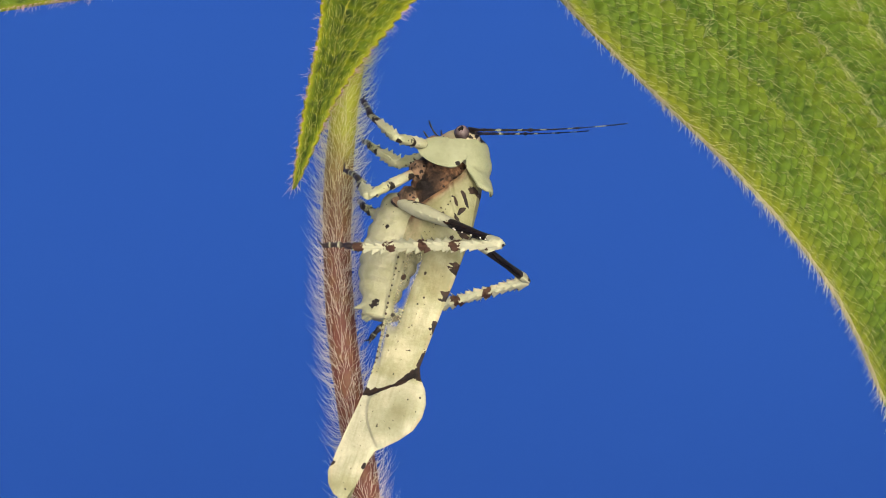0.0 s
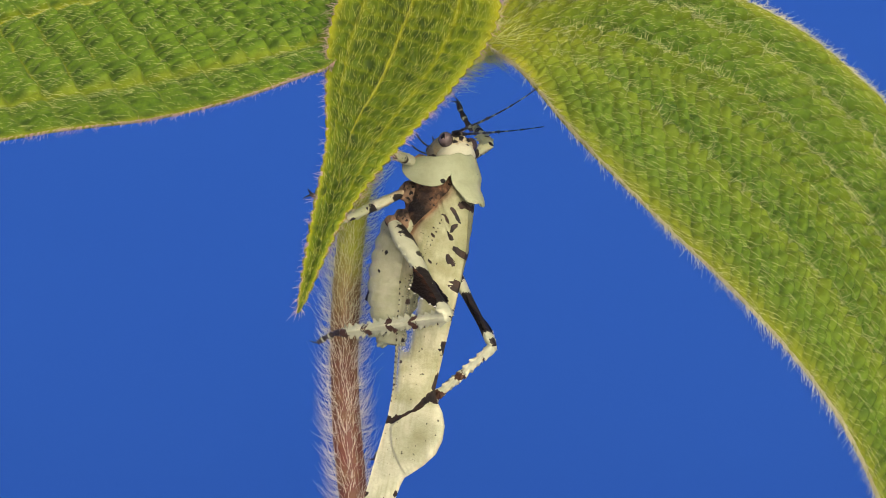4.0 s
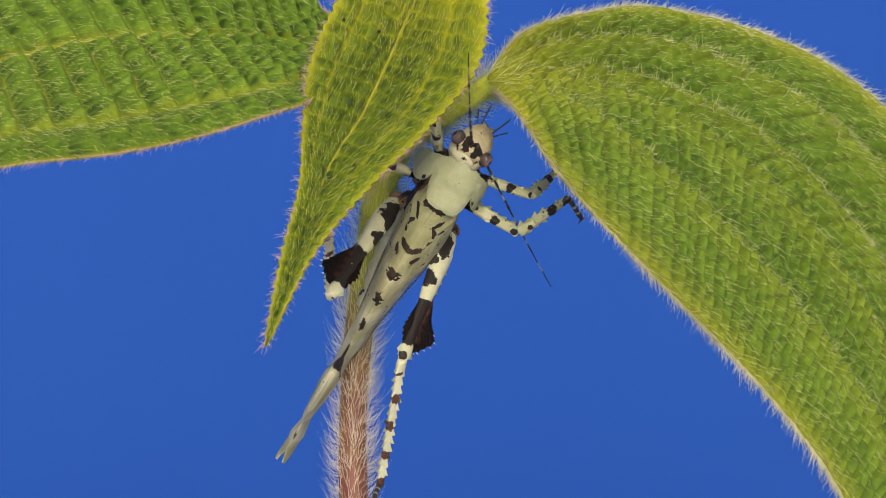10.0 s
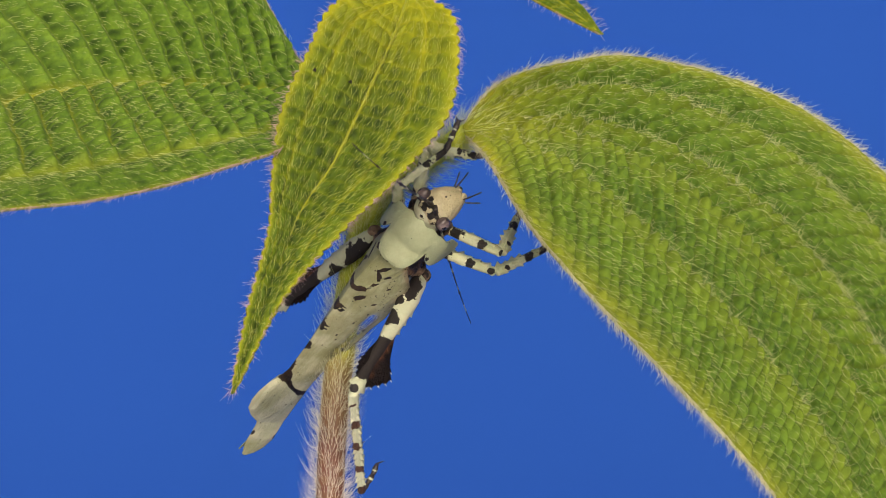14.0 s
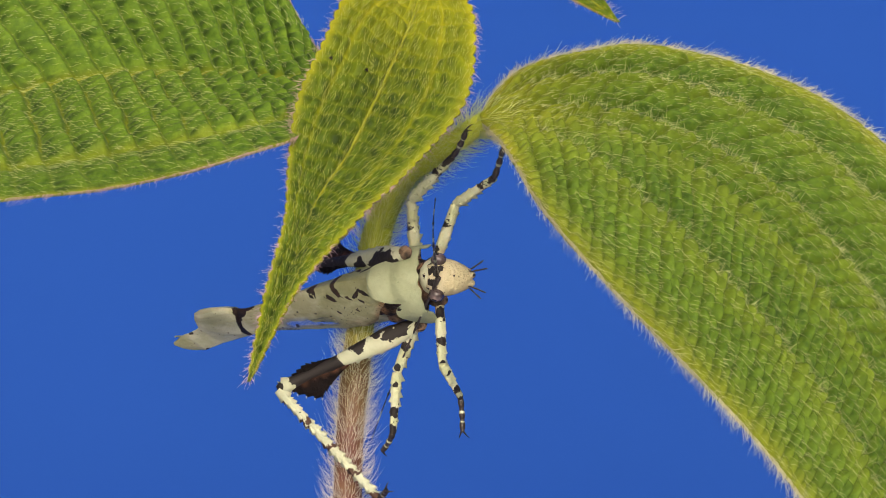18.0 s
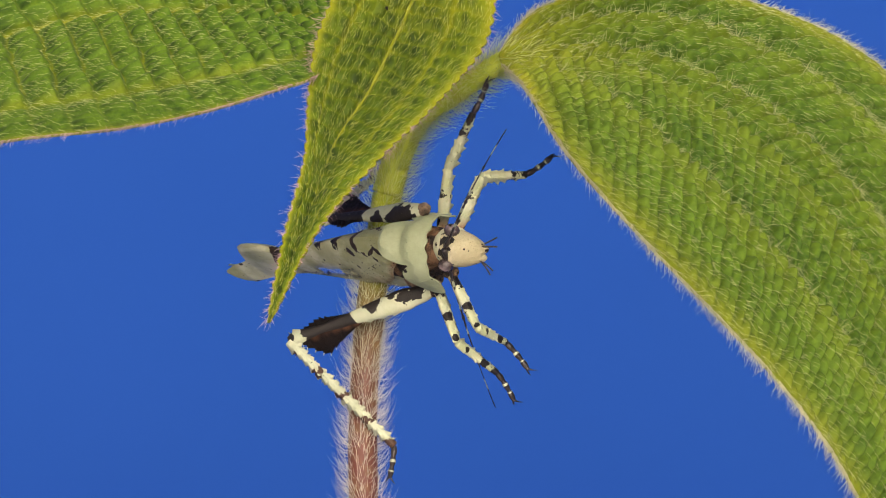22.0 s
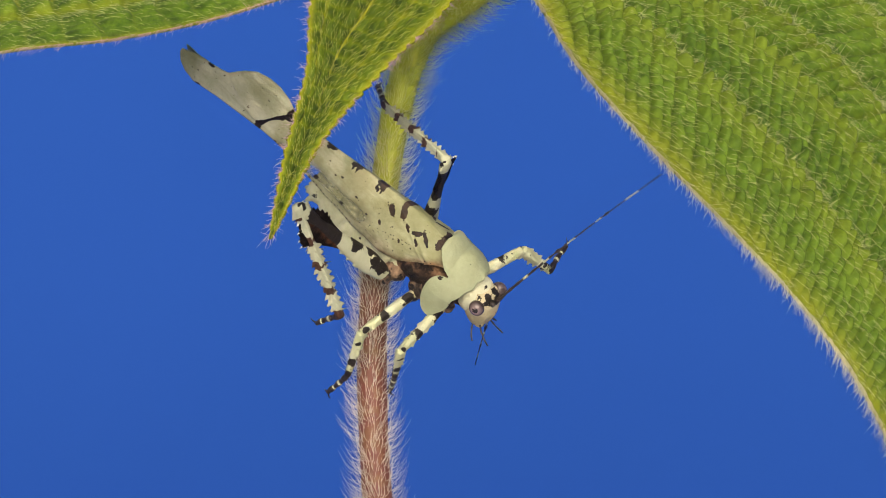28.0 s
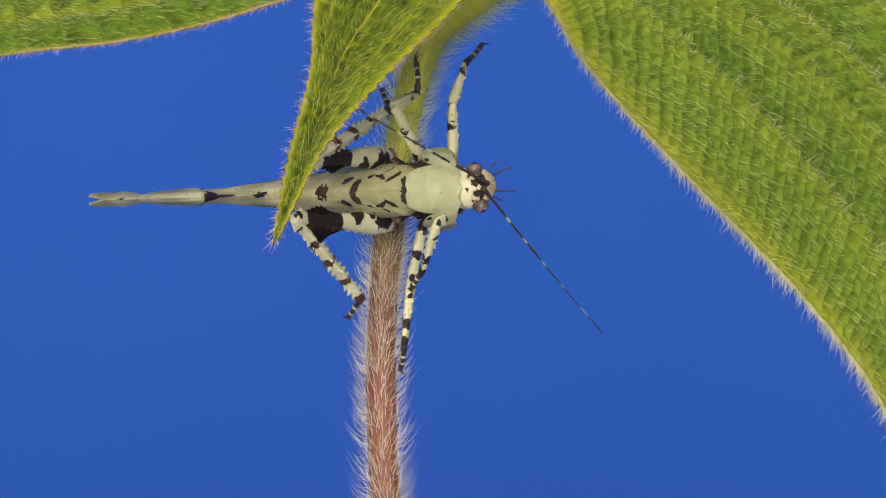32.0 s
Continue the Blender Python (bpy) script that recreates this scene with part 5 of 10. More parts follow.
# ---- what moves ----
def motions():
    walk(katydid, [
        (0, pose(-0.000402, 0.010494, 0.287336, 105.82, -65.16, 30.24)),
        (1, pose(-0.001746, 0.009511, 0.290001, 93.12, -72.23, 40.70)),
        (2, pose(-0.001916, 0.009029, 0.293164, 96.67, -75.96, 35.97)),
        (3, pose(-0.002246, 0.009705, 0.296634, 106.93, -79.27, 25.23)),
        (3.5, pose(-0.002593, 0.009271, 0.29791, 104.48, -78.81, 27.17)),
        (5.5, pose(-0.000478, 0.008429, 0.300418, 97.72, -64.03, 19.96)),
        (6, pose(-0.000563, 0.008246, 0.301021, 99.28, -62.62, 15.68)),
        (7, pose(1.6e-05, 0.008999, 0.302022, 110.57, -60.48, 0.79)),
        (8, pose(0.000158, 0.009282, 0.30216, 118.52, -59.78, -7.58)),
        (9, pose(-0.000979, 0.011449, 0.303168, 120.49, -57.34, -22.95)),
        (10, pose(-0.001347, 0.011459, 0.302911, 117.78, -55.75, -24.92)),
        (11, pose(-0.000505, 0.011313, 0.303671, 119.19, -50.25, -35.86)),
        (12, pose(-0.000808, 0.011894, 0.303247, 117.1, -47.66, -38.16)),
        (13, pose(-0.000776, 0.011794, 0.30288, 116.37, -43.81, -41)),
        (14, pose(-0.002466, 0.011937, 0.302671, 117.45, -41.82, -41.16)),
        (14.5, pose(-0.00333, 0.011867, 0.302532, 110.23, -39.34, -38.12)),
        (16.5, pose(-0.004293, 0.011697, 0.299579, 89.69, -20.31, -34.68)),
        (17, pose(-0.004404, 0.011604, 0.298602, 87.44, -18.19, -36.63)),
        (18, pose(-0.004603, 0.011534, 0.295575, 86.61, -9.5, -38.24)),
        (19, pose(-0.002801, 0.011458, 0.292897, 84, -1.95, -29.79)),
        (20, pose(-0.002359, 0.011434, 0.292313, 86.88, -0.55, -26.67)),
        (21, pose(-0.003145, 0.011747, 0.293529, 81.71, -5.69, -35.87)),
        (22, pose(-0.004935, 0.011474, 0.292842, 76.25, -3.19, -49.74)),
        (22.5, pose(-0.005368, 0.011542, 0.286834, 69.15, 9.9, -48.14)),
        (23, pose(0.004623, 0.011267, 0.28395, 61.03, 15.1, -7.46)),
        (24, pose(0.004709, 0.011487, 0.282698, 62.86, 22.29, 8.99)),
        (25, pose(0.000923, 0.009932, 0.281576, 58.16, 28.46, 4.88)),
        (27.5, pose(-0.002782, 0.010792, 0.280314, 50.36, 43.88, -2.67)),
        (28, pose(-0.003091, 0.010679, 0.281101, 49.91, 40.61, -7.38)),
        (29, pose(-0.001753, 0.010928, 0.282507, 57.14, 34.66, -0.63)),
        (30, pose(-0.000871, 0.011103, 0.285303, 62.61, 20.92, -11.14)),
        (31, pose(-0.002396, 0.010889, 0.286056, 71.24, 17.46, -5.37)),
        (32, pose(-0.005655, 0.011122, 0.29055, 89.65, -1.59, -7.84)),
    ])
    walk(moving["front_femur_left"], [
        (0, pose(0.000744, 0.002627, -0.002268, -21.70, -1.72, 106.39)),
        (0.5, pose(0.000840, 0.002507, -0.002368, -20.26, -0.54, 103.50)),
        (1, pose(0.000920, 0.002389, -0.002459, -19.21, 0.07, 101.34)),
        (1.5, pose(0.000951, 0.002335, -0.002499, -11.83, -4.63, 103.29)),
        (2, pose(0.000976, 0.002281, -0.002538, -4.77, -10.55, 104.43)),
        (2.5, pose(0.000989, 0.002240, -0.002569, -14.26, -12.94, 99.56)),
        (3, pose(0.001000, 0.002200, -0.002600, -33.15, -14.56, 93.29)),
        (3.25, pose(0.001000, 0.002200, -0.002600, -36.48, -15.35, 92.01)),
        (3.5, pose(0.001000, 0.002200, -0.002600, -36.74, -16.13, 91.38)),
        (4.5, pose(0.001018, 0.002300, -0.002505, -42.24, -19.64, 101.09)),
        (5.5, pose(0.001047, 0.002412, -0.002385, -49.54, -23.71, 111.42)),
        (5.75, pose(0.001057, 0.002416, -0.002377, -49.21, -27.09, 111.94)),
        (6, pose(0.001066, 0.002419, -0.002368, -48.90, -31.32, 112.41)),
        (6.5, pose(0.001063, 0.002370, -0.002419, -42.98, -38.49, 103.06)),
        (7, pose(0.001055, 0.002318, -0.002473, -33.54, -43.18, 88.49)),
        (7.5, pose(0.001029, 0.002259, -0.002537, -27.24, -44.08, 78.65)),
        (8, pose(0.001000, 0.002200, -0.002600, -21.23, -44.79, 70.15)),
        (8.5, pose(0.001000, 0.002200, -0.002600, -13.19, -54.93, 59.60)),
        (9, pose(0.001000, 0.002200, -0.002600, -1.21, -61.79, 45.37)),
        (9.5, pose(0.001000, 0.002200, -0.002600, 2.05, -52.96, 40.35)),
        (10, pose(0.001000, 0.002200, -0.002600, 1.21, -44.92, 38.32)),
        (10.5, pose(0.001000, 0.002200, -0.002600, -13.81, -45.14, 37.08)),
        (11, pose(0.001000, 0.002200, -0.002600, -28.81, -45.49, 35.44)),
        (11.5, pose(0.001000, 0.002200, -0.002600, -16.66, -40.55, 31.16)),
        (12, pose(0.001000, 0.002200, -0.002600, -4.50, -31.63, 27.11)),
        (12.5, pose(0.001000, 0.002200, -0.002600, -17.43, -16.19, 28.95)),
        (13, pose(0.001000, 0.002200, -0.002600, -34.22, -3.77, 31.00)),
        (13.5, pose(0.001000, 0.002200, -0.002600, -41.74, -2.17, 28.24)),
        (14, pose(0.001000, 0.002200, -0.002600, -46.57, -1.60, 25.90)),
        (14.25, pose(0.001000, 0.002200, -0.002600, -46.05, -2.99, 26.13)),
        (14.5, pose(0.001000, 0.002200, -0.002600, -43.89, -4.39, 26.72)),
        (15.5, pose(0.001000, 0.002200, -0.002600, -23.26, -2.11, 35.99)),
        (16.5, pose(0.001000, 0.002200, -0.002600, -7.87, 2.27, 49.48)),
        (16.75, pose(0.001000, 0.002200, -0.002600, -8.42, 3.68, 52.52)),
        (17, pose(0.001000, 0.002200, -0.002600, -9.49, 4.80, 55.30)),
        (17.5, pose(0.001000, 0.002200, -0.002600, -7.53, 5.26, 60.36)),
        (18, pose(0.001000, 0.002200, -0.002600, -5.58, 5.77, 63.14)),
        (18.5, pose(0.001000, 0.002200, -0.002600, -6.18, 16.75, 39.88)),
        (19, pose(0.001000, 0.002200, -0.002600, -25.73, 24.60, 11.31)),
        (19.5, pose(0.001000, 0.002200, -0.002600, -30.38, 24.76, 6.04)),
        (20, pose(0.001000, 0.002200, -0.002600, -33.38, 24.78, 3.95)),
        (20.5, pose(0.001000, 0.002200, -0.002600, -8.40, 21.01, 23.54)),
        (21, pose(0.001000, 0.002200, -0.002600, 11.11, 12.31, 47.71)),
        (21.5, pose(0.001000, 0.002200, -0.002600, 6.27, 6.42, 59.06)),
        (22, pose(0.001000, 0.002200, -0.002600, -0.35, 1.03, 67.89)),
        (22.25, pose(0.001000, 0.002200, -0.002600, -8.01, -1.59, 71.08)),
        (22.5, pose(0.001000, 0.002200, -0.002600, -18.39, -3.02, 72.67)),
        (22.75, pose(0.001000, 0.002200, -0.002600, -25.04, 12.95, 32.93)),
        (23, pose(0.001000, 0.002200, -0.002600, -13.91, 22.49, -10.50)),
        (23.5, pose(0.001000, 0.002200, -0.002600, -8.31, 9.11, 9.64)),
        (24, pose(0.001000, 0.002200, -0.002600, -10.25, -5.32, 28.76)),
        (24.5, pose(0.001000, 0.002200, -0.002600, -0.26, 23.90, 12.63)),
        (25, pose(0.001000, 0.002200, -0.002600, -6.73, 49.87, -13.21)),
        (26.25, pose(0.001000, 0.002200, -0.002600, -18.53, 43.81, 4.79)),
        (27.5, pose(0.001000, 0.002200, -0.002600, -27.44, 24.44, 32.68)),
        (27.75, pose(0.001000, 0.002200, -0.002600, -21.24, -3.56, 49.13)),
        (28, pose(0.001000, 0.002200, -0.002600, -20.07, -29.11, 66.10)),
        (28.5, pose(0.001000, 0.002200, -0.002600, -21.19, -28.80, 71.22)),
        (29, pose(0.001000, 0.002200, -0.002600, -17.70, -27.76, 75.18)),
        (29.5, pose(0.001000, 0.002200, -0.002600, -15.40, -13.17, 82.22)),
        (30, pose(0.001000, 0.002200, -0.002600, -12.51, 0.73, 88.43)),
        (30.5, pose(0.001000, 0.002200, -0.002600, -11.74, -7.32, 93.73)),
        (31, pose(0.001000, 0.002200, -0.002600, -13.36, -15.28, 96.73)),
        (31.5, pose(0.001000, 0.002200, -0.002600, -11.12, -9.50, 92.56)),
        (32, pose(0.001000, 0.002200, -0.002600, -10.68, -3.71, 88.55)),
    ])
    walk(moving["front_tibia_left"], [
        (0, pose(-0.001174, 0.009147, -0.002064, -127.54, 59.87, -26.55)),
        (0.5, pose(-0.000748, 0.009120, -0.002304, -133.56, 58.62, -35.42)),
        (1, pose(-0.000417, 0.009056, -0.002468, -138.47, 56.64, -42.83)),
        (1.5, pose(-0.000607, 0.008932, -0.001950, -146.88, 65.19, -47.64)),
        (2, pose(-0.000689, 0.008756, -0.001293, -158.81, 74.54, -56.40)),
        (2.5, pose(-0.000111, 0.008776, -0.001047, -143.87, 61.89, -52.27)),
        (3, pose(0.000623, 0.008771, -0.000891, -118.06, 47.31, -46.06)),
        (3.25, pose(0.000770, 0.008753, -0.000800, -104.71, 49.54, -31.72)),
        (3.5, pose(0.000843, 0.008731, -0.000711, -92.41, 51.67, -16.47)),
        (4.5, pose(-0.000213, 0.008585, -0.000219, -82.59, 47.21, 0.30)),
        (5.5, pose(-0.001227, 0.008207, 0.000349, -76.64, 41.29, 10.70)),
        (5.75, pose(-0.001206, 0.008031, 0.000720, -73.76, 42.72, 12.19)),
        (6, pose(-0.001149, 0.007790, 0.001166, -70.02, 44.46, 14.13)),
        (6.5, pose(-0.000140, 0.007555, 0.001813, -60.34, 50.51, 16.08)),
        (7, pose(0.001185, 0.007274, 0.002180, -48.09, 56.27, 19.72)),
        (7.5, pose(0.001991, 0.007049, 0.002193, -41.05, 59.37, 21.31)),
        (8, pose(0.002639, 0.006740, 0.002190, -34.08, 62.57, 23.72)),
        (8.5, pose(0.002977, 0.005570, 0.002965, -15.82, 62.89, 35.82)),
        (9, pose(0.003259, 0.004488, 0.003392, -0.06, 60.52, 46.92)),
        (9.5, pose(0.004121, 0.004852, 0.002828, 5.12, 64.26, 49.28)),
        (10, pose(0.004778, 0.005186, 0.002201, 5.06, 65.42, 46.09)),
        (10.5, pose(0.004827, 0.005092, 0.002220, -25.07, 68.57, 5.19)),
        (11, pose(0.004883, 0.004964, 0.002249, -48.82, 63.61, -31.18)),
        (11.5, pose(0.005421, 0.004873, 0.001821, -55.67, 75.76, -33.26)),
        (12, pose(0.006154, 0.004838, 0.000966, -132.10, 87.53, -105.13)),
        (12.25, pose(0.006432, 0.005099, 0.000133, -82.24, 50.43, -52.73)),
        (12.5, pose(0.006710, 0.005360, -0.000700, -82.97, 12.36, -50.73)),
        (13, pose(0.006820, 0.005690, -0.002150, -94.89, -23.09, -49.80)),
        (13.5, pose(0.006990, 0.005420, -0.002340, -93.03, -16.78, -53.68)),
        (14, pose(0.007120, 0.005170, -0.002410, -89.83, -12.34, -54.16)),
        (14.25, pose(0.007100, 0.005190, -0.002240, -84.74, -7.34, -51.48)),
        (14.5, pose(0.007060, 0.005250, -0.002080, -79.99, -3.95, -47.77)),
        (15.5, pose(0.006500, 0.006190, -0.002350, -68.09, -9.26, -28.66)),
        (16.5, pose(0.005410, 0.007370, -0.002870, -47.21, -12.87, -7.44)),
        (16.75, pose(0.005130, 0.007590, -0.003040, -41.29, -9.89, -3.68)),
        (17, pose(0.004860, 0.007770, -0.003170, -41.08, -6.96, -0.66)),
        (17.5, pose(0.004350, 0.008090, -0.003220, -34.13, -6.68, 8.53)),
        (18, pose(0.004060, 0.008240, -0.003280, -28.41, -5.38, 15.85)),
        (18.5, pose(0.006000, 0.006370, -0.004560, -54.33, 28.05, -13.30)),
        (19, pose(0.007063, 0.003412, -0.005431, -100.99, 66.10, -79.31)),
        (19.5, pose(0.007141, 0.002850, -0.005448, -84.15, 61.88, -63.39)),
        (20, pose(0.007159, 0.002626, -0.005450, -77.05, 58.19, -55.23)),
        (20.5, pose(0.006820, 0.004735, -0.005037, -42.96, 80.66, -16.13)),
        (21, pose(0.005471, 0.007114, -0.004050, 39.60, 67.96, 83.01)),
        (21.5, pose(0.004474, 0.007996, -0.003360, 25.86, 70.90, 83.33)),
        (22, pose(0.003559, 0.008499, -0.002722, 1.85, 72.60, 69.91)),
        (22.25, pose(0.003204, 0.008630, -0.002411, -28.61, 73.09, 43.30)),
        (22.5, pose(0.003023, 0.008682, -0.002241, -68.14, 68.98, 4.51)),
        (22.75, pose(0.006563, 0.005802, -0.004124, -89.48, 64.87, -45.36)),
        (23, pose(0.007178, 0.001055, -0.005201, -39.05, 52.90, -15.98)),
        (23.5, pose(0.007619, 0.003324, -0.003677, -10.35, 52.19, 3.00)),
        (24, pose(0.006936, 0.005457, -0.001970, -12.28, 42.61, 19.91)),
        (24.5, pose(0.007066, 0.003559, -0.005355, 10.15, 76.23, 22.26)),
        (25, pose(0.005267, 0.001198, -0.007799, -125.84, 87.19, -135.28)),
        (26.25, pose(0.005890, 0.002610, -0.007308, -129.63, 72.81, -113.92)),
        (27.5, pose(0.006211, 0.005542, -0.005414, -135.63, 45.37, -98.14)),
        (27.75, pose(0.005441, 0.007332, -0.002178, -104.75, 67.44, -58.41)),
        (28, pose(0.003407, 0.007632, 0.000708, -23.30, 39.61, 40.34)),
        (28.5, pose(0.002918, 0.007842, 0.000676, -24.28, 37.83, 44.63)),
        (29, pose(0.002539, 0.008017, 0.000567, -20.66, 38.38, 53.07)),
        (29.5, pose(0.001897, 0.008760, -0.001050, -20.34, 37.67, 65.27)),
        (30, pose(0.001186, 0.008997, -0.002687, -16.86, 33.10, 78.74)),
        (30.5, pose(0.000562, 0.008930, -0.001733, -14.26, 20.74, 86.30)),
        (31, pose(0.000232, 0.008715, -0.000808, -14.93, 8.51, 89.65)),
        (31.5, pose(0.000700, 0.008900, -0.001477, -13.67, 25.77, 83.99)),
        (32, pose(0.001172, 0.008984, -0.002160, -15.92, 42.21, 76.60)),
    ])
    walk(moving["front_tarsus_left"], [
        (0, pose(0.001610, 0.007756, -0.007427, -135.80, 47.65, -35.43)),
        (0.5, pose(0.001883, 0.007247, -0.007596, -138.77, 49.32, -40.73)),
        (1, pose(0.002082, 0.006739, -0.007647, -142.52, 52.04, -47.57)),
        (1.5, pose(0.001145, 0.007010, -0.007577, -158.36, 53.33, -61.04)),
        (2, pose(0.000226, 0.007379, -0.007268, -172.32, 55.82, -71.26)),
        (2.5, pose(0.001676, 0.006465, -0.006516, -124.89, 64.55, -28.64)),
        (3, pose(0.003540, 0.005744, -0.005448, -62.45, 57.72, 13.70)),
        (3.25, pose(0.004192, 0.006638, -0.005517, -73.19, 60.00, 0.22)),
        (3.5, pose(0.004530, 0.007640, -0.005575, -91.74, 60.11, -18.65)),
        (4.5, pose(0.003997, 0.008606, -0.004769, -86.92, 57.45, -8.12)),
        (5.5, pose(0.003351, 0.009073, -0.003741, -81.10, 54.67, 1.27)),
        (5.75, pose(0.003246, 0.008993, -0.003486, -78.70, 54.99, 2.70)),
        (6, pose(0.003143, 0.008870, -0.003177, -75.13, 55.24, 5.05)),
        (6.5, pose(0.003649, 0.008647, -0.002973, -66.88, 59.53, 6.63)),
        (7, pose(0.004427, 0.008435, -0.002975, -57.22, 64.68, 8.45)),
        (7.5, pose(0.004934, 0.008197, -0.003142, -51.51, 67.88, 9.12)),
        (8, pose(0.005253, 0.007889, -0.003313, -46.11, 70.55, 10.41)),
        (8.5, pose(0.005268, 0.007224, -0.002553, -23.02, 69.65, 28.15)),
        (9, pose(0.005343, 0.006716, -0.002005, -5.74, 67.90, 41.17)),
        (9.5, pose(0.005878, 0.006893, -0.002757, -4.54, 69.17, 39.82)),
        (10, pose(0.006566, 0.007044, -0.003437, -0.57, 71.21, 40.63)),
        (10.5, pose(0.007083, 0.005297, -0.003551, 14.99, 76.14, 43.92)),
        (11, pose(0.007241, 0.003537, -0.003304, 22.76, 79.58, 37.47)),
        (11.5, pose(0.006697, 0.004037, -0.004189, 96.17, 88.12, 115.72)),
        (12, pose(0.006084, 0.004581, -0.005229, 174.89, 80.28, -158.93)),
        (12.25, pose(0.008317, 0.002626, -0.003629, -9.64, 52.43, 28.59)),
        (12.5, pose(0.010550, 0.000670, -0.002030, -22.81, 5.22, 27.32)),
        (13, pose(0.010500, 0.001340, 0.000280, -53.34, 5.01, -29.54)),
        (13.5, pose(0.010500, 0.000630, -0.000550, -78.21, 7.03, -28.34)),
        (14, pose(0.010660, 0.000260, -0.001090, -75.10, 8.02, -26.34)),
        (14.25, pose(0.010930, 0.000380, -0.001450, -69.48, 8.64, -25.46)),
        (14.5, pose(0.011210, 0.000670, -0.001650, -63.38, 8.95, -22.44)),
        (15.5, pose(0.011870, 0.003260, -0.001350, -72.86, 11.24, -10.10)),
        (16.5, pose(0.011410, 0.006580, -0.001490, -52.53, 7.92, 11.56)),
        (16.75, pose(0.011220, 0.007190, -0.001970, -26.50, -1.26, 29.06)),
        (17, pose(0.011010, 0.007700, -0.002420, -3.34, -14.48, 42.36)),
        (17.5, pose(0.010440, 0.009000, -0.002500, 20.45, -21.47, 46.26)),
        (18, pose(0.009990, 0.009920, -0.002700, 21.87, -21.36, 46.78)),
        (18.5, pose(0.011320, 0.005120, -0.007480, 37.43, -8.86, 81.73)),
        (18.75, pose(0.009425, 0.003032, -0.009289, 36.07, 30.00, 61.91)),
        (19, pose(0.007529, 0.000944, -0.011099, 3.94, 61.89, 16.58)),
        (19.5, pose(0.008449, 0.000238, -0.010916, -21.09, 51.89, -0.59)),
        (20, pose(0.009023, -0.000059, -0.010719, -31.02, 43.76, -4.45)),
        (20.5, pose(0.007787, 0.004456, -0.011155, 14.01, 55.18, 35.55)),
        (21, pose(0.005754, 0.009424, -0.009797, 44.30, 55.39, 84.42)),
        (21.5, pose(0.004710, 0.010011, -0.009219, 17.17, 44.06, 70.89)),
        (22, pose(0.004196, 0.010240, -0.008638, -3.09, 37.27, 66.24)),
        (22.25, pose(0.004516, 0.009867, -0.008343, 1.47, 43.44, 71.59)),
        (22.5, pose(0.005240, 0.008857, -0.008029, 22.27, 52.37, 84.42)),
        (22.75, pose(0.008412, 0.003929, -0.009737, 4.83, 42.52, 35.20)),
        (23, pose(0.010773, 0.000025, -0.010146, 1.17, 23.25, -3.76)),
        (23.5, pose(0.011415, 0.003523, -0.008575, 7.40, 2.94, 16.76)),
        (24, pose(0.011226, 0.007011, -0.006168, 0.06, -7.98, 33.48)),
        (24.5, pose(0.008432, 0.004118, -0.011377, 25.53, 19.09, 38.15)),
        (25, pose(0.005051, 0.000984, -0.013992, 119.20, 87.78, 108.41)),
        (26.25, pose(0.005146, 0.000934, -0.013231, 34.16, 63.64, 34.80)),
        (27.5, pose(0.005594, 0.001230, -0.009826, 69.55, 31.33, 48.31)),
        (27.75, pose(0.006687, 0.005306, -0.007903, 102.30, -5.57, 80.46)),
        (28, pose(0.007048, 0.010723, -0.003245, 76.39, -1.49, 95.05)),
        (28.5, pose(0.006403, 0.011281, -0.003127, 51.84, -5.43, 87.58)),
        (29, pose(0.005459, 0.011902, -0.003282, 28.32, -9.30, 76.09)),
        (29.5, pose(0.003950, 0.013218, -0.004839, 2.86, -14.35, 78.32)),
        (30, pose(0.002201, 0.014091, -0.006073, -21.86, -14.53, 87.68)),
        (30.5, pose(0.000936, 0.014716, -0.003929, -12.36, 2.90, 92.06)),
        (31, pose(0.000269, 0.014846, -0.001726, -12.35, 20.64, 94.18)),
        (31.5, pose(0.001284, 0.014453, -0.004173, -16.88, 36.55, 78.46)),
        (32, pose(0.002236, 0.013451, -0.006326, -31.70, 48.06, 57.31)),
    ])
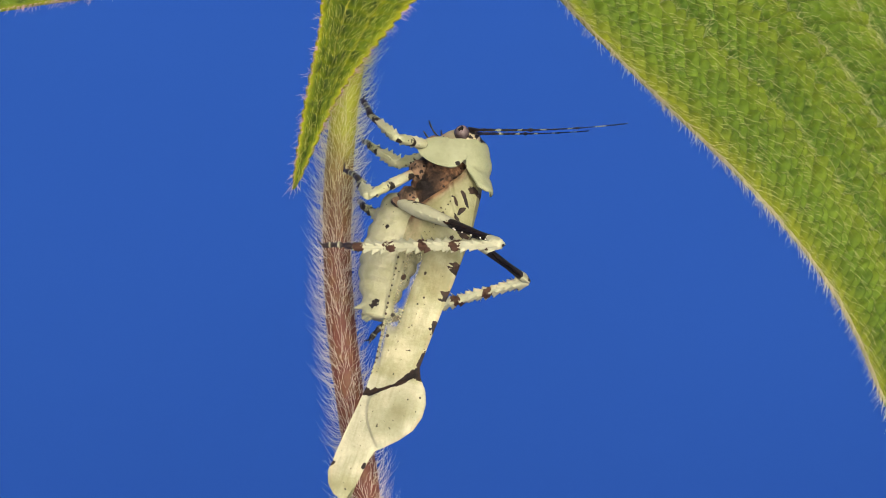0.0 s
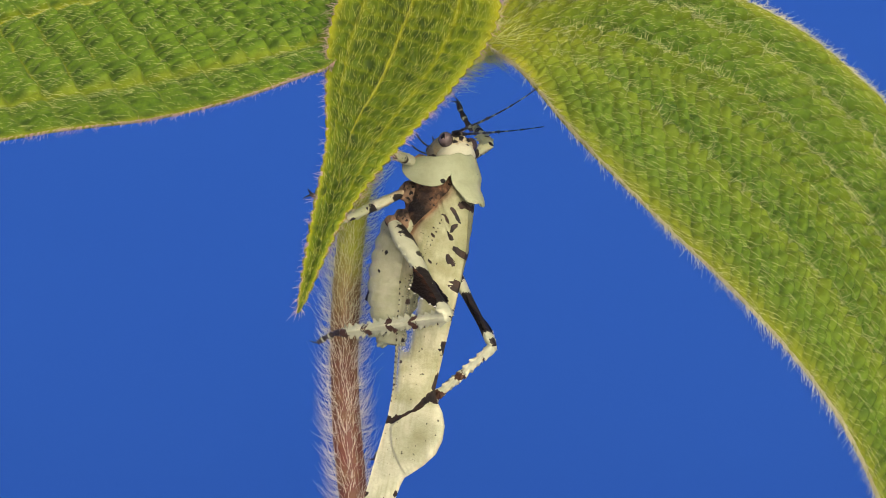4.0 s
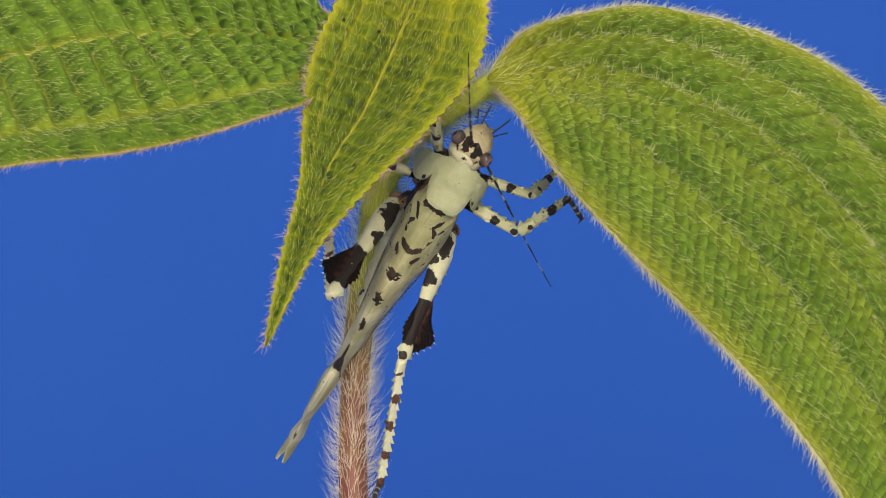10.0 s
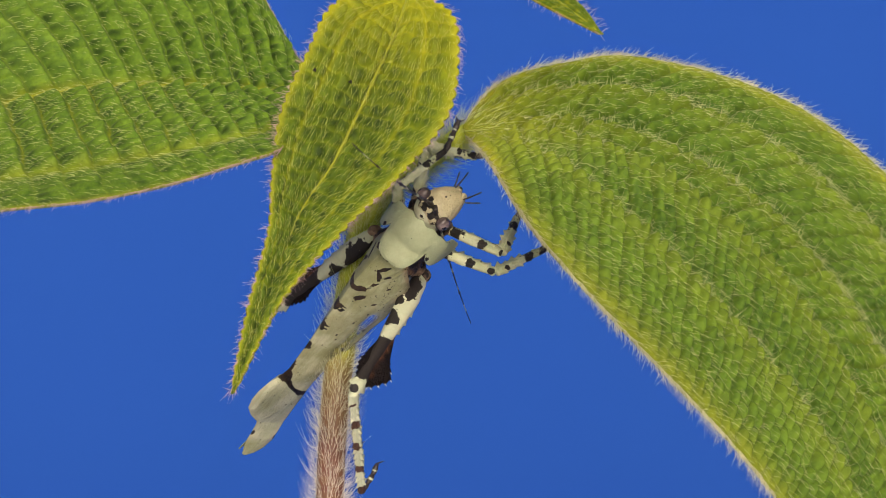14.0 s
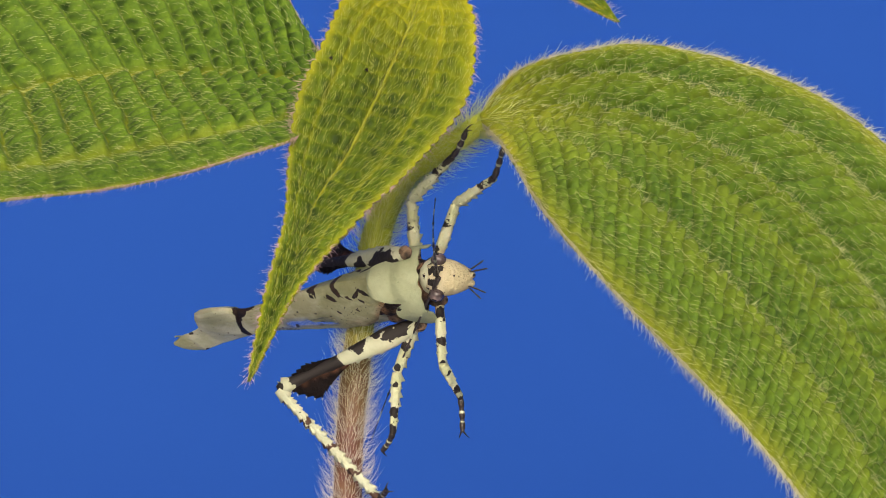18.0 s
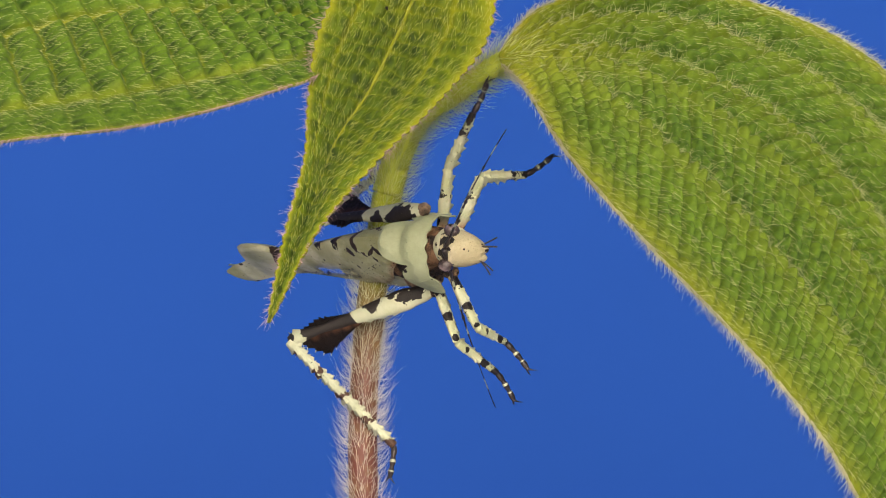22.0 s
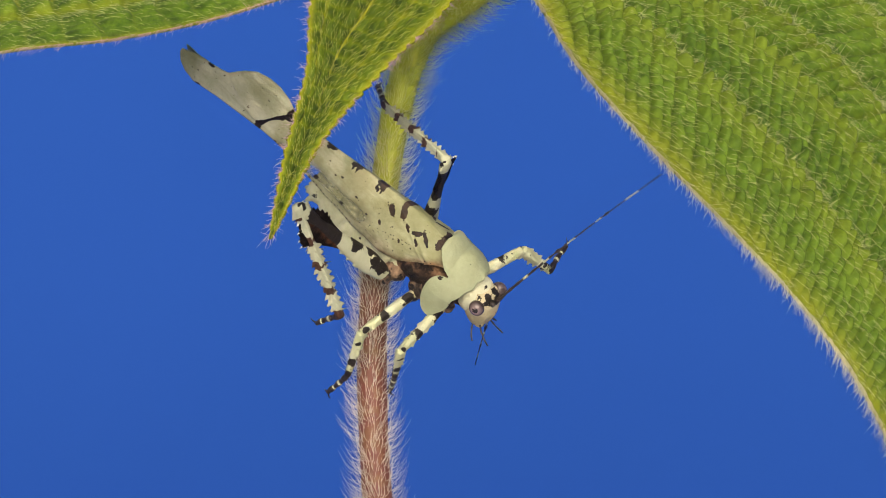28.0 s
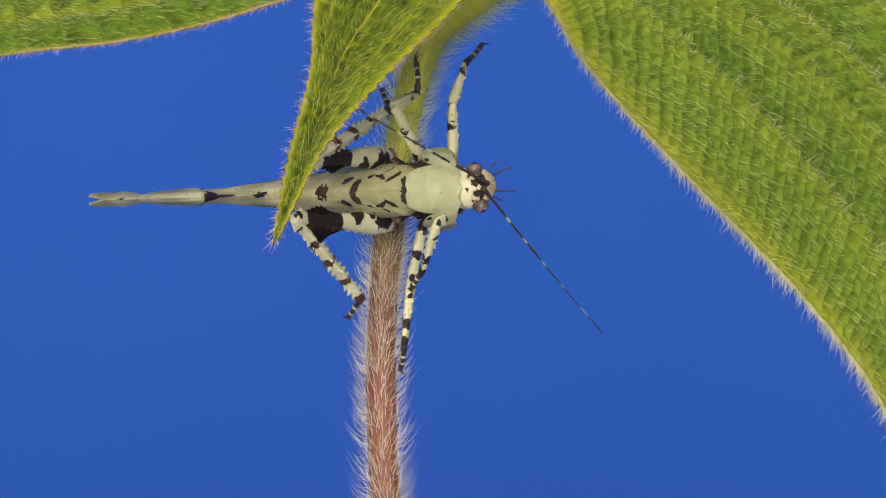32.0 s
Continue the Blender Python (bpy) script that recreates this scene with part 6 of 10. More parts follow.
    walk(moving["front_femur_right"], [
        (0, pose(0.001841, -0.001624, -0.002564, 23.43, 71.63, -166.59)),
        (0.5, pose(0.001675, -0.001808, -0.002554, 36.67, 72.16, -168.47)),
        (1, pose(0.001491, -0.001973, -0.002547, 52.91, 75.32, -170.25)),
        (1.5, pose(0.001360, -0.002045, -0.002563, 134.66, 56.83, -59.34)),
        (2, pose(0.001225, -0.002112, -0.002577, 116.32, 13.83, -48.64)),
        (2.5, pose(0.001113, -0.002158, -0.002589, 91.25, -0.10, -49.22)),
        (3, pose(0.001000, -0.002200, -0.002600, 66.32, -8.07, -50.16)),
        (3.25, pose(0.001000, -0.002200, -0.002600, 41.30, -8.91, -50.07)),
        (3.5, pose(0.001000, -0.002200, -0.002600, 16.28, -9.69, -49.93)),
        (4.5, pose(0.001224, -0.002094, -0.002592, 4.76, -24.47, -46.31)),
        (5.5, pose(0.001434, -0.001967, -0.002584, 13.68, -36.84, -46.56)),
        (5.75, pose(0.001431, -0.001963, -0.002588, 16.82, -35.94, -50.57)),
        (6, pose(0.001428, -0.001960, -0.002592, 20.90, -33.46, -55.49)),
        (6.5, pose(0.001317, -0.002019, -0.002606, 27.88, -15.94, -60.55)),
        (7, pose(0.001207, -0.002078, -0.002613, 33.21, 0.64, -63.60)),
        (7.5, pose(0.001104, -0.002139, -0.002609, 33.12, 3.26, -64.76)),
        (8, pose(0.001000, -0.002200, -0.002600, 32.78, 4.10, -66.07)),
        (8.5, pose(0.001000, -0.002200, -0.002600, 25.60, -5.47, -72.50)),
        (9, pose(0.001000, -0.002200, -0.002600, 19.71, -14.86, -78.92)),
        (9.5, pose(0.001000, -0.002200, -0.002600, 19.26, -12.48, -78.06)),
        (10, pose(0.001000, -0.002200, -0.002600, 18.93, -8.64, -77.20)),
        (10.5, pose(0.001000, -0.002200, -0.002600, 16.50, -4.90, -80.85)),
        (11, pose(0.001000, -0.002200, -0.002600, 12.76, -2.67, -84.42)),
        (11.5, pose(0.001000, -0.002200, -0.002600, 10.79, -4.75, -82.99)),
        (12, pose(0.001000, -0.002200, -0.002600, 8.19, -6.85, -80.16)),
        (12.5, pose(0.001000, -0.002200, -0.002600, 6.52, -6.48, -75.59)),
        (13, pose(0.001000, -0.002200, -0.002600, 7.94, -5.47, -72.41)),
        (13.5, pose(0.001000, -0.002200, -0.002600, 13.14, 0.45, -73.07)),
        (14, pose(0.001000, -0.002200, -0.002600, 18.48, 7.26, -73.72)),
        (14.25, pose(0.001000, -0.002200, -0.002600, 18.02, 8.74, -69.56)),
        (14.5, pose(0.001000, -0.002200, -0.002600, 16.61, 9.42, -65.33)),
        (15.5, pose(0.001000, -0.002200, -0.002600, -1.21, 3.14, -88.97)),
        (16.5, pose(0.001000, -0.002200, -0.002600, -1.89, -3.66, -112.17)),
        (16.75, pose(0.001000, -0.002200, -0.002600, -0.31, 2.84, -104.36)),
        (17, pose(0.001000, -0.002200, -0.002600, 2.86, 9.29, -96.42)),
        (17.5, pose(0.001000, -0.002200, -0.002600, -5.13, 6.10, -96.23)),
        (18, pose(0.001000, -0.002200, -0.002600, -13.45, 2.93, -96.09)),
        (18.5, pose(0.001000, -0.002200, -0.002600, -7.14, 2.90, -94.24)),
        (19, pose(0.001000, -0.002200, -0.002600, -0.73, 2.88, -92.46)),
        (19.5, pose(0.001000, -0.002200, -0.002600, -2.70, 0.90, -92.40)),
        (20, pose(0.001000, -0.002200, -0.002600, -4.70, -1.07, -92.33)),
        (20.5, pose(0.001000, -0.002200, -0.002600, -8.22, 1.41, -78.85)),
        (21, pose(0.001000, -0.002200, -0.002600, -5.31, 6.04, -63.98)),
        (21.5, pose(0.001000, -0.002200, -0.002600, -9.09, 12.95, -61.45)),
        (22, pose(0.001000, -0.002200, -0.002600, -12.81, 17.56, -60.32)),
        (22.25, pose(0.001000, -0.002200, -0.002600, -9.21, 16.29, -63.84)),
        (22.5, pose(0.001000, -0.002200, -0.002600, 0.90, 14.78, -67.30)),
        (22.75, pose(0.001000, -0.002200, -0.002600, 22.90, 14.99, -52.16)),
        (23, pose(0.001000, -0.002200, -0.002600, 41.74, 14.19, -37.14)),
        (23.5, pose(0.001000, -0.002200, -0.002600, 42.51, -4.68, -55.18)),
        (24, pose(0.001000, -0.002200, -0.002600, 41.67, -22.75, -79.88)),
        (24.5, pose(0.001000, -0.002200, -0.002600, 19.84, -4.93, -88.97)),
        (25, pose(0.001000, -0.002200, -0.002600, 2.39, 12.77, -92.87)),
        (26.25, pose(0.001000, -0.002200, -0.002600, 4.90, 11.60, -89.08)),
        (27.5, pose(0.001000, -0.002200, -0.002600, 7.95, 10.39, -85.30)),
        (27.75, pose(0.001000, -0.002200, -0.002600, 7.37, 12.05, -88.51)),
        (28, pose(0.001000, -0.002200, -0.002600, 6.74, 14.98, -92.07)),
        (28.5, pose(0.001000, -0.002200, -0.002600, 8.62, 22.23, -93.13)),
        (29, pose(0.001000, -0.002200, -0.002600, 11.74, 27.46, -93.68)),
        (29.5, pose(0.001000, -0.002200, -0.002600, 33.92, 27.88, -60.27)),
        (30, pose(0.001000, -0.002200, -0.002600, 47.66, 16.28, -30.52)),
        (30.5, pose(0.001000, -0.002200, -0.002600, 23.13, -18.67, -51.91)),
        (31, pose(0.001000, -0.002200, -0.002600, 21.72, -50.44, -90.90)),
        (31.5, pose(0.001000, -0.002200, -0.002600, 8.33, -64.24, -104.57)),
        (32, pose(0.001000, -0.002200, -0.002600, 9.24, -74.91, -125.33)),
    ])
    walk(moving["front_tibia_right"], [
        (0, pose(-0.000244, -0.002121, -0.009018, 157.13, 64.36, -33.59)),
        (0.5, pose(-0.000366, -0.002224, -0.009027, 154.02, 59.60, -50.47)),
        (1, pose(-0.000208, -0.002265, -0.009125, 157.68, 52.75, -63.88)),
        (1.5, pose(0.003257, -0.005246, -0.008255, -126.45, 80.39, 40.16)),
        (2, pose(0.005588, -0.007068, -0.004203, -118.17, 61.02, 74.83)),
        (2.5, pose(0.005555, -0.007307, -0.002578, 170.83, 75.91, 26.14)),
        (3, pose(0.005313, -0.007370, -0.001646, 67.77, 64.44, -55.08)),
        (3.25, pose(0.005312, -0.007352, -0.001547, 40.97, 61.46, -57.10)),
        (3.5, pose(0.005315, -0.007329, -0.001456, 15.79, 59.67, -57.31)),
        (4.5, pose(0.005499, -0.006570, 0.000226, 4.56, 46.52, -42.07)),
        (5.5, pose(0.005176, -0.005918, 0.001494, 12.18, 33.53, -32.55)),
        (5.75, pose(0.004928, -0.006216, 0.001403, 16.03, 35.72, -31.82)),
        (6, pose(0.004642, -0.006635, 0.001157, 21.99, 38.69, -29.87)),
        (6.5, pose(0.004532, -0.007713, -0.000738, 39.62, 43.74, -21.95)),
        (7, pose(0.004230, -0.008168, -0.002689, 53.76, 44.30, -19.69)),
        (7.5, pose(0.003998, -0.008280, -0.002995, 57.13, 46.43, -17.97)),
        (8, pose(0.003751, -0.008400, -0.003086, 59.74, 48.20, -16.13)),
        (8.5, pose(0.003035, -0.008656, -0.001951, 49.51, 53.17, -25.95)),
        (9, pose(0.002263, -0.008650, -0.000857, 37.19, 55.35, -40.97)),
        (9.5, pose(0.002374, -0.008695, -0.001130, 38.21, 56.66, -39.74)),
        (10, pose(0.002489, -0.008756, -0.001578, 41.50, 59.19, -36.43)),
        (10.5, pose(0.002077, -0.008889, -0.002019, 52.29, 67.52, -28.84)),
        (11, pose(0.001660, -0.008960, -0.002284, 71.21, 75.43, -12.81)),
        (11.5, pose(0.001827, -0.008926, -0.002037, 83.21, 78.40, 1.29)),
        (12, pose(0.002153, -0.008852, -0.001789, 96.82, 81.44, 17.88)),
        (12.5, pose(0.002682, -0.008744, -0.001832, 111.64, 83.02, 36.94)),
        (13, pose(0.003046, -0.008653, -0.001952, 114.41, 81.29, 43.02)),
        (13.5, pose(0.002980, -0.008705, -0.002654, 113.18, 74.95, 40.94)),
        (14, pose(0.002891, -0.008675, -0.003459, 113.61, 68.43, 39.27)),
        (14.25, pose(0.003348, -0.008498, -0.003634, 116.72, 68.69, 46.16)),
        (14.5, pose(0.003800, -0.008296, -0.003713, 119.47, 70.17, 52.97)),
        (15.5, pose(0.001122, -0.008989, -0.002972, -23.60, 86.56, -112.51)),
        (16.5, pose(-0.001561, -0.008484, -0.002165, -1.84, 52.64, -113.48)),
        (16.75, pose(-0.000684, -0.008779, -0.002937, 0.61, 60.90, -103.66)),
        (17, pose(0.000250, -0.008869, -0.003698, 8.62, 66.37, -88.89)),
        (17.5, pose(0.000266, -0.008921, -0.003323, -11.00, 60.51, -105.35)),
        (18, pose(0.000280, -0.008953, -0.002947, -24.52, 52.45, -115.57)),
        (18.5, pose(0.000498, -0.008973, -0.002944, -13.16, 53.80, -104.71)),
        (19, pose(0.000709, -0.008985, -0.002942, -1.18, 54.32, -93.37)),
        (19.5, pose(0.000716, -0.008993, -0.002706, -4.74, 52.48, -96.17)),
        (20, pose(0.000723, -0.008993, -0.002473, -8.09, 50.94, -98.85)),
        (20.5, pose(0.002314, -0.008870, -0.002767, -24.45, 66.40, -101.63)),
        (21, pose(0.003966, -0.008277, -0.003316, -52.25, 81.18, -115.66)),
        (21.5, pose(0.004167, -0.008021, -0.004123, -97.35, 78.83, -157.04)),
        (22, pose(0.004211, -0.007832, -0.004651, -109.82, 74.16, -166.87)),
        (22.25, pose(0.003877, -0.008058, -0.004508, -73.81, 78.55, -134.75)),
        (22.5, pose(0.003537, -0.008266, -0.004334, -0.19, 76.20, -67.75)),
        (22.75, pose(0.005029, -0.007388, -0.004359, 53.91, 60.91, -8.22)),
        (23, pose(0.006255, -0.006181, -0.004266, 63.49, 40.08, 2.61)),
        (23.5, pose(0.004870, -0.007764, -0.002046, 63.41, 37.79, 1.43)),
        (24, pose(0.002102, -0.008373, 0.000030, 57.36, 40.62, -12.81)),
        (24.5, pose(0.001121, -0.008974, -0.002016, 72.25, 67.26, -15.54)),
        (25, pose(0.000668, -0.008823, -0.004104, 21.40, 82.49, -72.14)),
        (26.25, pose(0.001107, -0.008860, -0.003967, 58.45, 83.78, -31.72)),
        (27.5, pose(0.001548, -0.008866, -0.003827, 114.54, 80.65, 28.15)),
        (27.75, pose(0.001173, -0.008848, -0.004020, 133.49, 78.97, 44.03)),
        (28, pose(0.000763, -0.008765, -0.004358, 143.25, 77.60, 50.10)),
        (28.5, pose(0.000656, -0.008485, -0.005172, 119.87, 79.50, 23.77)),
        (29, pose(0.000613, -0.008222, -0.005735, 95.09, 78.06, -4.25)),
        (29.5, pose(0.003981, -0.007419, -0.005780, 94.38, 57.87, 16.62)),
        (30, pose(0.006623, -0.005515, -0.004507, 68.52, 36.00, 7.91)),
        (30.5, pose(0.004974, -0.007271, -0.000423, 94.51, 67.59, 51.16)),
        (31, pose(0.000932, -0.006531, 0.002642, -101.92, 83.03, -169.36)),
        (31.5, pose(0.000257, -0.005060, 0.003524, -30.80, 54.19, -121.60)),
        (32, pose(-0.000024, -0.003644, 0.003966, 0.08, 32.74, -113.20)),
    ])
    walk(moving["front_tarsus_right"], [
        (0, pose(0.001992, -0.003605, -0.014607, 136.03, 47.70, -66.28)),
        (0.5, pose(0.001631, -0.004644, -0.014374, 158.15, 13.86, -42.16)),
        (1, pose(0.001445, -0.005634, -0.014060, 179.83, -24.00, -7.65)),
        (1.5, pose(0.004048, -0.004578, -0.014367, 155.78, -25.81, -9.91)),
        (1.75, pose(0.005211, -0.004373, -0.011997, 143.34, 12.76, -10.46)),
        (2, pose(0.006374, -0.004168, -0.009626, 130.40, 51.33, -11.25)),
        (2.5, pose(0.006910, -0.006642, -0.008591, 118.14, 42.71, 6.05)),
        (3, pose(0.006844, -0.009564, -0.007239, 101.58, 31.94, 19.87)),
        (3.25, pose(0.006921, -0.009838, -0.006994, 76.88, 31.83, 20.44)),
        (3.5, pose(0.007006, -0.009964, -0.006807, 67.68, 31.88, 19.52)),
        (4.5, pose(0.008667, -0.009428, -0.004274, 37.72, 34.51, -6.26)),
        (5.5, pose(0.009533, -0.008699, -0.001931, 16.31, 34.33, -27.23)),
        (5.75, pose(0.009206, -0.008869, -0.002216, 25.00, 34.85, -20.59)),
        (6, pose(0.008838, -0.009044, -0.002719, 35.77, 35.96, -12.89)),
        (6.5, pose(0.008687, -0.009386, -0.005025, 50.06, 39.80, -9.96)),
        (7, pose(0.008408, -0.009664, -0.007019, 61.41, 44.76, -9.95)),
        (7.5, pose(0.008063, -0.009599, -0.007488, 53.72, 52.39, -20.34)),
        (8, pose(0.007721, -0.009548, -0.007708, 35.42, 59.72, -39.00)),
        (8.5, pose(0.006377, -0.010282, -0.006914, 18.74, 67.82, -54.90)),
        (9, pose(0.004925, -0.010961, -0.005957, 15.07, 70.81, -61.91)),
        (9.5, pose(0.004994, -0.010874, -0.006309, 51.82, 58.84, -24.81)),
        (10, pose(0.005044, -0.010642, -0.006903, 69.99, 41.40, -8.09)),
        (10.5, pose(0.004153, -0.010032, -0.007748, 80.18, 31.09, -10.44)),
        (11, pose(0.003181, -0.009306, -0.008284, 90.34, 25.51, -15.17)),
        (11.5, pose(0.003074, -0.008898, -0.008111, 89.31, 29.80, -17.91)),
        (12, pose(0.003032, -0.008569, -0.007920, 85.49, 36.01, -19.46)),
        (12.5, pose(0.003284, -0.008291, -0.007986, 58.20, 70.45, -22.19)),
        (13, pose(0.003732, -0.008012, -0.008080, -126.17, 75.92, 168.48)),
        (13.5, pose(0.004196, -0.007650, -0.008641, 74.89, 82.28, 4.46)),
        (14, pose(0.004656, -0.007232, -0.009225, 78.20, 60.57, -4.39)),
        (14.25, pose(0.004908, -0.006872, -0.009410, 101.41, 69.21, 29.19)),
        (14.5, pose(0.005067, -0.006617, -0.009545, 151.14, 67.89, 88.35)),
        (15.5, pose(0.000979, -0.009333, -0.009161, -103.33, 36.42, -179.82)),
        (16.5, pose(-0.003060, -0.011935, -0.007093, -58.11, 17.27, -137.28)),
        (16.75, pose(-0.001396, -0.011709, -0.008355, -25.87, 19.51, -114.60)),
        (17, pose(0.000298, -0.011354, -0.009378, 7.28, 21.57, -91.64)),
        (17.5, pose(-0.000542, -0.011865, -0.008720, 1.98, 10.72, -93.77)),
        (18, pose(-0.001351, -0.012361, -0.007863, -14.31, 2.95, -96.32)),
        (18.5, pose(-0.000432, -0.012515, -0.007947, -2.42, 4.84, -92.42)),
        (19, pose(0.000496, -0.012595, -0.007978, 7.33, 8.33, -88.60)),
        (19.5, pose(0.000310, -0.012748, -0.007623, -9.21, 14.17, -96.99)),
        (20, pose(0.000122, -0.012853, -0.007287, -20.57, 19.84, -105.87)),
        (20.5, pose(0.001814, -0.011301, -0.008449, -38.58, 23.73, -99.42)),
        (21, pose(0.003554, -0.009134, -0.009443, -48.11, 33.05, -87.34)),
        (21.5, pose(0.003061, -0.008490, -0.010206, -25.74, 36.66, -72.36)),
        (22, pose(0.002562, -0.008217, -0.010616, 7.63, 35.87, -58.26)),
        (22.25, pose(0.003011, -0.008933, -0.010584, 16.61, 29.76, -58.89)),
        (22.5, pose(0.004097, -0.009634, -0.010355, 19.76, 22.06, -60.84)),
        (22.75, pose(0.008013, -0.007819, -0.009777, 39.87, 21.73, -40.79)),
        (23, pose(0.010994, -0.005964, -0.008259, 52.92, 26.91, -18.09)),
        (23.5, pose(0.009768, -0.007642, -0.005845, 42.07, 21.04, -33.25)),
        (24, pose(0.006691, -0.009417, -0.004007, 40.16, 18.29, -44.12)),
        (24.5, pose(0.003431, -0.009616, -0.007734, 55.06, 43.29, -45.01)),
        (25, pose(0.000916, -0.009594, -0.010250, 77.92, 74.85, -18.00)),
        (26.25, pose(0.001679, -0.009214, -0.010130, 119.77, 76.77, 28.93)),
        (27.5, pose(0.002436, -0.008391, -0.009944, 114.54, 80.14, 28.02)),
        (27.75, pose(0.002026, -0.008023, -0.010105, 95.27, 80.91, 4.86)),
        (28, pose(0.001617, -0.007743, -0.010413, 80.54, 80.29, -14.51)),
        (28.5, pose(0.001690, -0.008030, -0.011269, 64.25, 77.79, -33.57)),
        (29, pose(0.001892, -0.008317, -0.011801, 59.04, 73.67, -42.15)),
        (29.5, pose(0.007140, -0.006477, -0.011031, 65.02, 57.25, -16.46)),
        (30, pose(0.011591, -0.004824, -0.008150, 59.98, 40.93, -1.54)),
        (30.5, pose(0.006456, -0.005430, -0.006155, 53.55, 58.82, 4.64)),
        (31, pose(0.000193, -0.006669, -0.003512, 152.40, 82.30, 80.57)),
        (31.5, pose(-0.001644, -0.008150, -0.001504, -58.36, 68.46, -153.99)),
        (32, pose(-0.002079, -0.008437, 0.000613, -13.42, 44.45, -130.67)),
    ])
    walk(moving["middle_femur_left"], [
        (0, pose(-0.002351, 0.002315, -0.003310, 5.94, 8.77, 133.54)),
        (0.5, pose(-0.002294, 0.002350, -0.003325, -5.88, 9.44, 126.36)),
        (1, pose(-0.002243, 0.002396, -0.003327, -18.59, 11.38, 117.53)),
        (1.5, pose(-0.002229, 0.002451, -0.003296, -19.09, 22.17, 112.31)),
        (2, pose(-0.002215, 0.002508, -0.003263, -17.41, 33.61, 109.87)),
        (2.5, pose(-0.002208, 0.002553, -0.003232, -6.51, 36.93, 122.65)),
        (3, pose(-0.002200, 0.002600, -0.003200, 8.38, 36.00, 136.54)),
        (3.25, pose(-0.002200, 0.002600, -0.003200, 13.57, 35.65, 138.21)),
        (3.5, pose(-0.002200, 0.002600, -0.003200, 16.35, 35.18, 138.88)),
        (4.5, pose(-0.002165, 0.002566, -0.003251, -0.54, 13.29, 119.79)),
        (5.5, pose(-0.002104, 0.002576, -0.003283, 1.90, -22.63, 102.23)),
        (5.75, pose(-0.002093, 0.002592, -0.003278, 2.25, -27.89, 100.97)),
        (6, pose(-0.002081, 0.002608, -0.003272, 2.13, -32.42, 99.94)),
        (6.5, pose(-0.002100, 0.002623, -0.003248, 6.74, -39.33, 93.43)),
        (7, pose(-0.002123, 0.002632, -0.003226, 11.02, -42.41, 87.79)),
        (7.5, pose(-0.002161, 0.002616, -0.003213, 10.80, -41.41, 88.09)),
        (8, pose(-0.002200, 0.002600, -0.003200, 10.60, -40.39, 88.40)),
        (8.5, pose(-0.002200, 0.002600, -0.003200, 16.61, -50.79, 80.13)),
        (9, pose(-0.002200, 0.002600, -0.003200, 27.20, -60.26, 67.36)),
        (9.5, pose(-0.002200, 0.002600, -0.003200, 15.40, -45.69, 82.81)),
        (10, pose(-0.002200, 0.002600, -0.003200, 9.95, -28.85, 92.14)),
        (10.5, pose(-0.002200, 0.002600, -0.003200, 9.23, -27.09, 93.03)),
        (11, pose(-0.002200, 0.002600, -0.003200, 8.97, -26.44, 93.35)),
        (11.5, pose(-0.002200, 0.002600, -0.003200, 6.98, -27.31, 91.24)),
        (12, pose(-0.002200, 0.002600, -0.003200, 1.01, -29.27, 86.03)),
        (12.5, pose(-0.002200, 0.002600, -0.003200, -11.17, -39.04, 63.48)),
        (13, pose(-0.002200, 0.002600, -0.003200, -17.15, -44.28, 35.22)),
        (13.5, pose(-0.002200, 0.002600, -0.003200, -30.42, -43.34, 26.14)),
        (14, pose(-0.002200, 0.002600, -0.003200, -24.70, -42.48, 20.89)),
        (14.25, pose(-0.002200, 0.002600, -0.003200, -11.74, -43.78, 17.21)),
        (14.5, pose(-0.002200, 0.002600, -0.003200, 2.17, -44.81, 14.70)),
        (15.5, pose(-0.002200, 0.002600, -0.003200, 9.50, -45.11, 21.19)),
        (16.5, pose(-0.002200, 0.002600, -0.003200, 1.48, -44.47, 36.79)),
        (16.75, pose(-0.002200, 0.002600, -0.003200, -1.27, -41.91, 43.35)),
        (17, pose(-0.002200, 0.002600, -0.003200, -4.03, -37.59, 50.62)),
        (17.5, pose(-0.002200, 0.002600, -0.003200, -16.76, -27.27, 65.71)),
        (18, pose(-0.002200, 0.002600, -0.003200, -26.29, -18.70, 73.78)),
        (18.5, pose(-0.002200, 0.002600, -0.003200, -30.92, -15.75, 75.33)),
        (19, pose(-0.002200, 0.002600, -0.003200, -45.39, -13.46, 76.43)),
        (19.5, pose(-0.002200, 0.002600, -0.003200, -43.64, -11.34, 75.49)),
        (20, pose(-0.002200, 0.002600, -0.003200, -36.32, -10.10, 74.88)),
        (20.5, pose(-0.002200, 0.002600, -0.003200, -29.42, -14.40, 74.30)),
        (21, pose(-0.002200, 0.002600, -0.003200, -25.68, -18.15, 74.06)),
        (21.5, pose(-0.002200, 0.002600, -0.003200, -22.14, -17.25, 73.53)),
        (22, pose(-0.002200, 0.002600, -0.003200, -12.18, -16.51, 73.33)),
        (22.25, pose(-0.002200, 0.002600, -0.003200, -5.10, -28.17, 79.29)),
        (22.5, pose(-0.002200, 0.002600, -0.003200, 3.03, -44.65, 87.92)),
        (22.75, pose(-0.002200, 0.002600, -0.003200, -47.41, -83.48, 166.01)),
        (23, pose(-0.002200, 0.002600, -0.003200, -111.40, -53.00, -102.81)),
        (23.5, pose(-0.002200, 0.002600, -0.003200, -83.14, 15.54, -111.20)),
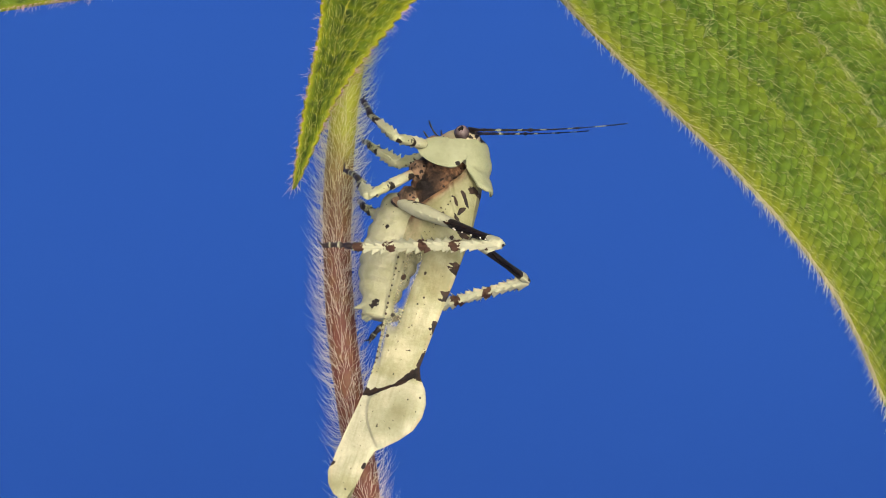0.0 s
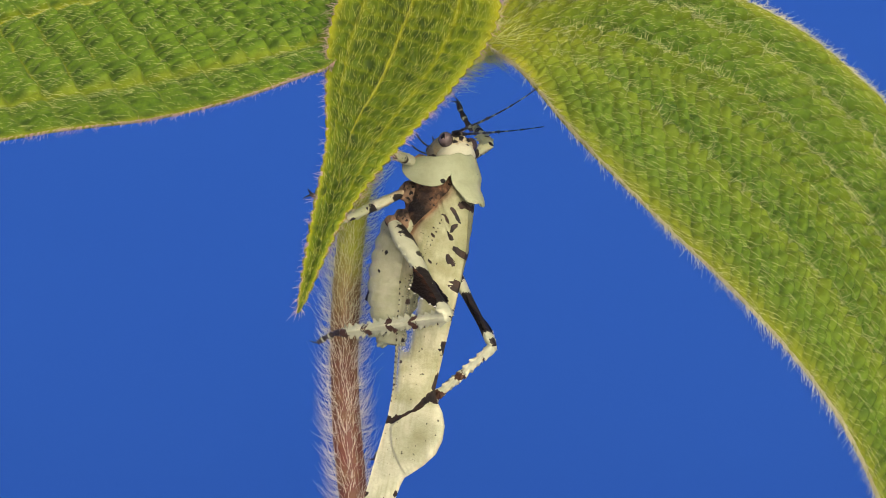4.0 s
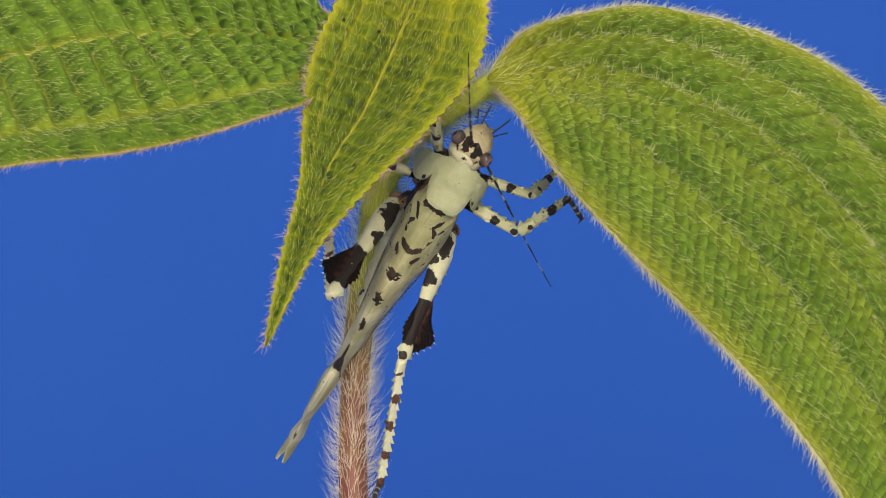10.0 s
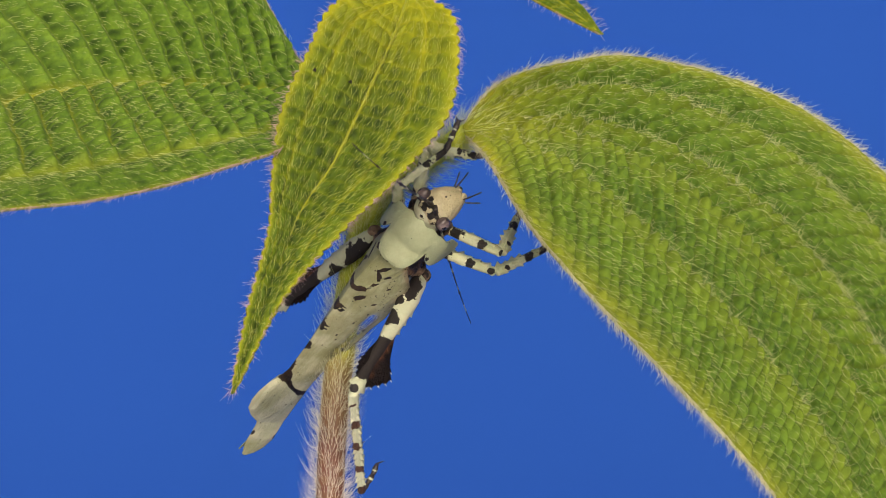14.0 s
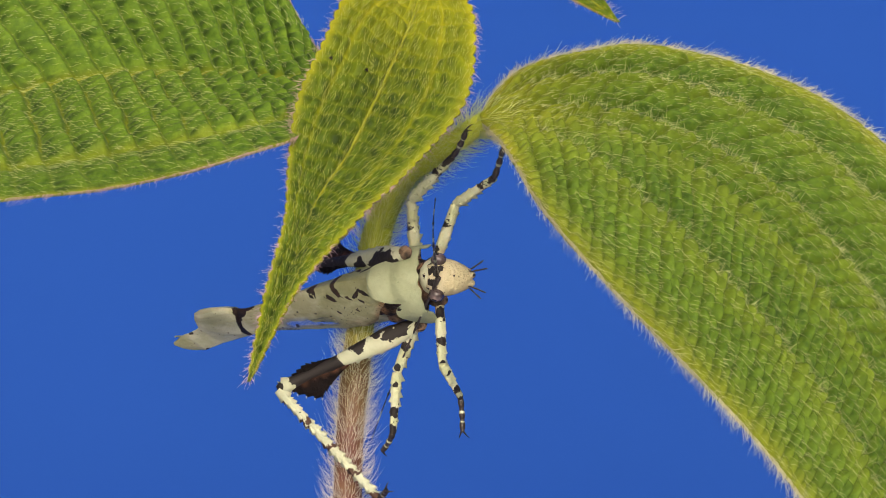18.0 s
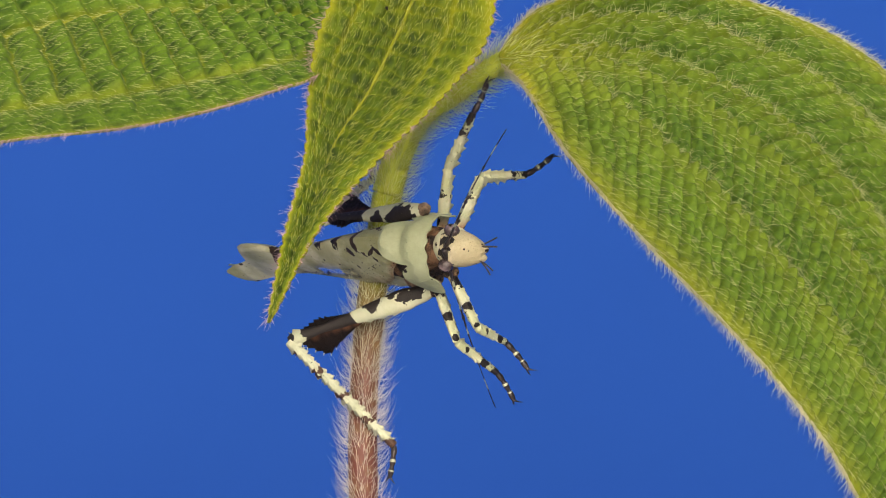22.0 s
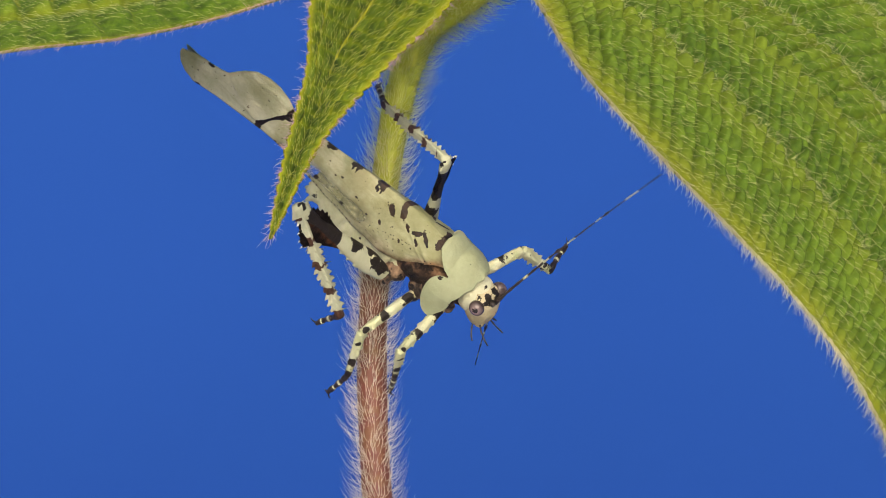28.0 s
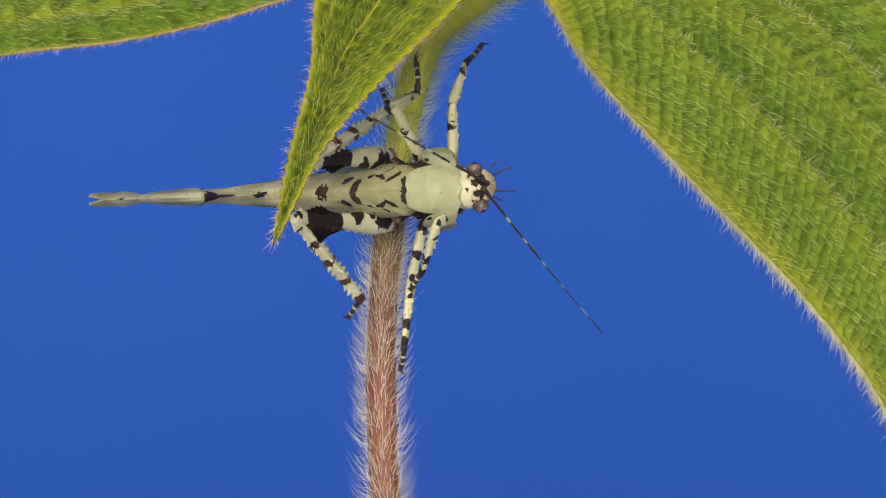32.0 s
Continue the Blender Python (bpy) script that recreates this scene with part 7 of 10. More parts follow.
        (24, pose(-0.002200, 0.002600, -0.003200, -137.20, 81.04, -143.76)),
        (24.5, pose(-0.002200, 0.002600, -0.003200, -80.75, 83.38, -61.80)),
        (25, pose(-0.002200, 0.002600, -0.003200, -69.72, 75.28, -25.26)),
        (26.25, pose(-0.002200, 0.002600, -0.003200, -13.76, 77.12, 57.36)),
        (27.5, pose(-0.002200, 0.002600, -0.003200, 4.00, 61.80, 102.37)),
        (27.75, pose(-0.002200, 0.002600, -0.003200, 6.84, 62.62, 110.10)),
        (28, pose(-0.002200, 0.002600, -0.003200, 15.49, 64.49, 117.01)),
        (28.5, pose(-0.002200, 0.002600, -0.003200, 6.74, 70.56, 105.32)),
        (29, pose(-0.002200, 0.002600, -0.003200, -10.64, 76.37, 85.32)),
        (29.25, pose(-0.002200, 0.002600, -0.003200, 139.00, 63.47, -111.57)),
        (29.5, pose(-0.002200, 0.002600, -0.003200, 129.65, 23.82, -107.28)),
        (29.75, pose(-0.002200, 0.002600, -0.003200, 117.10, -15.30, -108.01)),
        (30, pose(-0.002200, 0.002600, -0.003200, 105.29, -54.42, -109.15)),
        (30.5, pose(-0.002200, 0.002600, -0.003200, -144.65, -57.80, 155.16)),
        (31, pose(-0.002200, 0.002600, -0.003200, -93.11, -20.30, 116.13)),
        (31.5, pose(-0.002200, 0.002600, -0.003200, -67.32, -22.92, 113.98)),
        (32, pose(-0.002200, 0.002600, -0.003200, -41.39, -25.53, 111.72)),
    ])
    walk(moving["middle_tibia_left"], [
        (0, pose(-0.007389, 0.007617, -0.004438, 170.91, 43.98, -53.62)),
        (0.5, pose(-0.006622, 0.008229, -0.004538, -169.49, 44.93, -45.41)),
        (1, pose(-0.005597, 0.008829, -0.004786, -148.50, 45.30, -35.43)),
        (1.5, pose(-0.004831, 0.008791, -0.006088, -150.90, 43.47, -38.92)),
        (2, pose(-0.004310, 0.008303, -0.007359, -157.13, 41.24, -43.86)),
        (2.5, pose(-0.005399, 0.007535, -0.007677, -170.65, 38.91, -46.75)),
        (3, pose(-0.006545, 0.006718, -0.007550, 172.42, 41.06, -53.03)),
        (3.25, pose(-0.006684, 0.006607, -0.007513, 166.00, 41.28, -58.94)),
        (3.5, pose(-0.006756, 0.006578, -0.007464, 162.54, 41.03, -62.30)),
        (4.5, pose(-0.005743, 0.008817, -0.004951, -176.88, 58.21, -57.50)),
        (5.5, pose(-0.003551, 0.009252, -0.000437, 15.00, 81.57, 118.16)),
        (5.75, pose(-0.003338, 0.009013, 0.000182, 14.31, 80.02, 116.58)),
        (6, pose(-0.003161, 0.008761, 0.000695, 11.80, 78.88, 113.21)),
        (6.5, pose(-0.002443, 0.008337, 0.001442, 24.29, 75.66, 122.30)),
        (7, pose(-0.001912, 0.008091, 0.001765, 32.22, 73.21, 127.68)),
        (7.5, pose(-0.001975, 0.008163, 0.001681, 32.85, 73.85, 128.09)),
        (8, pose(-0.002043, 0.008234, 0.001596, 33.54, 74.47, 128.61)),
        (8.5, pose(-0.001398, 0.007209, 0.002533, 33.79, 69.99, 126.76)),
        (9, pose(-0.000787, 0.005988, 0.003225, 31.80, 63.65, 122.92)),
        (9.5, pose(-0.001553, 0.007728, 0.002096, 41.81, 72.83, 135.82)),
        (10, pose(-0.002442, 0.009077, 0.000371, 50.37, 77.97, 147.29)),
        (10.5, pose(-0.002548, 0.009179, 0.000170, 48.58, 78.37, 145.72)),
        (11, pose(-0.002587, 0.009215, 0.000095, 47.77, 78.51, 145.00)),
        (11.5, pose(-0.002342, 0.009174, 0.000195, 52.14, 81.61, 146.70)),
        (12, pose(-0.001753, 0.009040, 0.000418, 84.61, 88.87, 171.39)),
        (12.5, pose(0.000370, 0.007740, 0.001460, -77.28, 56.41, -15.46)),
        (13, pose(0.002130, 0.005660, 0.001970, -48.99, 15.43, -10.20)),
        (13.5, pose(0.002630, 0.004970, 0.001880, -32.66, 12.45, -12.85)),
        (14, pose(0.002900, 0.004550, 0.001800, -29.05, 16.86, -12.60)),
        (14.25, pose(0.002900, 0.004180, 0.001920, -19.52, 25.75, -3.88)),
        (14.5, pose(0.002880, 0.003930, 0.002020, -6.62, 32.13, 11.16)),
        (15.5, pose(0.002670, 0.004490, 0.002040, -1.38, 25.70, 24.29)),
        (16.5, pose(0.002030, 0.005760, 0.001980, -11.45, 18.64, 25.97)),
        (16.75, pose(0.001800, 0.006380, 0.001740, -16.99, 17.41, 26.15)),
        (17, pose(0.001520, 0.007130, 0.001310, -23.39, 17.37, 26.68)),
        (17.5, pose(0.000510, 0.008600, 0.000190, -37.48, 14.91, 28.91)),
        (18, pose(-0.000240, 0.009330, -0.000830, -44.62, 8.55, 34.62)),
        (18.5, pose(-0.000400, 0.009490, -0.001190, -39.26, -4.93, 48.45)),
        (19, pose(-0.000510, 0.009600, -0.001480, -51.50, -17.01, 56.75)),
        (19.5, pose(-0.000380, 0.009620, -0.001750, -50.59, -17.71, 60.12)),
        (20, pose(-0.000300, 0.009630, -0.001900, -42.98, -17.12, 63.11)),
        (20.5, pose(-0.000260, 0.009500, -0.001360, -34.09, -15.48, 57.35)),
        (21, pose(-0.000270, 0.009360, -0.000890, -31.02, -10.98, 51.78)),
        (21.5, pose(-0.000200, 0.009380, -0.001010, -27.19, -8.73, 52.85)),
        (22, pose(-0.000160, 0.009400, -0.001100, -16.09, -6.58, 56.96)),
        (22.25, pose(-0.000990, 0.009010, 0.000290, -22.10, 31.23, 56.82)),
        (22.5, pose(-0.002010, 0.007860, 0.002000, -120.48, 76.75, -27.51)),
        (22.75, pose(-0.003010, 0.002800, 0.004150, -174.51, 79.41, -107.75)),
        (23, pose(-0.003187, -0.001742, 0.002710, 85.39, 75.58, 175.84)),
        (23.5, pose(-0.004778, -0.004047, -0.005182, -24.14, 56.31, 86.93)),
        (24, pose(-0.003129, 0.001919, -0.010510, 130.93, 78.58, -119.91)),
        (24.5, pose(-0.001797, 0.001848, -0.010551, -179.43, 76.56, -54.11)),
        (25, pose(-0.000499, 0.001797, -0.010357, -150.49, 68.36, -34.63)),
        (26.25, pose(-0.001310, 0.003989, -0.010414, -168.07, 21.35, -63.79)),
        (27.5, pose(-0.002949, 0.006016, -0.009721, -176.79, -19.42, -74.25)),
        (27.75, pose(-0.003370, 0.005796, -0.009771, 177.16, -21.28, -74.43)),
        (28, pose(-0.003647, 0.005439, -0.009879, 172.63, -22.94, -74.35)),
        (28.5, pose(-0.002851, 0.004975, -0.010178, 177.78, -22.35, -79.94)),
        (29, pose(-0.002058, 0.004338, -0.010392, -176.85, -22.29, -84.80)),
        (29.25, pose(-0.003135, 0.000237, -0.008290, 151.32, -25.74, -11.08)),
        (29.5, pose(-0.004211, -0.003864, -0.006189, 138.67, 1.91, 51.63)),
        (29.75, pose(-0.003912, -0.002665, -0.001685, 153.79, 46.62, 57.53)),
        (30, pose(-0.003613, -0.001467, 0.002819, -93.51, 83.96, 160.08)),
        (30.5, pose(-0.005778, 0.004256, 0.003062, -118.38, 63.16, 109.10)),
        (31, pose(-0.005256, 0.008831, -0.000632, -88.15, 10.40, 116.92)),
        (31.5, pose(-0.004970, 0.008828, -0.000318, -70.58, 44.81, 101.68)),
        (32, pose(-0.004671, 0.008803, -0.000010, -94.25, 71.44, 46.89)),
    ])
    walk(moving["middle_tarsus_left"], [
        (0, pose(-0.004487, 0.003677, -0.009161, 171.63, 61.44, -49.81)),
        (0.5, pose(-0.003242, 0.004799, -0.009341, -168.47, 49.88, -44.04)),
        (1, pose(-0.001699, 0.006056, -0.009619, -151.43, 42.72, -40.33)),
        (1.5, pose(-0.000991, 0.005691, -0.010767, -12.40, 75.60, 81.47)),
        (2, pose(-0.000623, 0.004760, -0.011841, 47.01, 25.90, 121.36)),
        (2.5, pose(-0.001775, 0.003681, -0.011949, 67.50, 19.52, 109.71)),
        (3, pose(-0.003462, 0.002622, -0.012016, 87.47, 12.74, 91.77)),
        (3.25, pose(-0.004048, 0.002230, -0.011999, 111.26, 11.78, 86.09)),
        (3.5, pose(-0.004372, 0.002036, -0.011927, 135.61, 11.66, 82.88)),
        (4.5, pose(-0.003818, 0.005794, -0.010731, 161.12, 37.99, 84.08)),
        (5.5, pose(-0.004021, 0.010130, -0.007164, 74.57, 82.28, -30.94)),
        (5.75, pose(-0.003865, 0.010067, -0.006515, 108.85, 85.04, -21.60)),
        (6, pose(-0.003677, 0.009966, -0.005977, 158.26, 87.47, 2.85)),
        (6.5, pose(-0.003343, 0.009760, -0.005146, -56.46, 86.87, 123.19)),
        (7, pose(-0.003112, 0.009645, -0.004746, -17.12, 83.98, 137.57)),
        (7.5, pose(-0.003143, 0.009652, -0.004851, 13.24, 83.25, 142.96)),
        (8, pose(-0.003179, 0.009656, -0.004956, 44.64, 82.65, 149.41)),
        (8.5, pose(-0.002791, 0.009073, -0.003856, 33.91, 75.92, 127.71)),
        (9, pose(-0.002427, 0.008522, -0.002868, 28.45, 68.67, 120.25)),
        (9.5, pose(-0.002993, 0.009127, -0.004401, 4.86, 63.76, 100.28)),
        (10, pose(-0.003635, 0.009843, -0.006280, -17.59, 54.85, 86.03)),
        (10.5, pose(-0.003680, 0.009951, -0.006490, -26.98, 51.85, 79.88)),
        (11, pose(-0.003697, 0.009992, -0.006569, -41.97, 49.35, 69.13)),
        (11.5, pose(-0.003171, 0.009718, -0.006532, -46.40, 48.43, 64.42)),
        (12, pose(-0.001886, 0.009060, -0.006381, -39.68, 48.95, 62.99)),
        (12.5, pose(0.003990, 0.006740, -0.004200, -5.68, 56.24, 74.28)),
        (13, pose(0.008580, 0.004490, 0.000160, -19.05, 69.48, 31.83)),
        (13.5, pose(0.009100, 0.003490, 0.000410, 1.01, 54.92, 26.29)),
        (14, pose(0.009250, 0.003130, -0.000170, 13.13, 46.12, 25.81)),
        (14.25, pose(0.009010, 0.003770, -0.001030, -8.53, 25.83, 4.65)),
        (14.5, pose(0.008530, 0.005050, -0.001600, -36.52, -0.07, -17.15)),
        (15.5, pose(0.008250, 0.007010, -0.000910, -26.25, -0.11, -1.93)),
        (16.5, pose(0.007820, 0.008580, -0.000190, -3.42, -1.48, 27.23)),
        (16.75, pose(0.007630, 0.009240, -0.000290, -9.44, -3.39, 26.15)),
        (17, pose(0.007320, 0.010050, -0.000720, -16.82, -7.67, 24.80)),
        (17.5, pose(0.006260, 0.011770, -0.001560, -29.47, -15.76, 31.40)),
        (18, pose(0.005290, 0.013150, -0.001840, -39.16, -19.37, 36.70)),
        (18.5, pose(0.004100, 0.014560, -0.000610, -35.55, -23.39, 47.67)),
        (19, pose(0.003050, 0.015030, 0.000510, -48.84, -25.79, 57.07)),
        (19.5, pose(0.002840, 0.015240, 0.000320, -48.18, -25.80, 60.49)),
        (20, pose(0.002640, 0.015430, 0.000100, -40.53, -24.94, 63.95)),
        (20.5, pose(0.003280, 0.015020, 0.000460, -29.38, -19.08, 59.82)),
        (21, pose(0.003860, 0.014610, 0.000400, -25.65, -9.56, 56.14)),
        (21.5, pose(0.003860, 0.014730, 0.000030, -21.74, -9.66, 56.49)),
        (22, pose(0.003520, 0.015060, -0.000320, -12.06, -10.21, 57.03)),
        (22.25, pose(0.002190, 0.013880, -0.003230, 9.28, -8.25, 79.53)),
        (22.5, pose(-0.000630, 0.007140, -0.004620, 31.13, 15.12, 93.29)),
        (22.75, pose(-0.003400, 0.001610, -0.002530, 100.47, 68.04, 150.88)),
        (23, pose(-0.004876, -0.001620, -0.003876, 176.10, 64.15, -154.43)),
        (23.5, pose(-0.004576, -0.000281, -0.010840, -123.87, 58.42, -114.89)),
        (24, pose(-0.003801, 0.000752, -0.017175, -119.68, 52.72, -79.90)),
        (24.5, pose(-0.000870, 0.000568, -0.017164, -138.18, 61.86, -72.20)),
        (25, pose(0.001564, 0.000372, -0.016678, -168.89, 74.16, -78.32)),
        (26.25, pose(0.001487, -0.001693, -0.012889, 64.07, 65.45, 128.06)),
        (27.5, pose(-0.001208, -0.000156, -0.007460, 129.16, 78.06, 169.85)),
        (27.75, pose(-0.001669, -0.000308, -0.007303, 161.45, 76.94, 177.32)),
        (28, pose(-0.001958, -0.000591, -0.007229, -163.73, 76.12, -172.58)),
        (28.5, pose(-0.001752, -0.001217, -0.007592, -94.65, 80.21, -127.67)),
        (29, pose(-0.001487, -0.001928, -0.007812, -23.02, 82.59, -80.57)),
        (29.5, pose(0.000007, 0.001464, -0.006416, -91.77, 44.43, -126.52)),
        (30, pose(-0.004285, -0.001223, -0.003944, -94.79, 78.60, -156.88)),
        (30.5, pose(-0.006783, 0.007158, -0.003005, -144.89, 60.46, 125.08)),
        (31, pose(-0.008284, 0.014795, -0.001861, -132.89, 36.75, 108.17)),
        (31.5, pose(-0.005947, 0.013552, -0.005111, -111.17, 20.90, 101.44)),
        (32, pose(-0.003192, 0.010383, -0.006457, -87.98, 18.24, 96.04)),
    ])
    walk(moving["middle_femur_right"], [
        (0, pose(-0.001055, -0.002709, -0.003659, 17.76, 36.15, 174.27)),
        (0.5, pose(-0.001306, -0.002751, -0.003545, 23.55, 50.70, 176.20)),
        (1, pose(-0.001569, -0.002759, -0.003430, 35.09, 64.66, -175.89)),
        (1.5, pose(-0.001746, -0.002725, -0.003371, 25.91, 55.80, 170.62)),
        (2, pose(-0.001921, -0.002684, -0.003309, 22.21, 43.32, 162.63)),
        (2.5, pose(-0.002061, -0.002644, -0.003255, 26.62, 37.19, 164.70)),
        (3, pose(-0.002200, -0.002600, -0.003200, 26.90, 31.40, 166.89)),
        (3.25, pose(-0.002200, -0.002600, -0.003200, 32.45, 27.64, 168.22)),
        (3.5, pose(-0.002200, -0.002600, -0.003200, 39.59, 25.26, 169.57)),
        (4.5, pose(-0.001921, -0.002627, -0.003354, 75.35, 56.64, -174.68)),
        (5.5, pose(-0.001646, -0.002599, -0.003518, 171.87, 81.45, -100.71)),
        (5.75, pose(-0.001650, -0.002583, -0.003528, 174.21, 80.53, -123.64)),
        (6, pose(-0.001654, -0.002568, -0.003537, -177.37, 78.40, -140.50)),
        (6.5, pose(-0.001800, -0.002564, -0.003468, -109.46, 78.45, -96.78)),
        (7, pose(-0.001942, -0.002562, -0.003391, -60.64, 68.95, -72.08)),
        (7.5, pose(-0.002073, -0.002582, -0.003298, -61.01, 47.10, -101.28)),
        (8, pose(-0.002200, -0.002600, -0.003200, -42.17, 17.99, -112.35)),
        (8.5, pose(-0.002200, -0.002600, -0.003200, -16.35, -2.62, -106.29)),
        (9, pose(-0.002200, -0.002600, -0.003200, 7.42, -14.40, -98.01)),
        (9.5, pose(-0.002200, -0.002600, -0.003200, 31.21, -12.63, -92.83)),
        (10, pose(-0.002200, -0.002600, -0.003200, 55.21, -9.29, -87.59)),
        (10.5, pose(-0.002200, -0.002600, -0.003200, 39.53, -4.28, -79.03)),
        (11, pose(-0.002200, -0.002600, -0.003200, 14.34, 1.08, -72.23)),
        (11.5, pose(-0.002200, -0.002600, -0.003200, 13.29, 5.34, -69.89)),
        (12, pose(-0.002200, -0.002600, -0.003200, 15.68, 7.61, -68.88)),
        (12.5, pose(-0.002200, -0.002600, -0.003200, 22.51, 6.39, -74.15)),
        (13, pose(-0.002200, -0.002600, -0.003200, 29.38, 5.12, -79.40)),
        (13.5, pose(-0.002200, -0.002600, -0.003200, 30.00, 7.02, -75.32)),
        (14, pose(-0.002200, -0.002600, -0.003200, 28.48, 8.89, -71.20)),
        (14.25, pose(-0.002200, -0.002600, -0.003200, 33.03, 5.36, -83.11)),
        (14.5, pose(-0.002200, -0.002600, -0.003200, 34.30, 0.81, -96.82)),
        (15.5, pose(-0.002200, -0.002600, -0.003200, 9.75, -4.65, -110.26)),
        (16.5, pose(-0.002200, -0.002600, -0.003200, -14.62, -7.06, -116.42)),
        (16.75, pose(-0.002200, -0.002600, -0.003200, -13.93, 0.02, -105.16)),
        (17, pose(-0.002200, -0.002600, -0.003200, -6.13, 7.09, -93.91)),
        (17.5, pose(-0.002200, -0.002600, -0.003200, -3.05, -1.81, -104.42)),
        (18, pose(-0.002200, -0.002600, -0.003200, 23.10, -10.60, -114.98)),
        (18.5, pose(-0.002200, -0.002600, -0.003200, 29.33, -9.75, -114.61)),
        (19, pose(-0.002200, -0.002600, -0.003200, 28.51, -8.90, -114.24)),
        (19.5, pose(-0.002200, -0.002600, -0.003200, 20.09, -10.35, -115.29)),
        (20, pose(-0.002200, -0.002600, -0.003200, 12.58, -11.81, -116.35)),
        (20.5, pose(-0.002200, -0.002600, -0.003200, 4.31, -2.11, -103.21)),
        (21, pose(-0.002200, -0.002600, -0.003200, -1.67, 11.74, -86.41)),
        (21.5, pose(-0.002200, -0.002600, -0.003200, -5.07, 20.14, -79.05)),
        (22, pose(-0.002200, -0.002600, -0.003200, -4.40, 24.77, -75.08)),
        (22.25, pose(-0.002200, -0.002600, -0.003200, -8.14, 23.10, -76.28)),
        (22.5, pose(-0.002200, -0.002600, -0.003200, -10.48, 19.64, -78.88)),
        (22.75, pose(-0.002200, -0.002600, -0.003200, 4.12, 4.24, -97.30)),
        (23, pose(-0.002200, -0.002600, -0.003200, 5.17, -9.56, -113.59)),
        (23.5, pose(-0.002200, -0.002600, -0.003200, 0.55, -8.90, -109.96)),
        (24, pose(-0.002200, -0.002600, -0.003200, -10.22, -7.26, -104.20)),
        (24.5, pose(-0.002200, -0.002600, -0.003200, -2.39, 6.90, -98.46)),
        (25, pose(-0.002200, -0.002600, -0.003200, 11.04, 21.39, -94.84)),
        (26.25, pose(-0.002200, -0.002600, -0.003200, 13.94, 27.86, -99.65)),
        (27.5, pose(-0.002200, -0.002600, -0.003200, 15.82, 30.34, -104.58)),
        (27.75, pose(-0.002200, -0.002600, -0.003200, 16.27, 30.04, -104.37)),
        (28, pose(-0.002200, -0.002600, -0.003200, 16.43, 29.46, -103.89)),
        (28.5, pose(-0.002200, -0.002600, -0.003200, 16.35, 28.13, -101.10)),
        (29, pose(-0.002200, -0.002600, -0.003200, 17.44, 26.09, -98.79)),
        (29.5, pose(-0.002200, -0.002600, -0.003200, 11.53, 21.00, -103.32)),
        (30, pose(-0.002200, -0.002600, -0.003200, 7.66, 15.22, -107.55)),
        (30.5, pose(-0.002200, -0.002600, -0.003200, 11.67, 12.51, -105.50)),
        (31, pose(-0.002200, -0.002600, -0.003200, 15.85, 9.74, -103.54)),
        (31.5, pose(-0.002200, -0.002600, -0.003200, 19.05, 2.74, -103.55)),
        (32, pose(-0.002200, -0.002600, -0.003200, 22.27, -2.38, -103.63)),
    ])
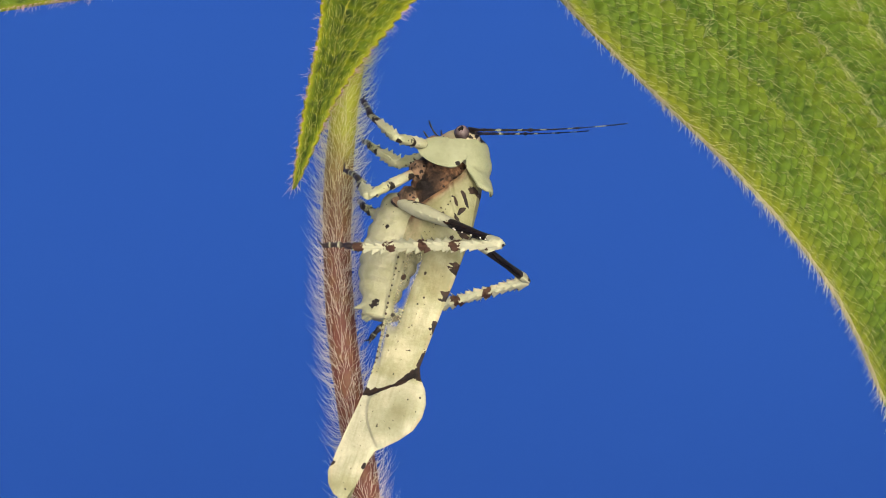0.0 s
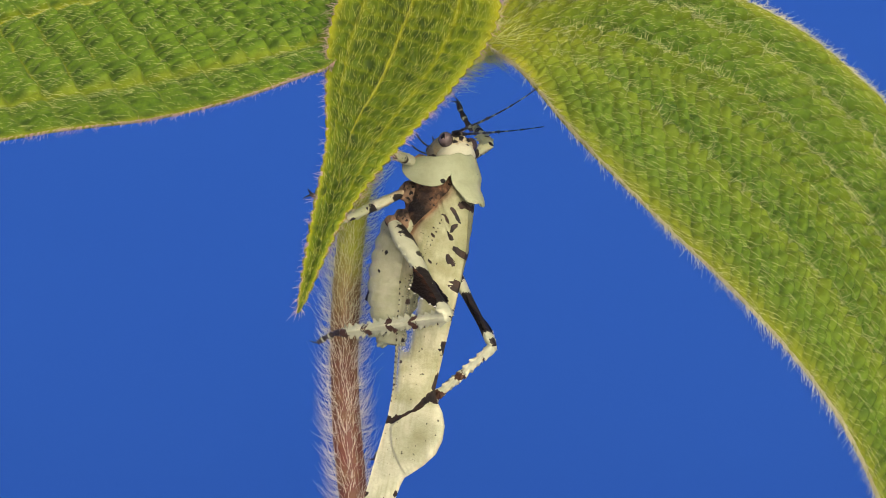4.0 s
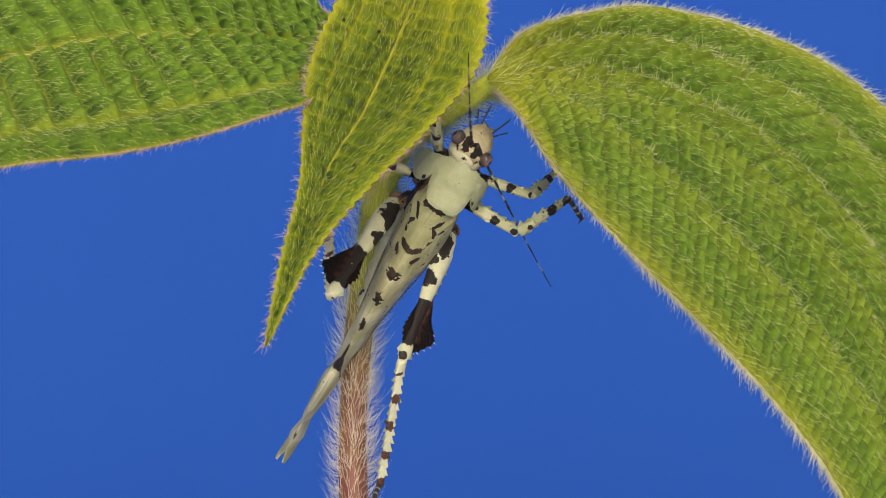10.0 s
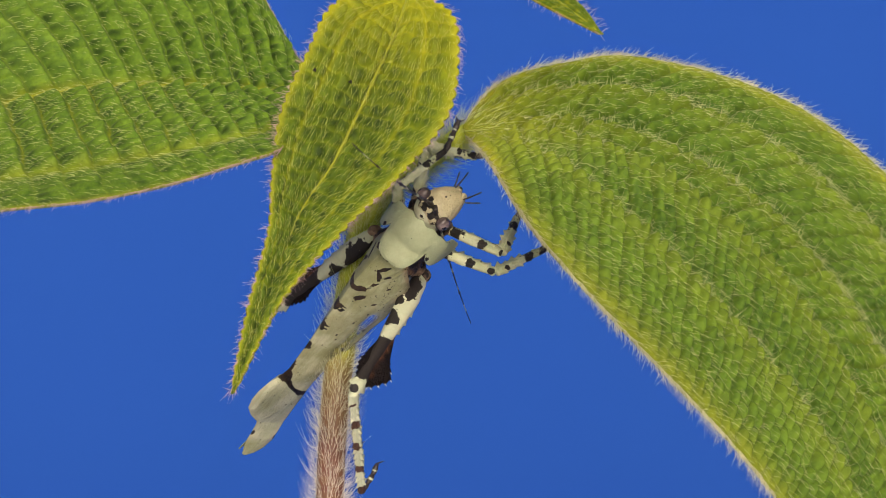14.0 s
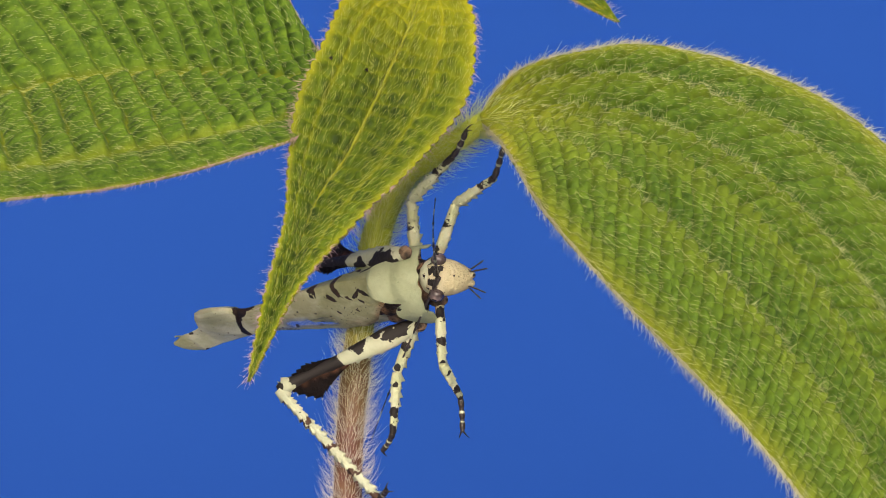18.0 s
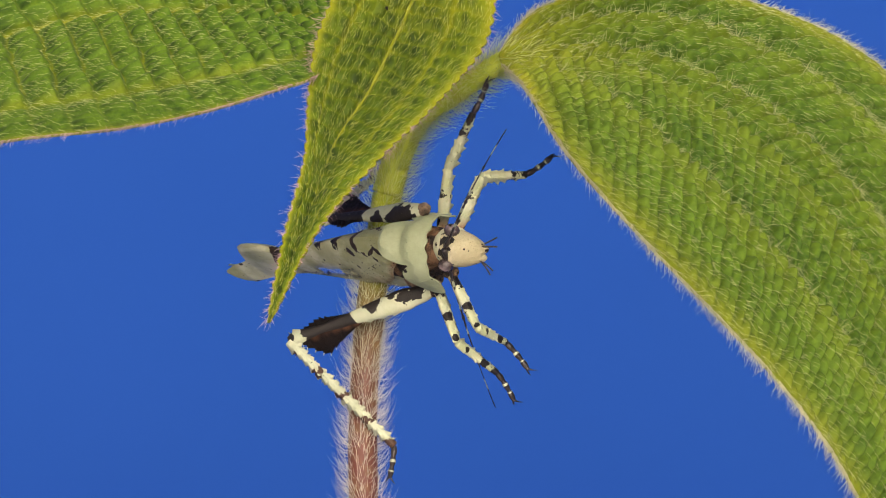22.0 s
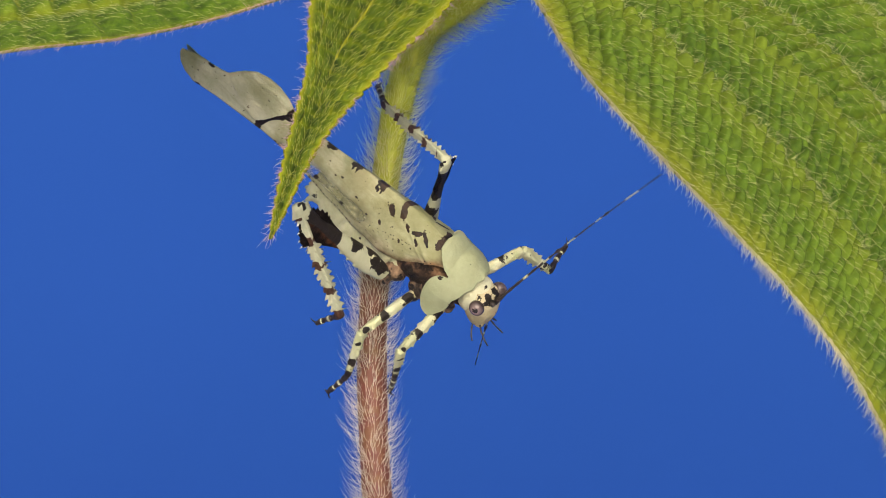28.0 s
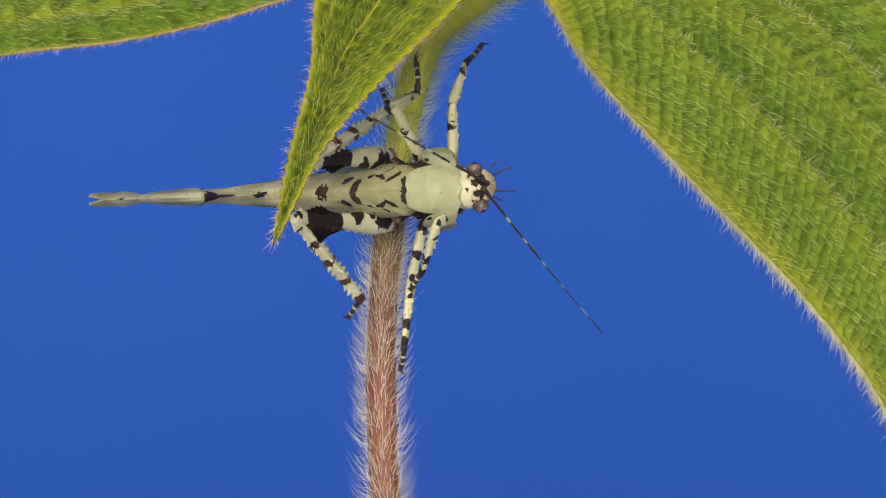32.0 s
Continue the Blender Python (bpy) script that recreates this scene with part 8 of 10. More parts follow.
    walk(moving["middle_tibia_right"], [
        (0, pose(-0.007001, -0.002113, -0.008023, 141.93, 59.34, -52.02)),
        (0.5, pose(-0.005982, -0.002441, -0.009272, 149.60, 52.40, -49.95)),
        (1, pose(-0.004726, -0.002986, -0.010119, 153.66, 49.67, -52.30)),
        (1.5, pose(-0.005850, -0.002047, -0.009491, 151.07, 52.71, -57.67)),
        (2, pose(-0.007059, -0.001077, -0.008386, 140.09, 58.95, -70.62)),
        (2.5, pose(-0.007747, -0.001089, -0.007728, 113.61, 62.68, -97.86)),
        (3, pose(-0.008352, -0.001167, -0.007055, 92.63, 62.85, -116.54)),
        (3.25, pose(-0.008618, -0.001262, -0.006633, 101.60, 56.10, -105.85)),
        (3.5, pose(-0.008782, -0.001388, -0.006358, 107.31, 47.35, -98.68)),
        (4, pose(-0.007378, -0.002196, -0.007946, 67.40, 22.54, -178.69)),
        (4.5, pose(-0.005974, -0.003004, -0.009534, 81.51, -25.86, 133.45)),
        (5.5, pose(-0.001851, -0.003680, -0.010836, 113.87, -31.95, 118.31)),
        (5.75, pose(-0.002325, -0.003597, -0.010826, 138.59, -33.75, 118.83)),
        (6, pose(-0.002803, -0.003515, -0.010785, 163.29, -35.12, 119.36)),
        (6.5, pose(-0.001975, -0.004034, -0.010718, -177.30, -39.58, 128.55)),
        (7, pose(-0.001125, -0.005091, -0.010298, -159.68, -42.81, 139.74)),
        (7.5, pose(-0.003058, -0.007522, -0.008718, -155.45, -17.38, 85.95)),
        (7.75, pose(-0.003967, -0.008316, -0.007102, -170.50, 24.58, 49.36)),
        (8, pose(-0.004876, -0.009110, -0.005486, 134.01, 50.81, -14.83)),
        (8.5, pose(-0.004273, -0.009696, -0.002862, 99.53, 39.06, -28.15)),
        (9, pose(-0.003198, -0.009698, -0.001360, 70.76, 21.34, -35.55)),
        (9.5, pose(-0.002556, -0.009812, -0.001581, 68.50, 13.75, -29.62)),
        (10, pose(-0.001894, -0.009897, -0.002006, 73.63, 8.67, -25.43)),
        (10.5, pose(-0.000796, -0.009845, -0.002648, 57.63, 36.83, -30.36)),
        (11, pose(0.000058, -0.009646, -0.003340, 34.80, 66.81, -39.75)),
        (11.5, pose(0.000333, -0.009519, -0.003889, 48.98, 71.59, -23.56)),
        (12, pose(0.000443, -0.009442, -0.004180, 63.22, 71.63, -8.88)),
        (12.5, pose(-0.000192, -0.009675, -0.004024, 73.82, 64.86, -4.24)),
        (13, pose(-0.000844, -0.009845, -0.003861, 78.80, 57.46, -4.91)),
        (13.5, pose(-0.000339, -0.009705, -0.004104, 65.80, 54.12, -17.91)),
        (14, pose(0.000157, -0.009521, -0.004343, 50.87, 49.06, -32.78)),
        (14.25, pose(-0.001316, -0.009914, -0.003891, 60.90, 47.69, -32.83)),
        (14.5, pose(-0.003078, -0.009947, -0.003304, 65.53, 47.64, -37.73)),
        (15.5, pose(-0.004754, -0.009519, -0.002600, 6.28, 50.35, -104.73)),
        (16.5, pose(-0.005468, -0.009177, -0.002290, -21.68, 37.14, -132.29)),
        (16.75, pose(-0.004135, -0.009742, -0.003203, -27.18, 56.24, -128.52)),
        (17, pose(-0.002701, -0.009926, -0.004114, -21.93, 72.13, -114.20)),
        (17.5, pose(-0.004043, -0.009763, -0.002967, -3.44, 38.78, -106.55)),
        (18, pose(-0.005272, -0.009193, -0.001839, 22.47, 2.77, -104.12)),
        (18.5, pose(-0.005237, -0.009231, -0.001947, 34.52, 4.80, -102.33)),
        (19, pose(-0.005202, -0.009266, -0.002056, 33.67, 8.80, -100.54)),
        (19.5, pose(-0.005310, -0.009182, -0.001870, 24.23, 13.62, -103.32)),
        (20, pose(-0.005415, -0.009091, -0.001685, 15.93, 20.12, -106.64)),
        (20.5, pose(-0.003890, -0.009799, -0.002927, 6.76, 35.42, -98.71)),
        (21, pose(-0.001746, -0.009831, -0.004705, -3.06, 47.53, -88.37)),
        (21.5, pose(-0.000880, -0.009421, -0.005748, -12.70, 61.56, -88.42)),
        (22, pose(-0.000470, -0.009093, -0.006300, -17.18, 71.87, -89.42)),
        (22.25, pose(-0.000586, -0.009212, -0.006104, -18.33, 58.81, -88.68)),
        (22.5, pose(-0.000856, -0.009439, -0.005687, -17.53, 44.89, -87.74)),
        (22.75, pose(-0.003138, -0.009920, -0.003747, 6.09, 58.11, -89.49)),
        (23, pose(-0.005120, -0.009287, -0.001972, 14.57, 63.39, -98.96)),
        (23.5, pose(-0.004696, -0.009472, -0.002056, 2.07, 46.32, -107.95)),
        (24, pose(-0.004001, -0.009716, -0.002265, -12.61, 33.03, -112.65)),
        (24.5, pose(-0.003281, -0.009866, -0.004089, -3.66, 52.13, -101.04)),
        (25, pose(-0.002781, -0.009466, -0.005899, 33.69, 68.25, -67.29)),
        (26.25, pose(-0.003296, -0.009050, -0.006658, 75.97, 75.23, -31.19)),
        (27.5, pose(-0.003807, -0.008781, -0.006937, 103.55, 73.58, -9.25)),
        (27.75, pose(-0.003789, -0.008805, -0.006905, 87.51, 73.52, -25.92)),
        (28, pose(-0.003747, -0.008854, -0.006840, 72.56, 72.41, -41.03)),
        (28.5, pose(-0.003457, -0.009004, -0.006689, 102.26, 72.94, -6.69)),
        (29, pose(-0.003216, -0.009168, -0.006455, 125.68, 67.75, 20.70)),
        (29.5, pose(-0.003792, -0.009323, -0.005852, 69.13, 76.43, -39.08)),
        (30, pose(-0.004353, -0.009408, -0.005143, 19.66, 61.64, -92.08)),
        (30.5, pose(-0.004130, -0.009562, -0.004803, 26.67, 58.52, -84.72)),
        (31, pose(-0.003907, -0.009691, -0.004451, 32.37, 54.45, -78.70)),
        (31.5, pose(-0.003932, -0.009786, -0.003554, 25.67, 27.39, -91.08)),
        (32, pose(-0.003942, -0.009785, -0.002893, 28.81, 3.09, -98.35)),
    ])
    walk(moving["middle_tarsus_right"], [
        (0, pose(-0.004867, -0.004845, -0.013873, 134.31, 43.80, -67.17)),
        (0.5, pose(-0.003313, -0.005617, -0.014659, 136.91, -4.19, -88.73)),
        (1, pose(-0.002036, -0.006469, -0.015302, 131.95, -48.93, -106.78)),
        (1.5, pose(-0.003646, -0.005528, -0.014902, 121.15, -45.82, -90.54)),
        (2, pose(-0.005895, -0.004385, -0.014212, 110.61, -34.98, -68.79)),
        (2.5, pose(-0.008175, -0.004182, -0.013770, 99.48, -24.45, -55.90)),
        (3, pose(-0.009738, -0.003944, -0.013106, 103.21, -10.17, -58.16)),
        (3.25, pose(-0.009654, -0.004910, -0.012277, 125.29, 23.88, -70.02)),
        (3.5, pose(-0.009477, -0.005943, -0.011359, 115.11, 55.28, -85.35)),
        (4.5, pose(-0.010182, 0.001438, -0.006567, 149.39, 46.39, -53.42)),
        (5.5, pose(-0.004587, 0.001401, -0.007238, -164.18, 72.74, -29.30)),
        (5.75, pose(-0.005051, 0.001355, -0.007048, -161.02, 73.72, -23.72)),
        (6, pose(-0.005531, 0.001333, -0.006873, -165.25, 75.77, -24.60)),
        (6.5, pose(-0.005241, 0.000065, -0.006386, 107.09, 84.41, -110.71)),
        (7, pose(-0.004932, -0.001868, -0.005677, 59.94, 72.85, -136.43)),
        (7.5, pose(-0.002600, -0.001048, -0.006687, 117.39, 33.12, -98.59)),
        (8, pose(-0.000722, -0.010209, -0.010756, 93.18, 29.42, -97.07)),
        (8.5, pose(0.000382, -0.012187, -0.007148, 66.69, 24.40, -100.35)),
        (9, pose(0.001955, -0.013380, -0.003834, 37.33, 17.38, -112.52)),
        (9.5, pose(0.003186, -0.013076, -0.003198, 12.19, 24.86, -112.91)),
        (10, pose(0.004177, -0.012783, -0.003031, -15.18, 28.84, -118.15)),
        (10.5, pose(0.003900, -0.012596, -0.006724, -49.17, 1.13, -151.06)),
        (11, pose(0.002117, -0.011358, -0.009590, -73.62, -9.56, -158.51)),
        (11.5, pose(0.002301, -0.010377, -0.010341, -95.02, -10.47, -155.43)),
        (12, pose(0.002560, -0.009773, -0.010633, -98.24, -6.18, -154.65)),
        (12.5, pose(0.002689, -0.009888, -0.010179, -97.20, 35.38, -163.20)),
        (13, pose(0.002800, -0.010158, -0.009593, -106.04, 72.45, 179.14)),
        (13.5, pose(0.003454, -0.010931, -0.009614, -114.72, 73.78, 165.63)),
        (14, pose(0.003903, -0.011934, -0.009480, -101.25, 73.69, 173.48)),
        (14.25, pose(0.002530, -0.012396, -0.008919, -48.61, 56.58, -136.19)),
        (14.5, pose(0.000545, -0.012751, -0.008329, -40.88, 30.39, -124.36)),
        (15.5, pose(-0.005858, -0.013716, -0.007835, -26.51, 2.66, -124.63)),
        (16.5, pose(-0.009116, -0.013186, -0.006396, -14.99, 5.57, -118.74)),
        (16.75, pose(-0.006489, -0.012699, -0.008856, -10.92, 3.23, -105.05)),
        (17, pose(-0.003556, -0.011829, -0.010586, -3.08, 9.48, -93.75)),
        (17.5, pose(-0.005553, -0.014844, -0.007226, -28.48, 10.83, -129.68)),
        (18, pose(-0.006929, -0.015780, -0.002168, -10.68, 24.96, -152.66)),
        (18.5, pose(-0.006684, -0.015850, -0.002516, 10.18, 27.44, -143.82)),
        (19, pose(-0.006430, -0.015873, -0.003096, 10.84, 30.39, -137.07)),
        (19.5, pose(-0.006832, -0.015613, -0.003471, 6.62, 30.44, -131.81)),
        (20, pose(-0.007243, -0.015209, -0.004024, 3.66, 28.65, -125.18)),
        (20.5, pose(-0.004729, -0.015277, -0.006868, -0.83, 16.18, -107.73)),
        (21, pose(-0.001616, -0.014421, -0.009721, -4.98, 9.57, -88.32)),
        (21.5, pose(-0.000791, -0.012658, -0.011727, -12.79, 27.41, -84.26)),
        (22, pose(-0.000448, -0.011208, -0.012763, -11.05, 44.72, -80.90)),
        (22.25, pose(-0.000505, -0.012733, -0.011921, -19.38, 47.34, -88.22)),
        (22.5, pose(-0.000666, -0.014253, -0.010486, -32.52, 48.19, -105.35)),
        (22.75, pose(-0.003106, -0.013512, -0.009521, -16.02, 38.04, -112.13)),
        (23, pose(-0.005595, -0.012296, -0.008051, 10.24, 34.21, -105.93)),
        (23.5, pose(-0.006143, -0.013940, -0.006973, 11.49, 38.99, -98.32)),
        (24, pose(-0.006196, -0.014978, -0.005972, 1.06, 43.26, -95.73)),
        (24.5, pose(-0.004081, -0.013963, -0.009457, 20.62, 54.21, -75.65)),
        (25, pose(-0.001809, -0.011790, -0.012215, 49.85, 63.60, -52.10)),
        (26.25, pose(-0.001814, -0.009948, -0.013233, 57.39, 73.24, -50.39)),
        (27.5, pose(-0.001910, -0.009090, -0.013460, 14.63, 80.23, -93.90)),
        (27.75, pose(-0.002054, -0.009649, -0.013426, -4.16, 74.92, -112.42)),
        (28, pose(-0.002197, -0.010203, -0.013322, -9.36, 69.44, -117.64)),
        (28.5, pose(-0.001476, -0.009236, -0.013190, 36.95, 73.58, -71.10)),
        (29, pose(-0.000807, -0.008257, -0.012748, 82.12, 66.54, -29.06)),
        (29.5, pose(-0.002553, -0.010328, -0.012462, 51.17, 69.13, -59.15)),
        (30, pose(-0.004471, -0.012636, -0.011127, 22.59, 65.41, -88.81)),
        (30.5, pose(-0.003803, -0.013098, -0.010602, 18.98, 61.45, -92.08)),
        (31, pose(-0.003132, -0.013568, -0.009984, 16.19, 57.23, -94.71)),
        (31.5, pose(-0.004045, -0.015823, -0.006682, 13.55, 50.00, -105.89)),
        (32, pose(-0.004929, -0.016503, -0.003260, 23.30, 38.66, -109.55)),
    ])
    walk(moving["hind_femur_left"], [
        (0, pose(-0.006030, 0.002447, -0.003976, -30.22, -70.72, 135.81)),
        (0.5, pose(-0.005975, 0.002682, -0.003908, -33.05, -67.52, 136.18)),
        (1, pose(-0.005913, 0.002935, -0.003819, -38.90, -62.80, 139.92)),
        (1.5, pose(-0.005887, 0.003120, -0.003710, -43.39, -60.40, 143.29)),
        (2, pose(-0.005855, 0.003306, -0.003599, -45.98, -58.61, 144.68)),
        (2.5, pose(-0.005830, 0.003453, -0.003500, -46.04, -57.50, 143.58)),
        (3, pose(-0.0058, 0.0036, -0.0034, -46.14, -56.31, 142.52)),
        (3.25, pose(-0.0058, 0.0036, -0.0034, -50.29, -55, 147.37)),
        (3.5, pose(-0.0058, 0.0036, -0.0034, -53.98, -53.57, 151.79)),
        (4.5, pose(-0.005795, 0.003404, -0.003605, -59.25, -46.32, 159.20)),
        (5.5, pose(-0.005742, 0.003282, -0.003797, -62.98, -41.39, 164.04)),
        (5.75, pose(-0.005728, 0.003310, -0.003793, -63.93, -43.39, 165.22)),
        (6, pose(-0.005714, 0.003339, -0.003789, -65.34, -45.48, 166.93)),
        (6.5, pose(-0.005727, 0.003434, -0.003683, -65.03, -47.01, 166.02)),
        (7, pose(-0.005740, 0.003519, -0.003582, -64.23, -48.35, 164.61)),
        (7.5, pose(-0.005771, 0.003560, -0.003490, -62.81, -49.60, 162.87)),
        (8, pose(-0.0058, 0.0036, -0.0034, -61.32, -50.87, 161.11)),
        (8.5, pose(-0.0058, 0.0036, -0.0034, -61.92, -54.63, 161.65)),
        (9, pose(-0.0058, 0.0036, -0.0034, -62.76, -58.35, 162.33)),
        (9.5, pose(-0.0058, 0.0036, -0.0034, -64.15, -56.39, 164.26)),
        (10, pose(-0.0058, 0.0036, -0.0034, -65.4, -54.42, 166.07)),
        (10.5, pose(-0.0058, 0.0036, -0.0034, -68.23, -57.15, 169.2)),
        (11, pose(-0.0058, 0.0036, -0.0034, -70.94, -59.75, 171.98)),
        (11.5, pose(-0.0058, 0.0036, -0.0034, -70.17, -59.65, 171.06)),
        (12, pose(-0.0058, 0.0036, -0.0034, -69.29, -59.54, 170.04)),
        (12.5, pose(-0.0058, 0.0036, -0.0034, -69.09, -60.5, 169.59)),
        (13, pose(-0.0058, 0.0036, -0.0034, -68.84, -61.46, 169.11)),
        (13.5, pose(-0.0058, 0.0036, -0.0034, -66.44, -31.2, 168.98)),
        (14, pose(-0.0058, 0.0036, -0.0034, -71.41, 5.16, 168.39)),
        (14.25, pose(-0.0058, 0.0036, -0.0034, -72.75, 9.89, 167.84)),
        (14.5, pose(-0.0058, 0.0036, -0.0034, -73.69, 12.74, 167.36)),
        (15.5, pose(-0.0058, 0.0036, -0.0034, -76.85, 20.57, 165.62)),
        (16.5, pose(-0.000613, 0.002709, 0.004415, -78.34, 28.42, 165.13)),
        (16.75, pose(-0.000387, 0.002591, 0.004279, -77.16, 27.28, 165.20)),
        (17, pose(-0.000165, 0.002491, 0.004134, -75.72, 26.13, 165.30)),
        (17.5, pose(0.000713, 0.002750, 0.003561, -74.26, 19.16, 169.05)),
        (18, pose(0.001037, 0.002707, 0.002944, -73.20, 11.59, 173.31)),
        (18.5, pose(0.000104, 0.003139, 0.003220, -70.96, 11.57, 176.72)),
        (19, pose(-0.000576, 0.003532, 0.003239, -91.69, 11.56, -179.63)),
        (19.5, pose(-0.001308, 0.003928, 0.003170, -91.63, 12.15, -178.63)),
        (20, pose(-0.001266, 0.003765, 0.002524, -90.68, 13.82, -176.75)),
        (20.5, pose(-0.000802, 0.003120, 0.002432, -72.52, 9.45, -178.13)),
        (21, pose(-0.000378, 0.003658, 0.002695, -71.12, 4.05, 179.91)),
        (21.5, pose(-0.000108, 0.003510, 0.002287, -70.78, 1.97, 179.93)),
        (22, pose(0.000072, 0.003756, 0.001867, -70.31, -0.16, 179.57)),
        (22.25, pose(-0.000615, 0.005092, 0.002680, -70.30, 1.43, -176.55)),
        (22.5, pose(-0.0058, 0.0036, -0.0034, -69.54, -14.27, 175.57)),
        (22.75, pose(-0.0058, 0.0036, -0.0034, -79.19, -47.55, -173.61)),
        (23, pose(-0.0058, 0.0036, -0.0034, -127.58, -73.78, -133.87)),
        (23.5, pose(-0.0058, 0.0036, -0.0034, -131.96, -76.35, -130.79)),
        (24, pose(-0.0058, 0.0036, -0.0034, -131.35, -77.84, -131.94)),
        (24.5, pose(-0.0058, 0.0036, -0.0034, -131.62, -77.4, -131.51)),
        (25, pose(-0.0058, 0.0036, -0.0034, -131.41, -76.88, -131.51)),
        (26.25, pose(-0.0058, 0.0036, -0.0034, -128.51, -76.54, -134.14)),
        (27.5, pose(-0.0058, 0.0036, -0.0034, -126.73, -76.4, -135.77)),
        (27.75, pose(-0.0058, 0.0036, -0.0034, -132.61, -77.46, -130.59)),
        (28, pose(-0.0058, 0.0036, -0.0034, -139.57, -78.36, -124.33)),
        (28.5, pose(-0.0058, 0.0036, -0.0034, -136.75, -76.17, -126.21)),
        (29, pose(-0.0058, 0.0036, -0.0034, -134.1, -74.07, -127.89)),
        (29.5, pose(-0.0058, 0.0036, -0.0034, -132.96, -75.85, -129.66)),
        (30, pose(-0.0058, 0.0036, -0.0034, -131.28, -77.62, -131.92)),
        (30.5, pose(-0.0058, 0.0036, -0.0034, -130.28, -76.27, -132.35)),
        (31, pose(-0.0058, 0.0036, -0.0034, -126.27, -74.24, -135.31)),
        (31.5, pose(-0.0058, 0.0036, -0.0034, -104.03, -73.98, -156.99)),
        (32, pose(-0.0058, 0.0036, -0.0034, -85.72, -72.72, -175.39)),
    ])
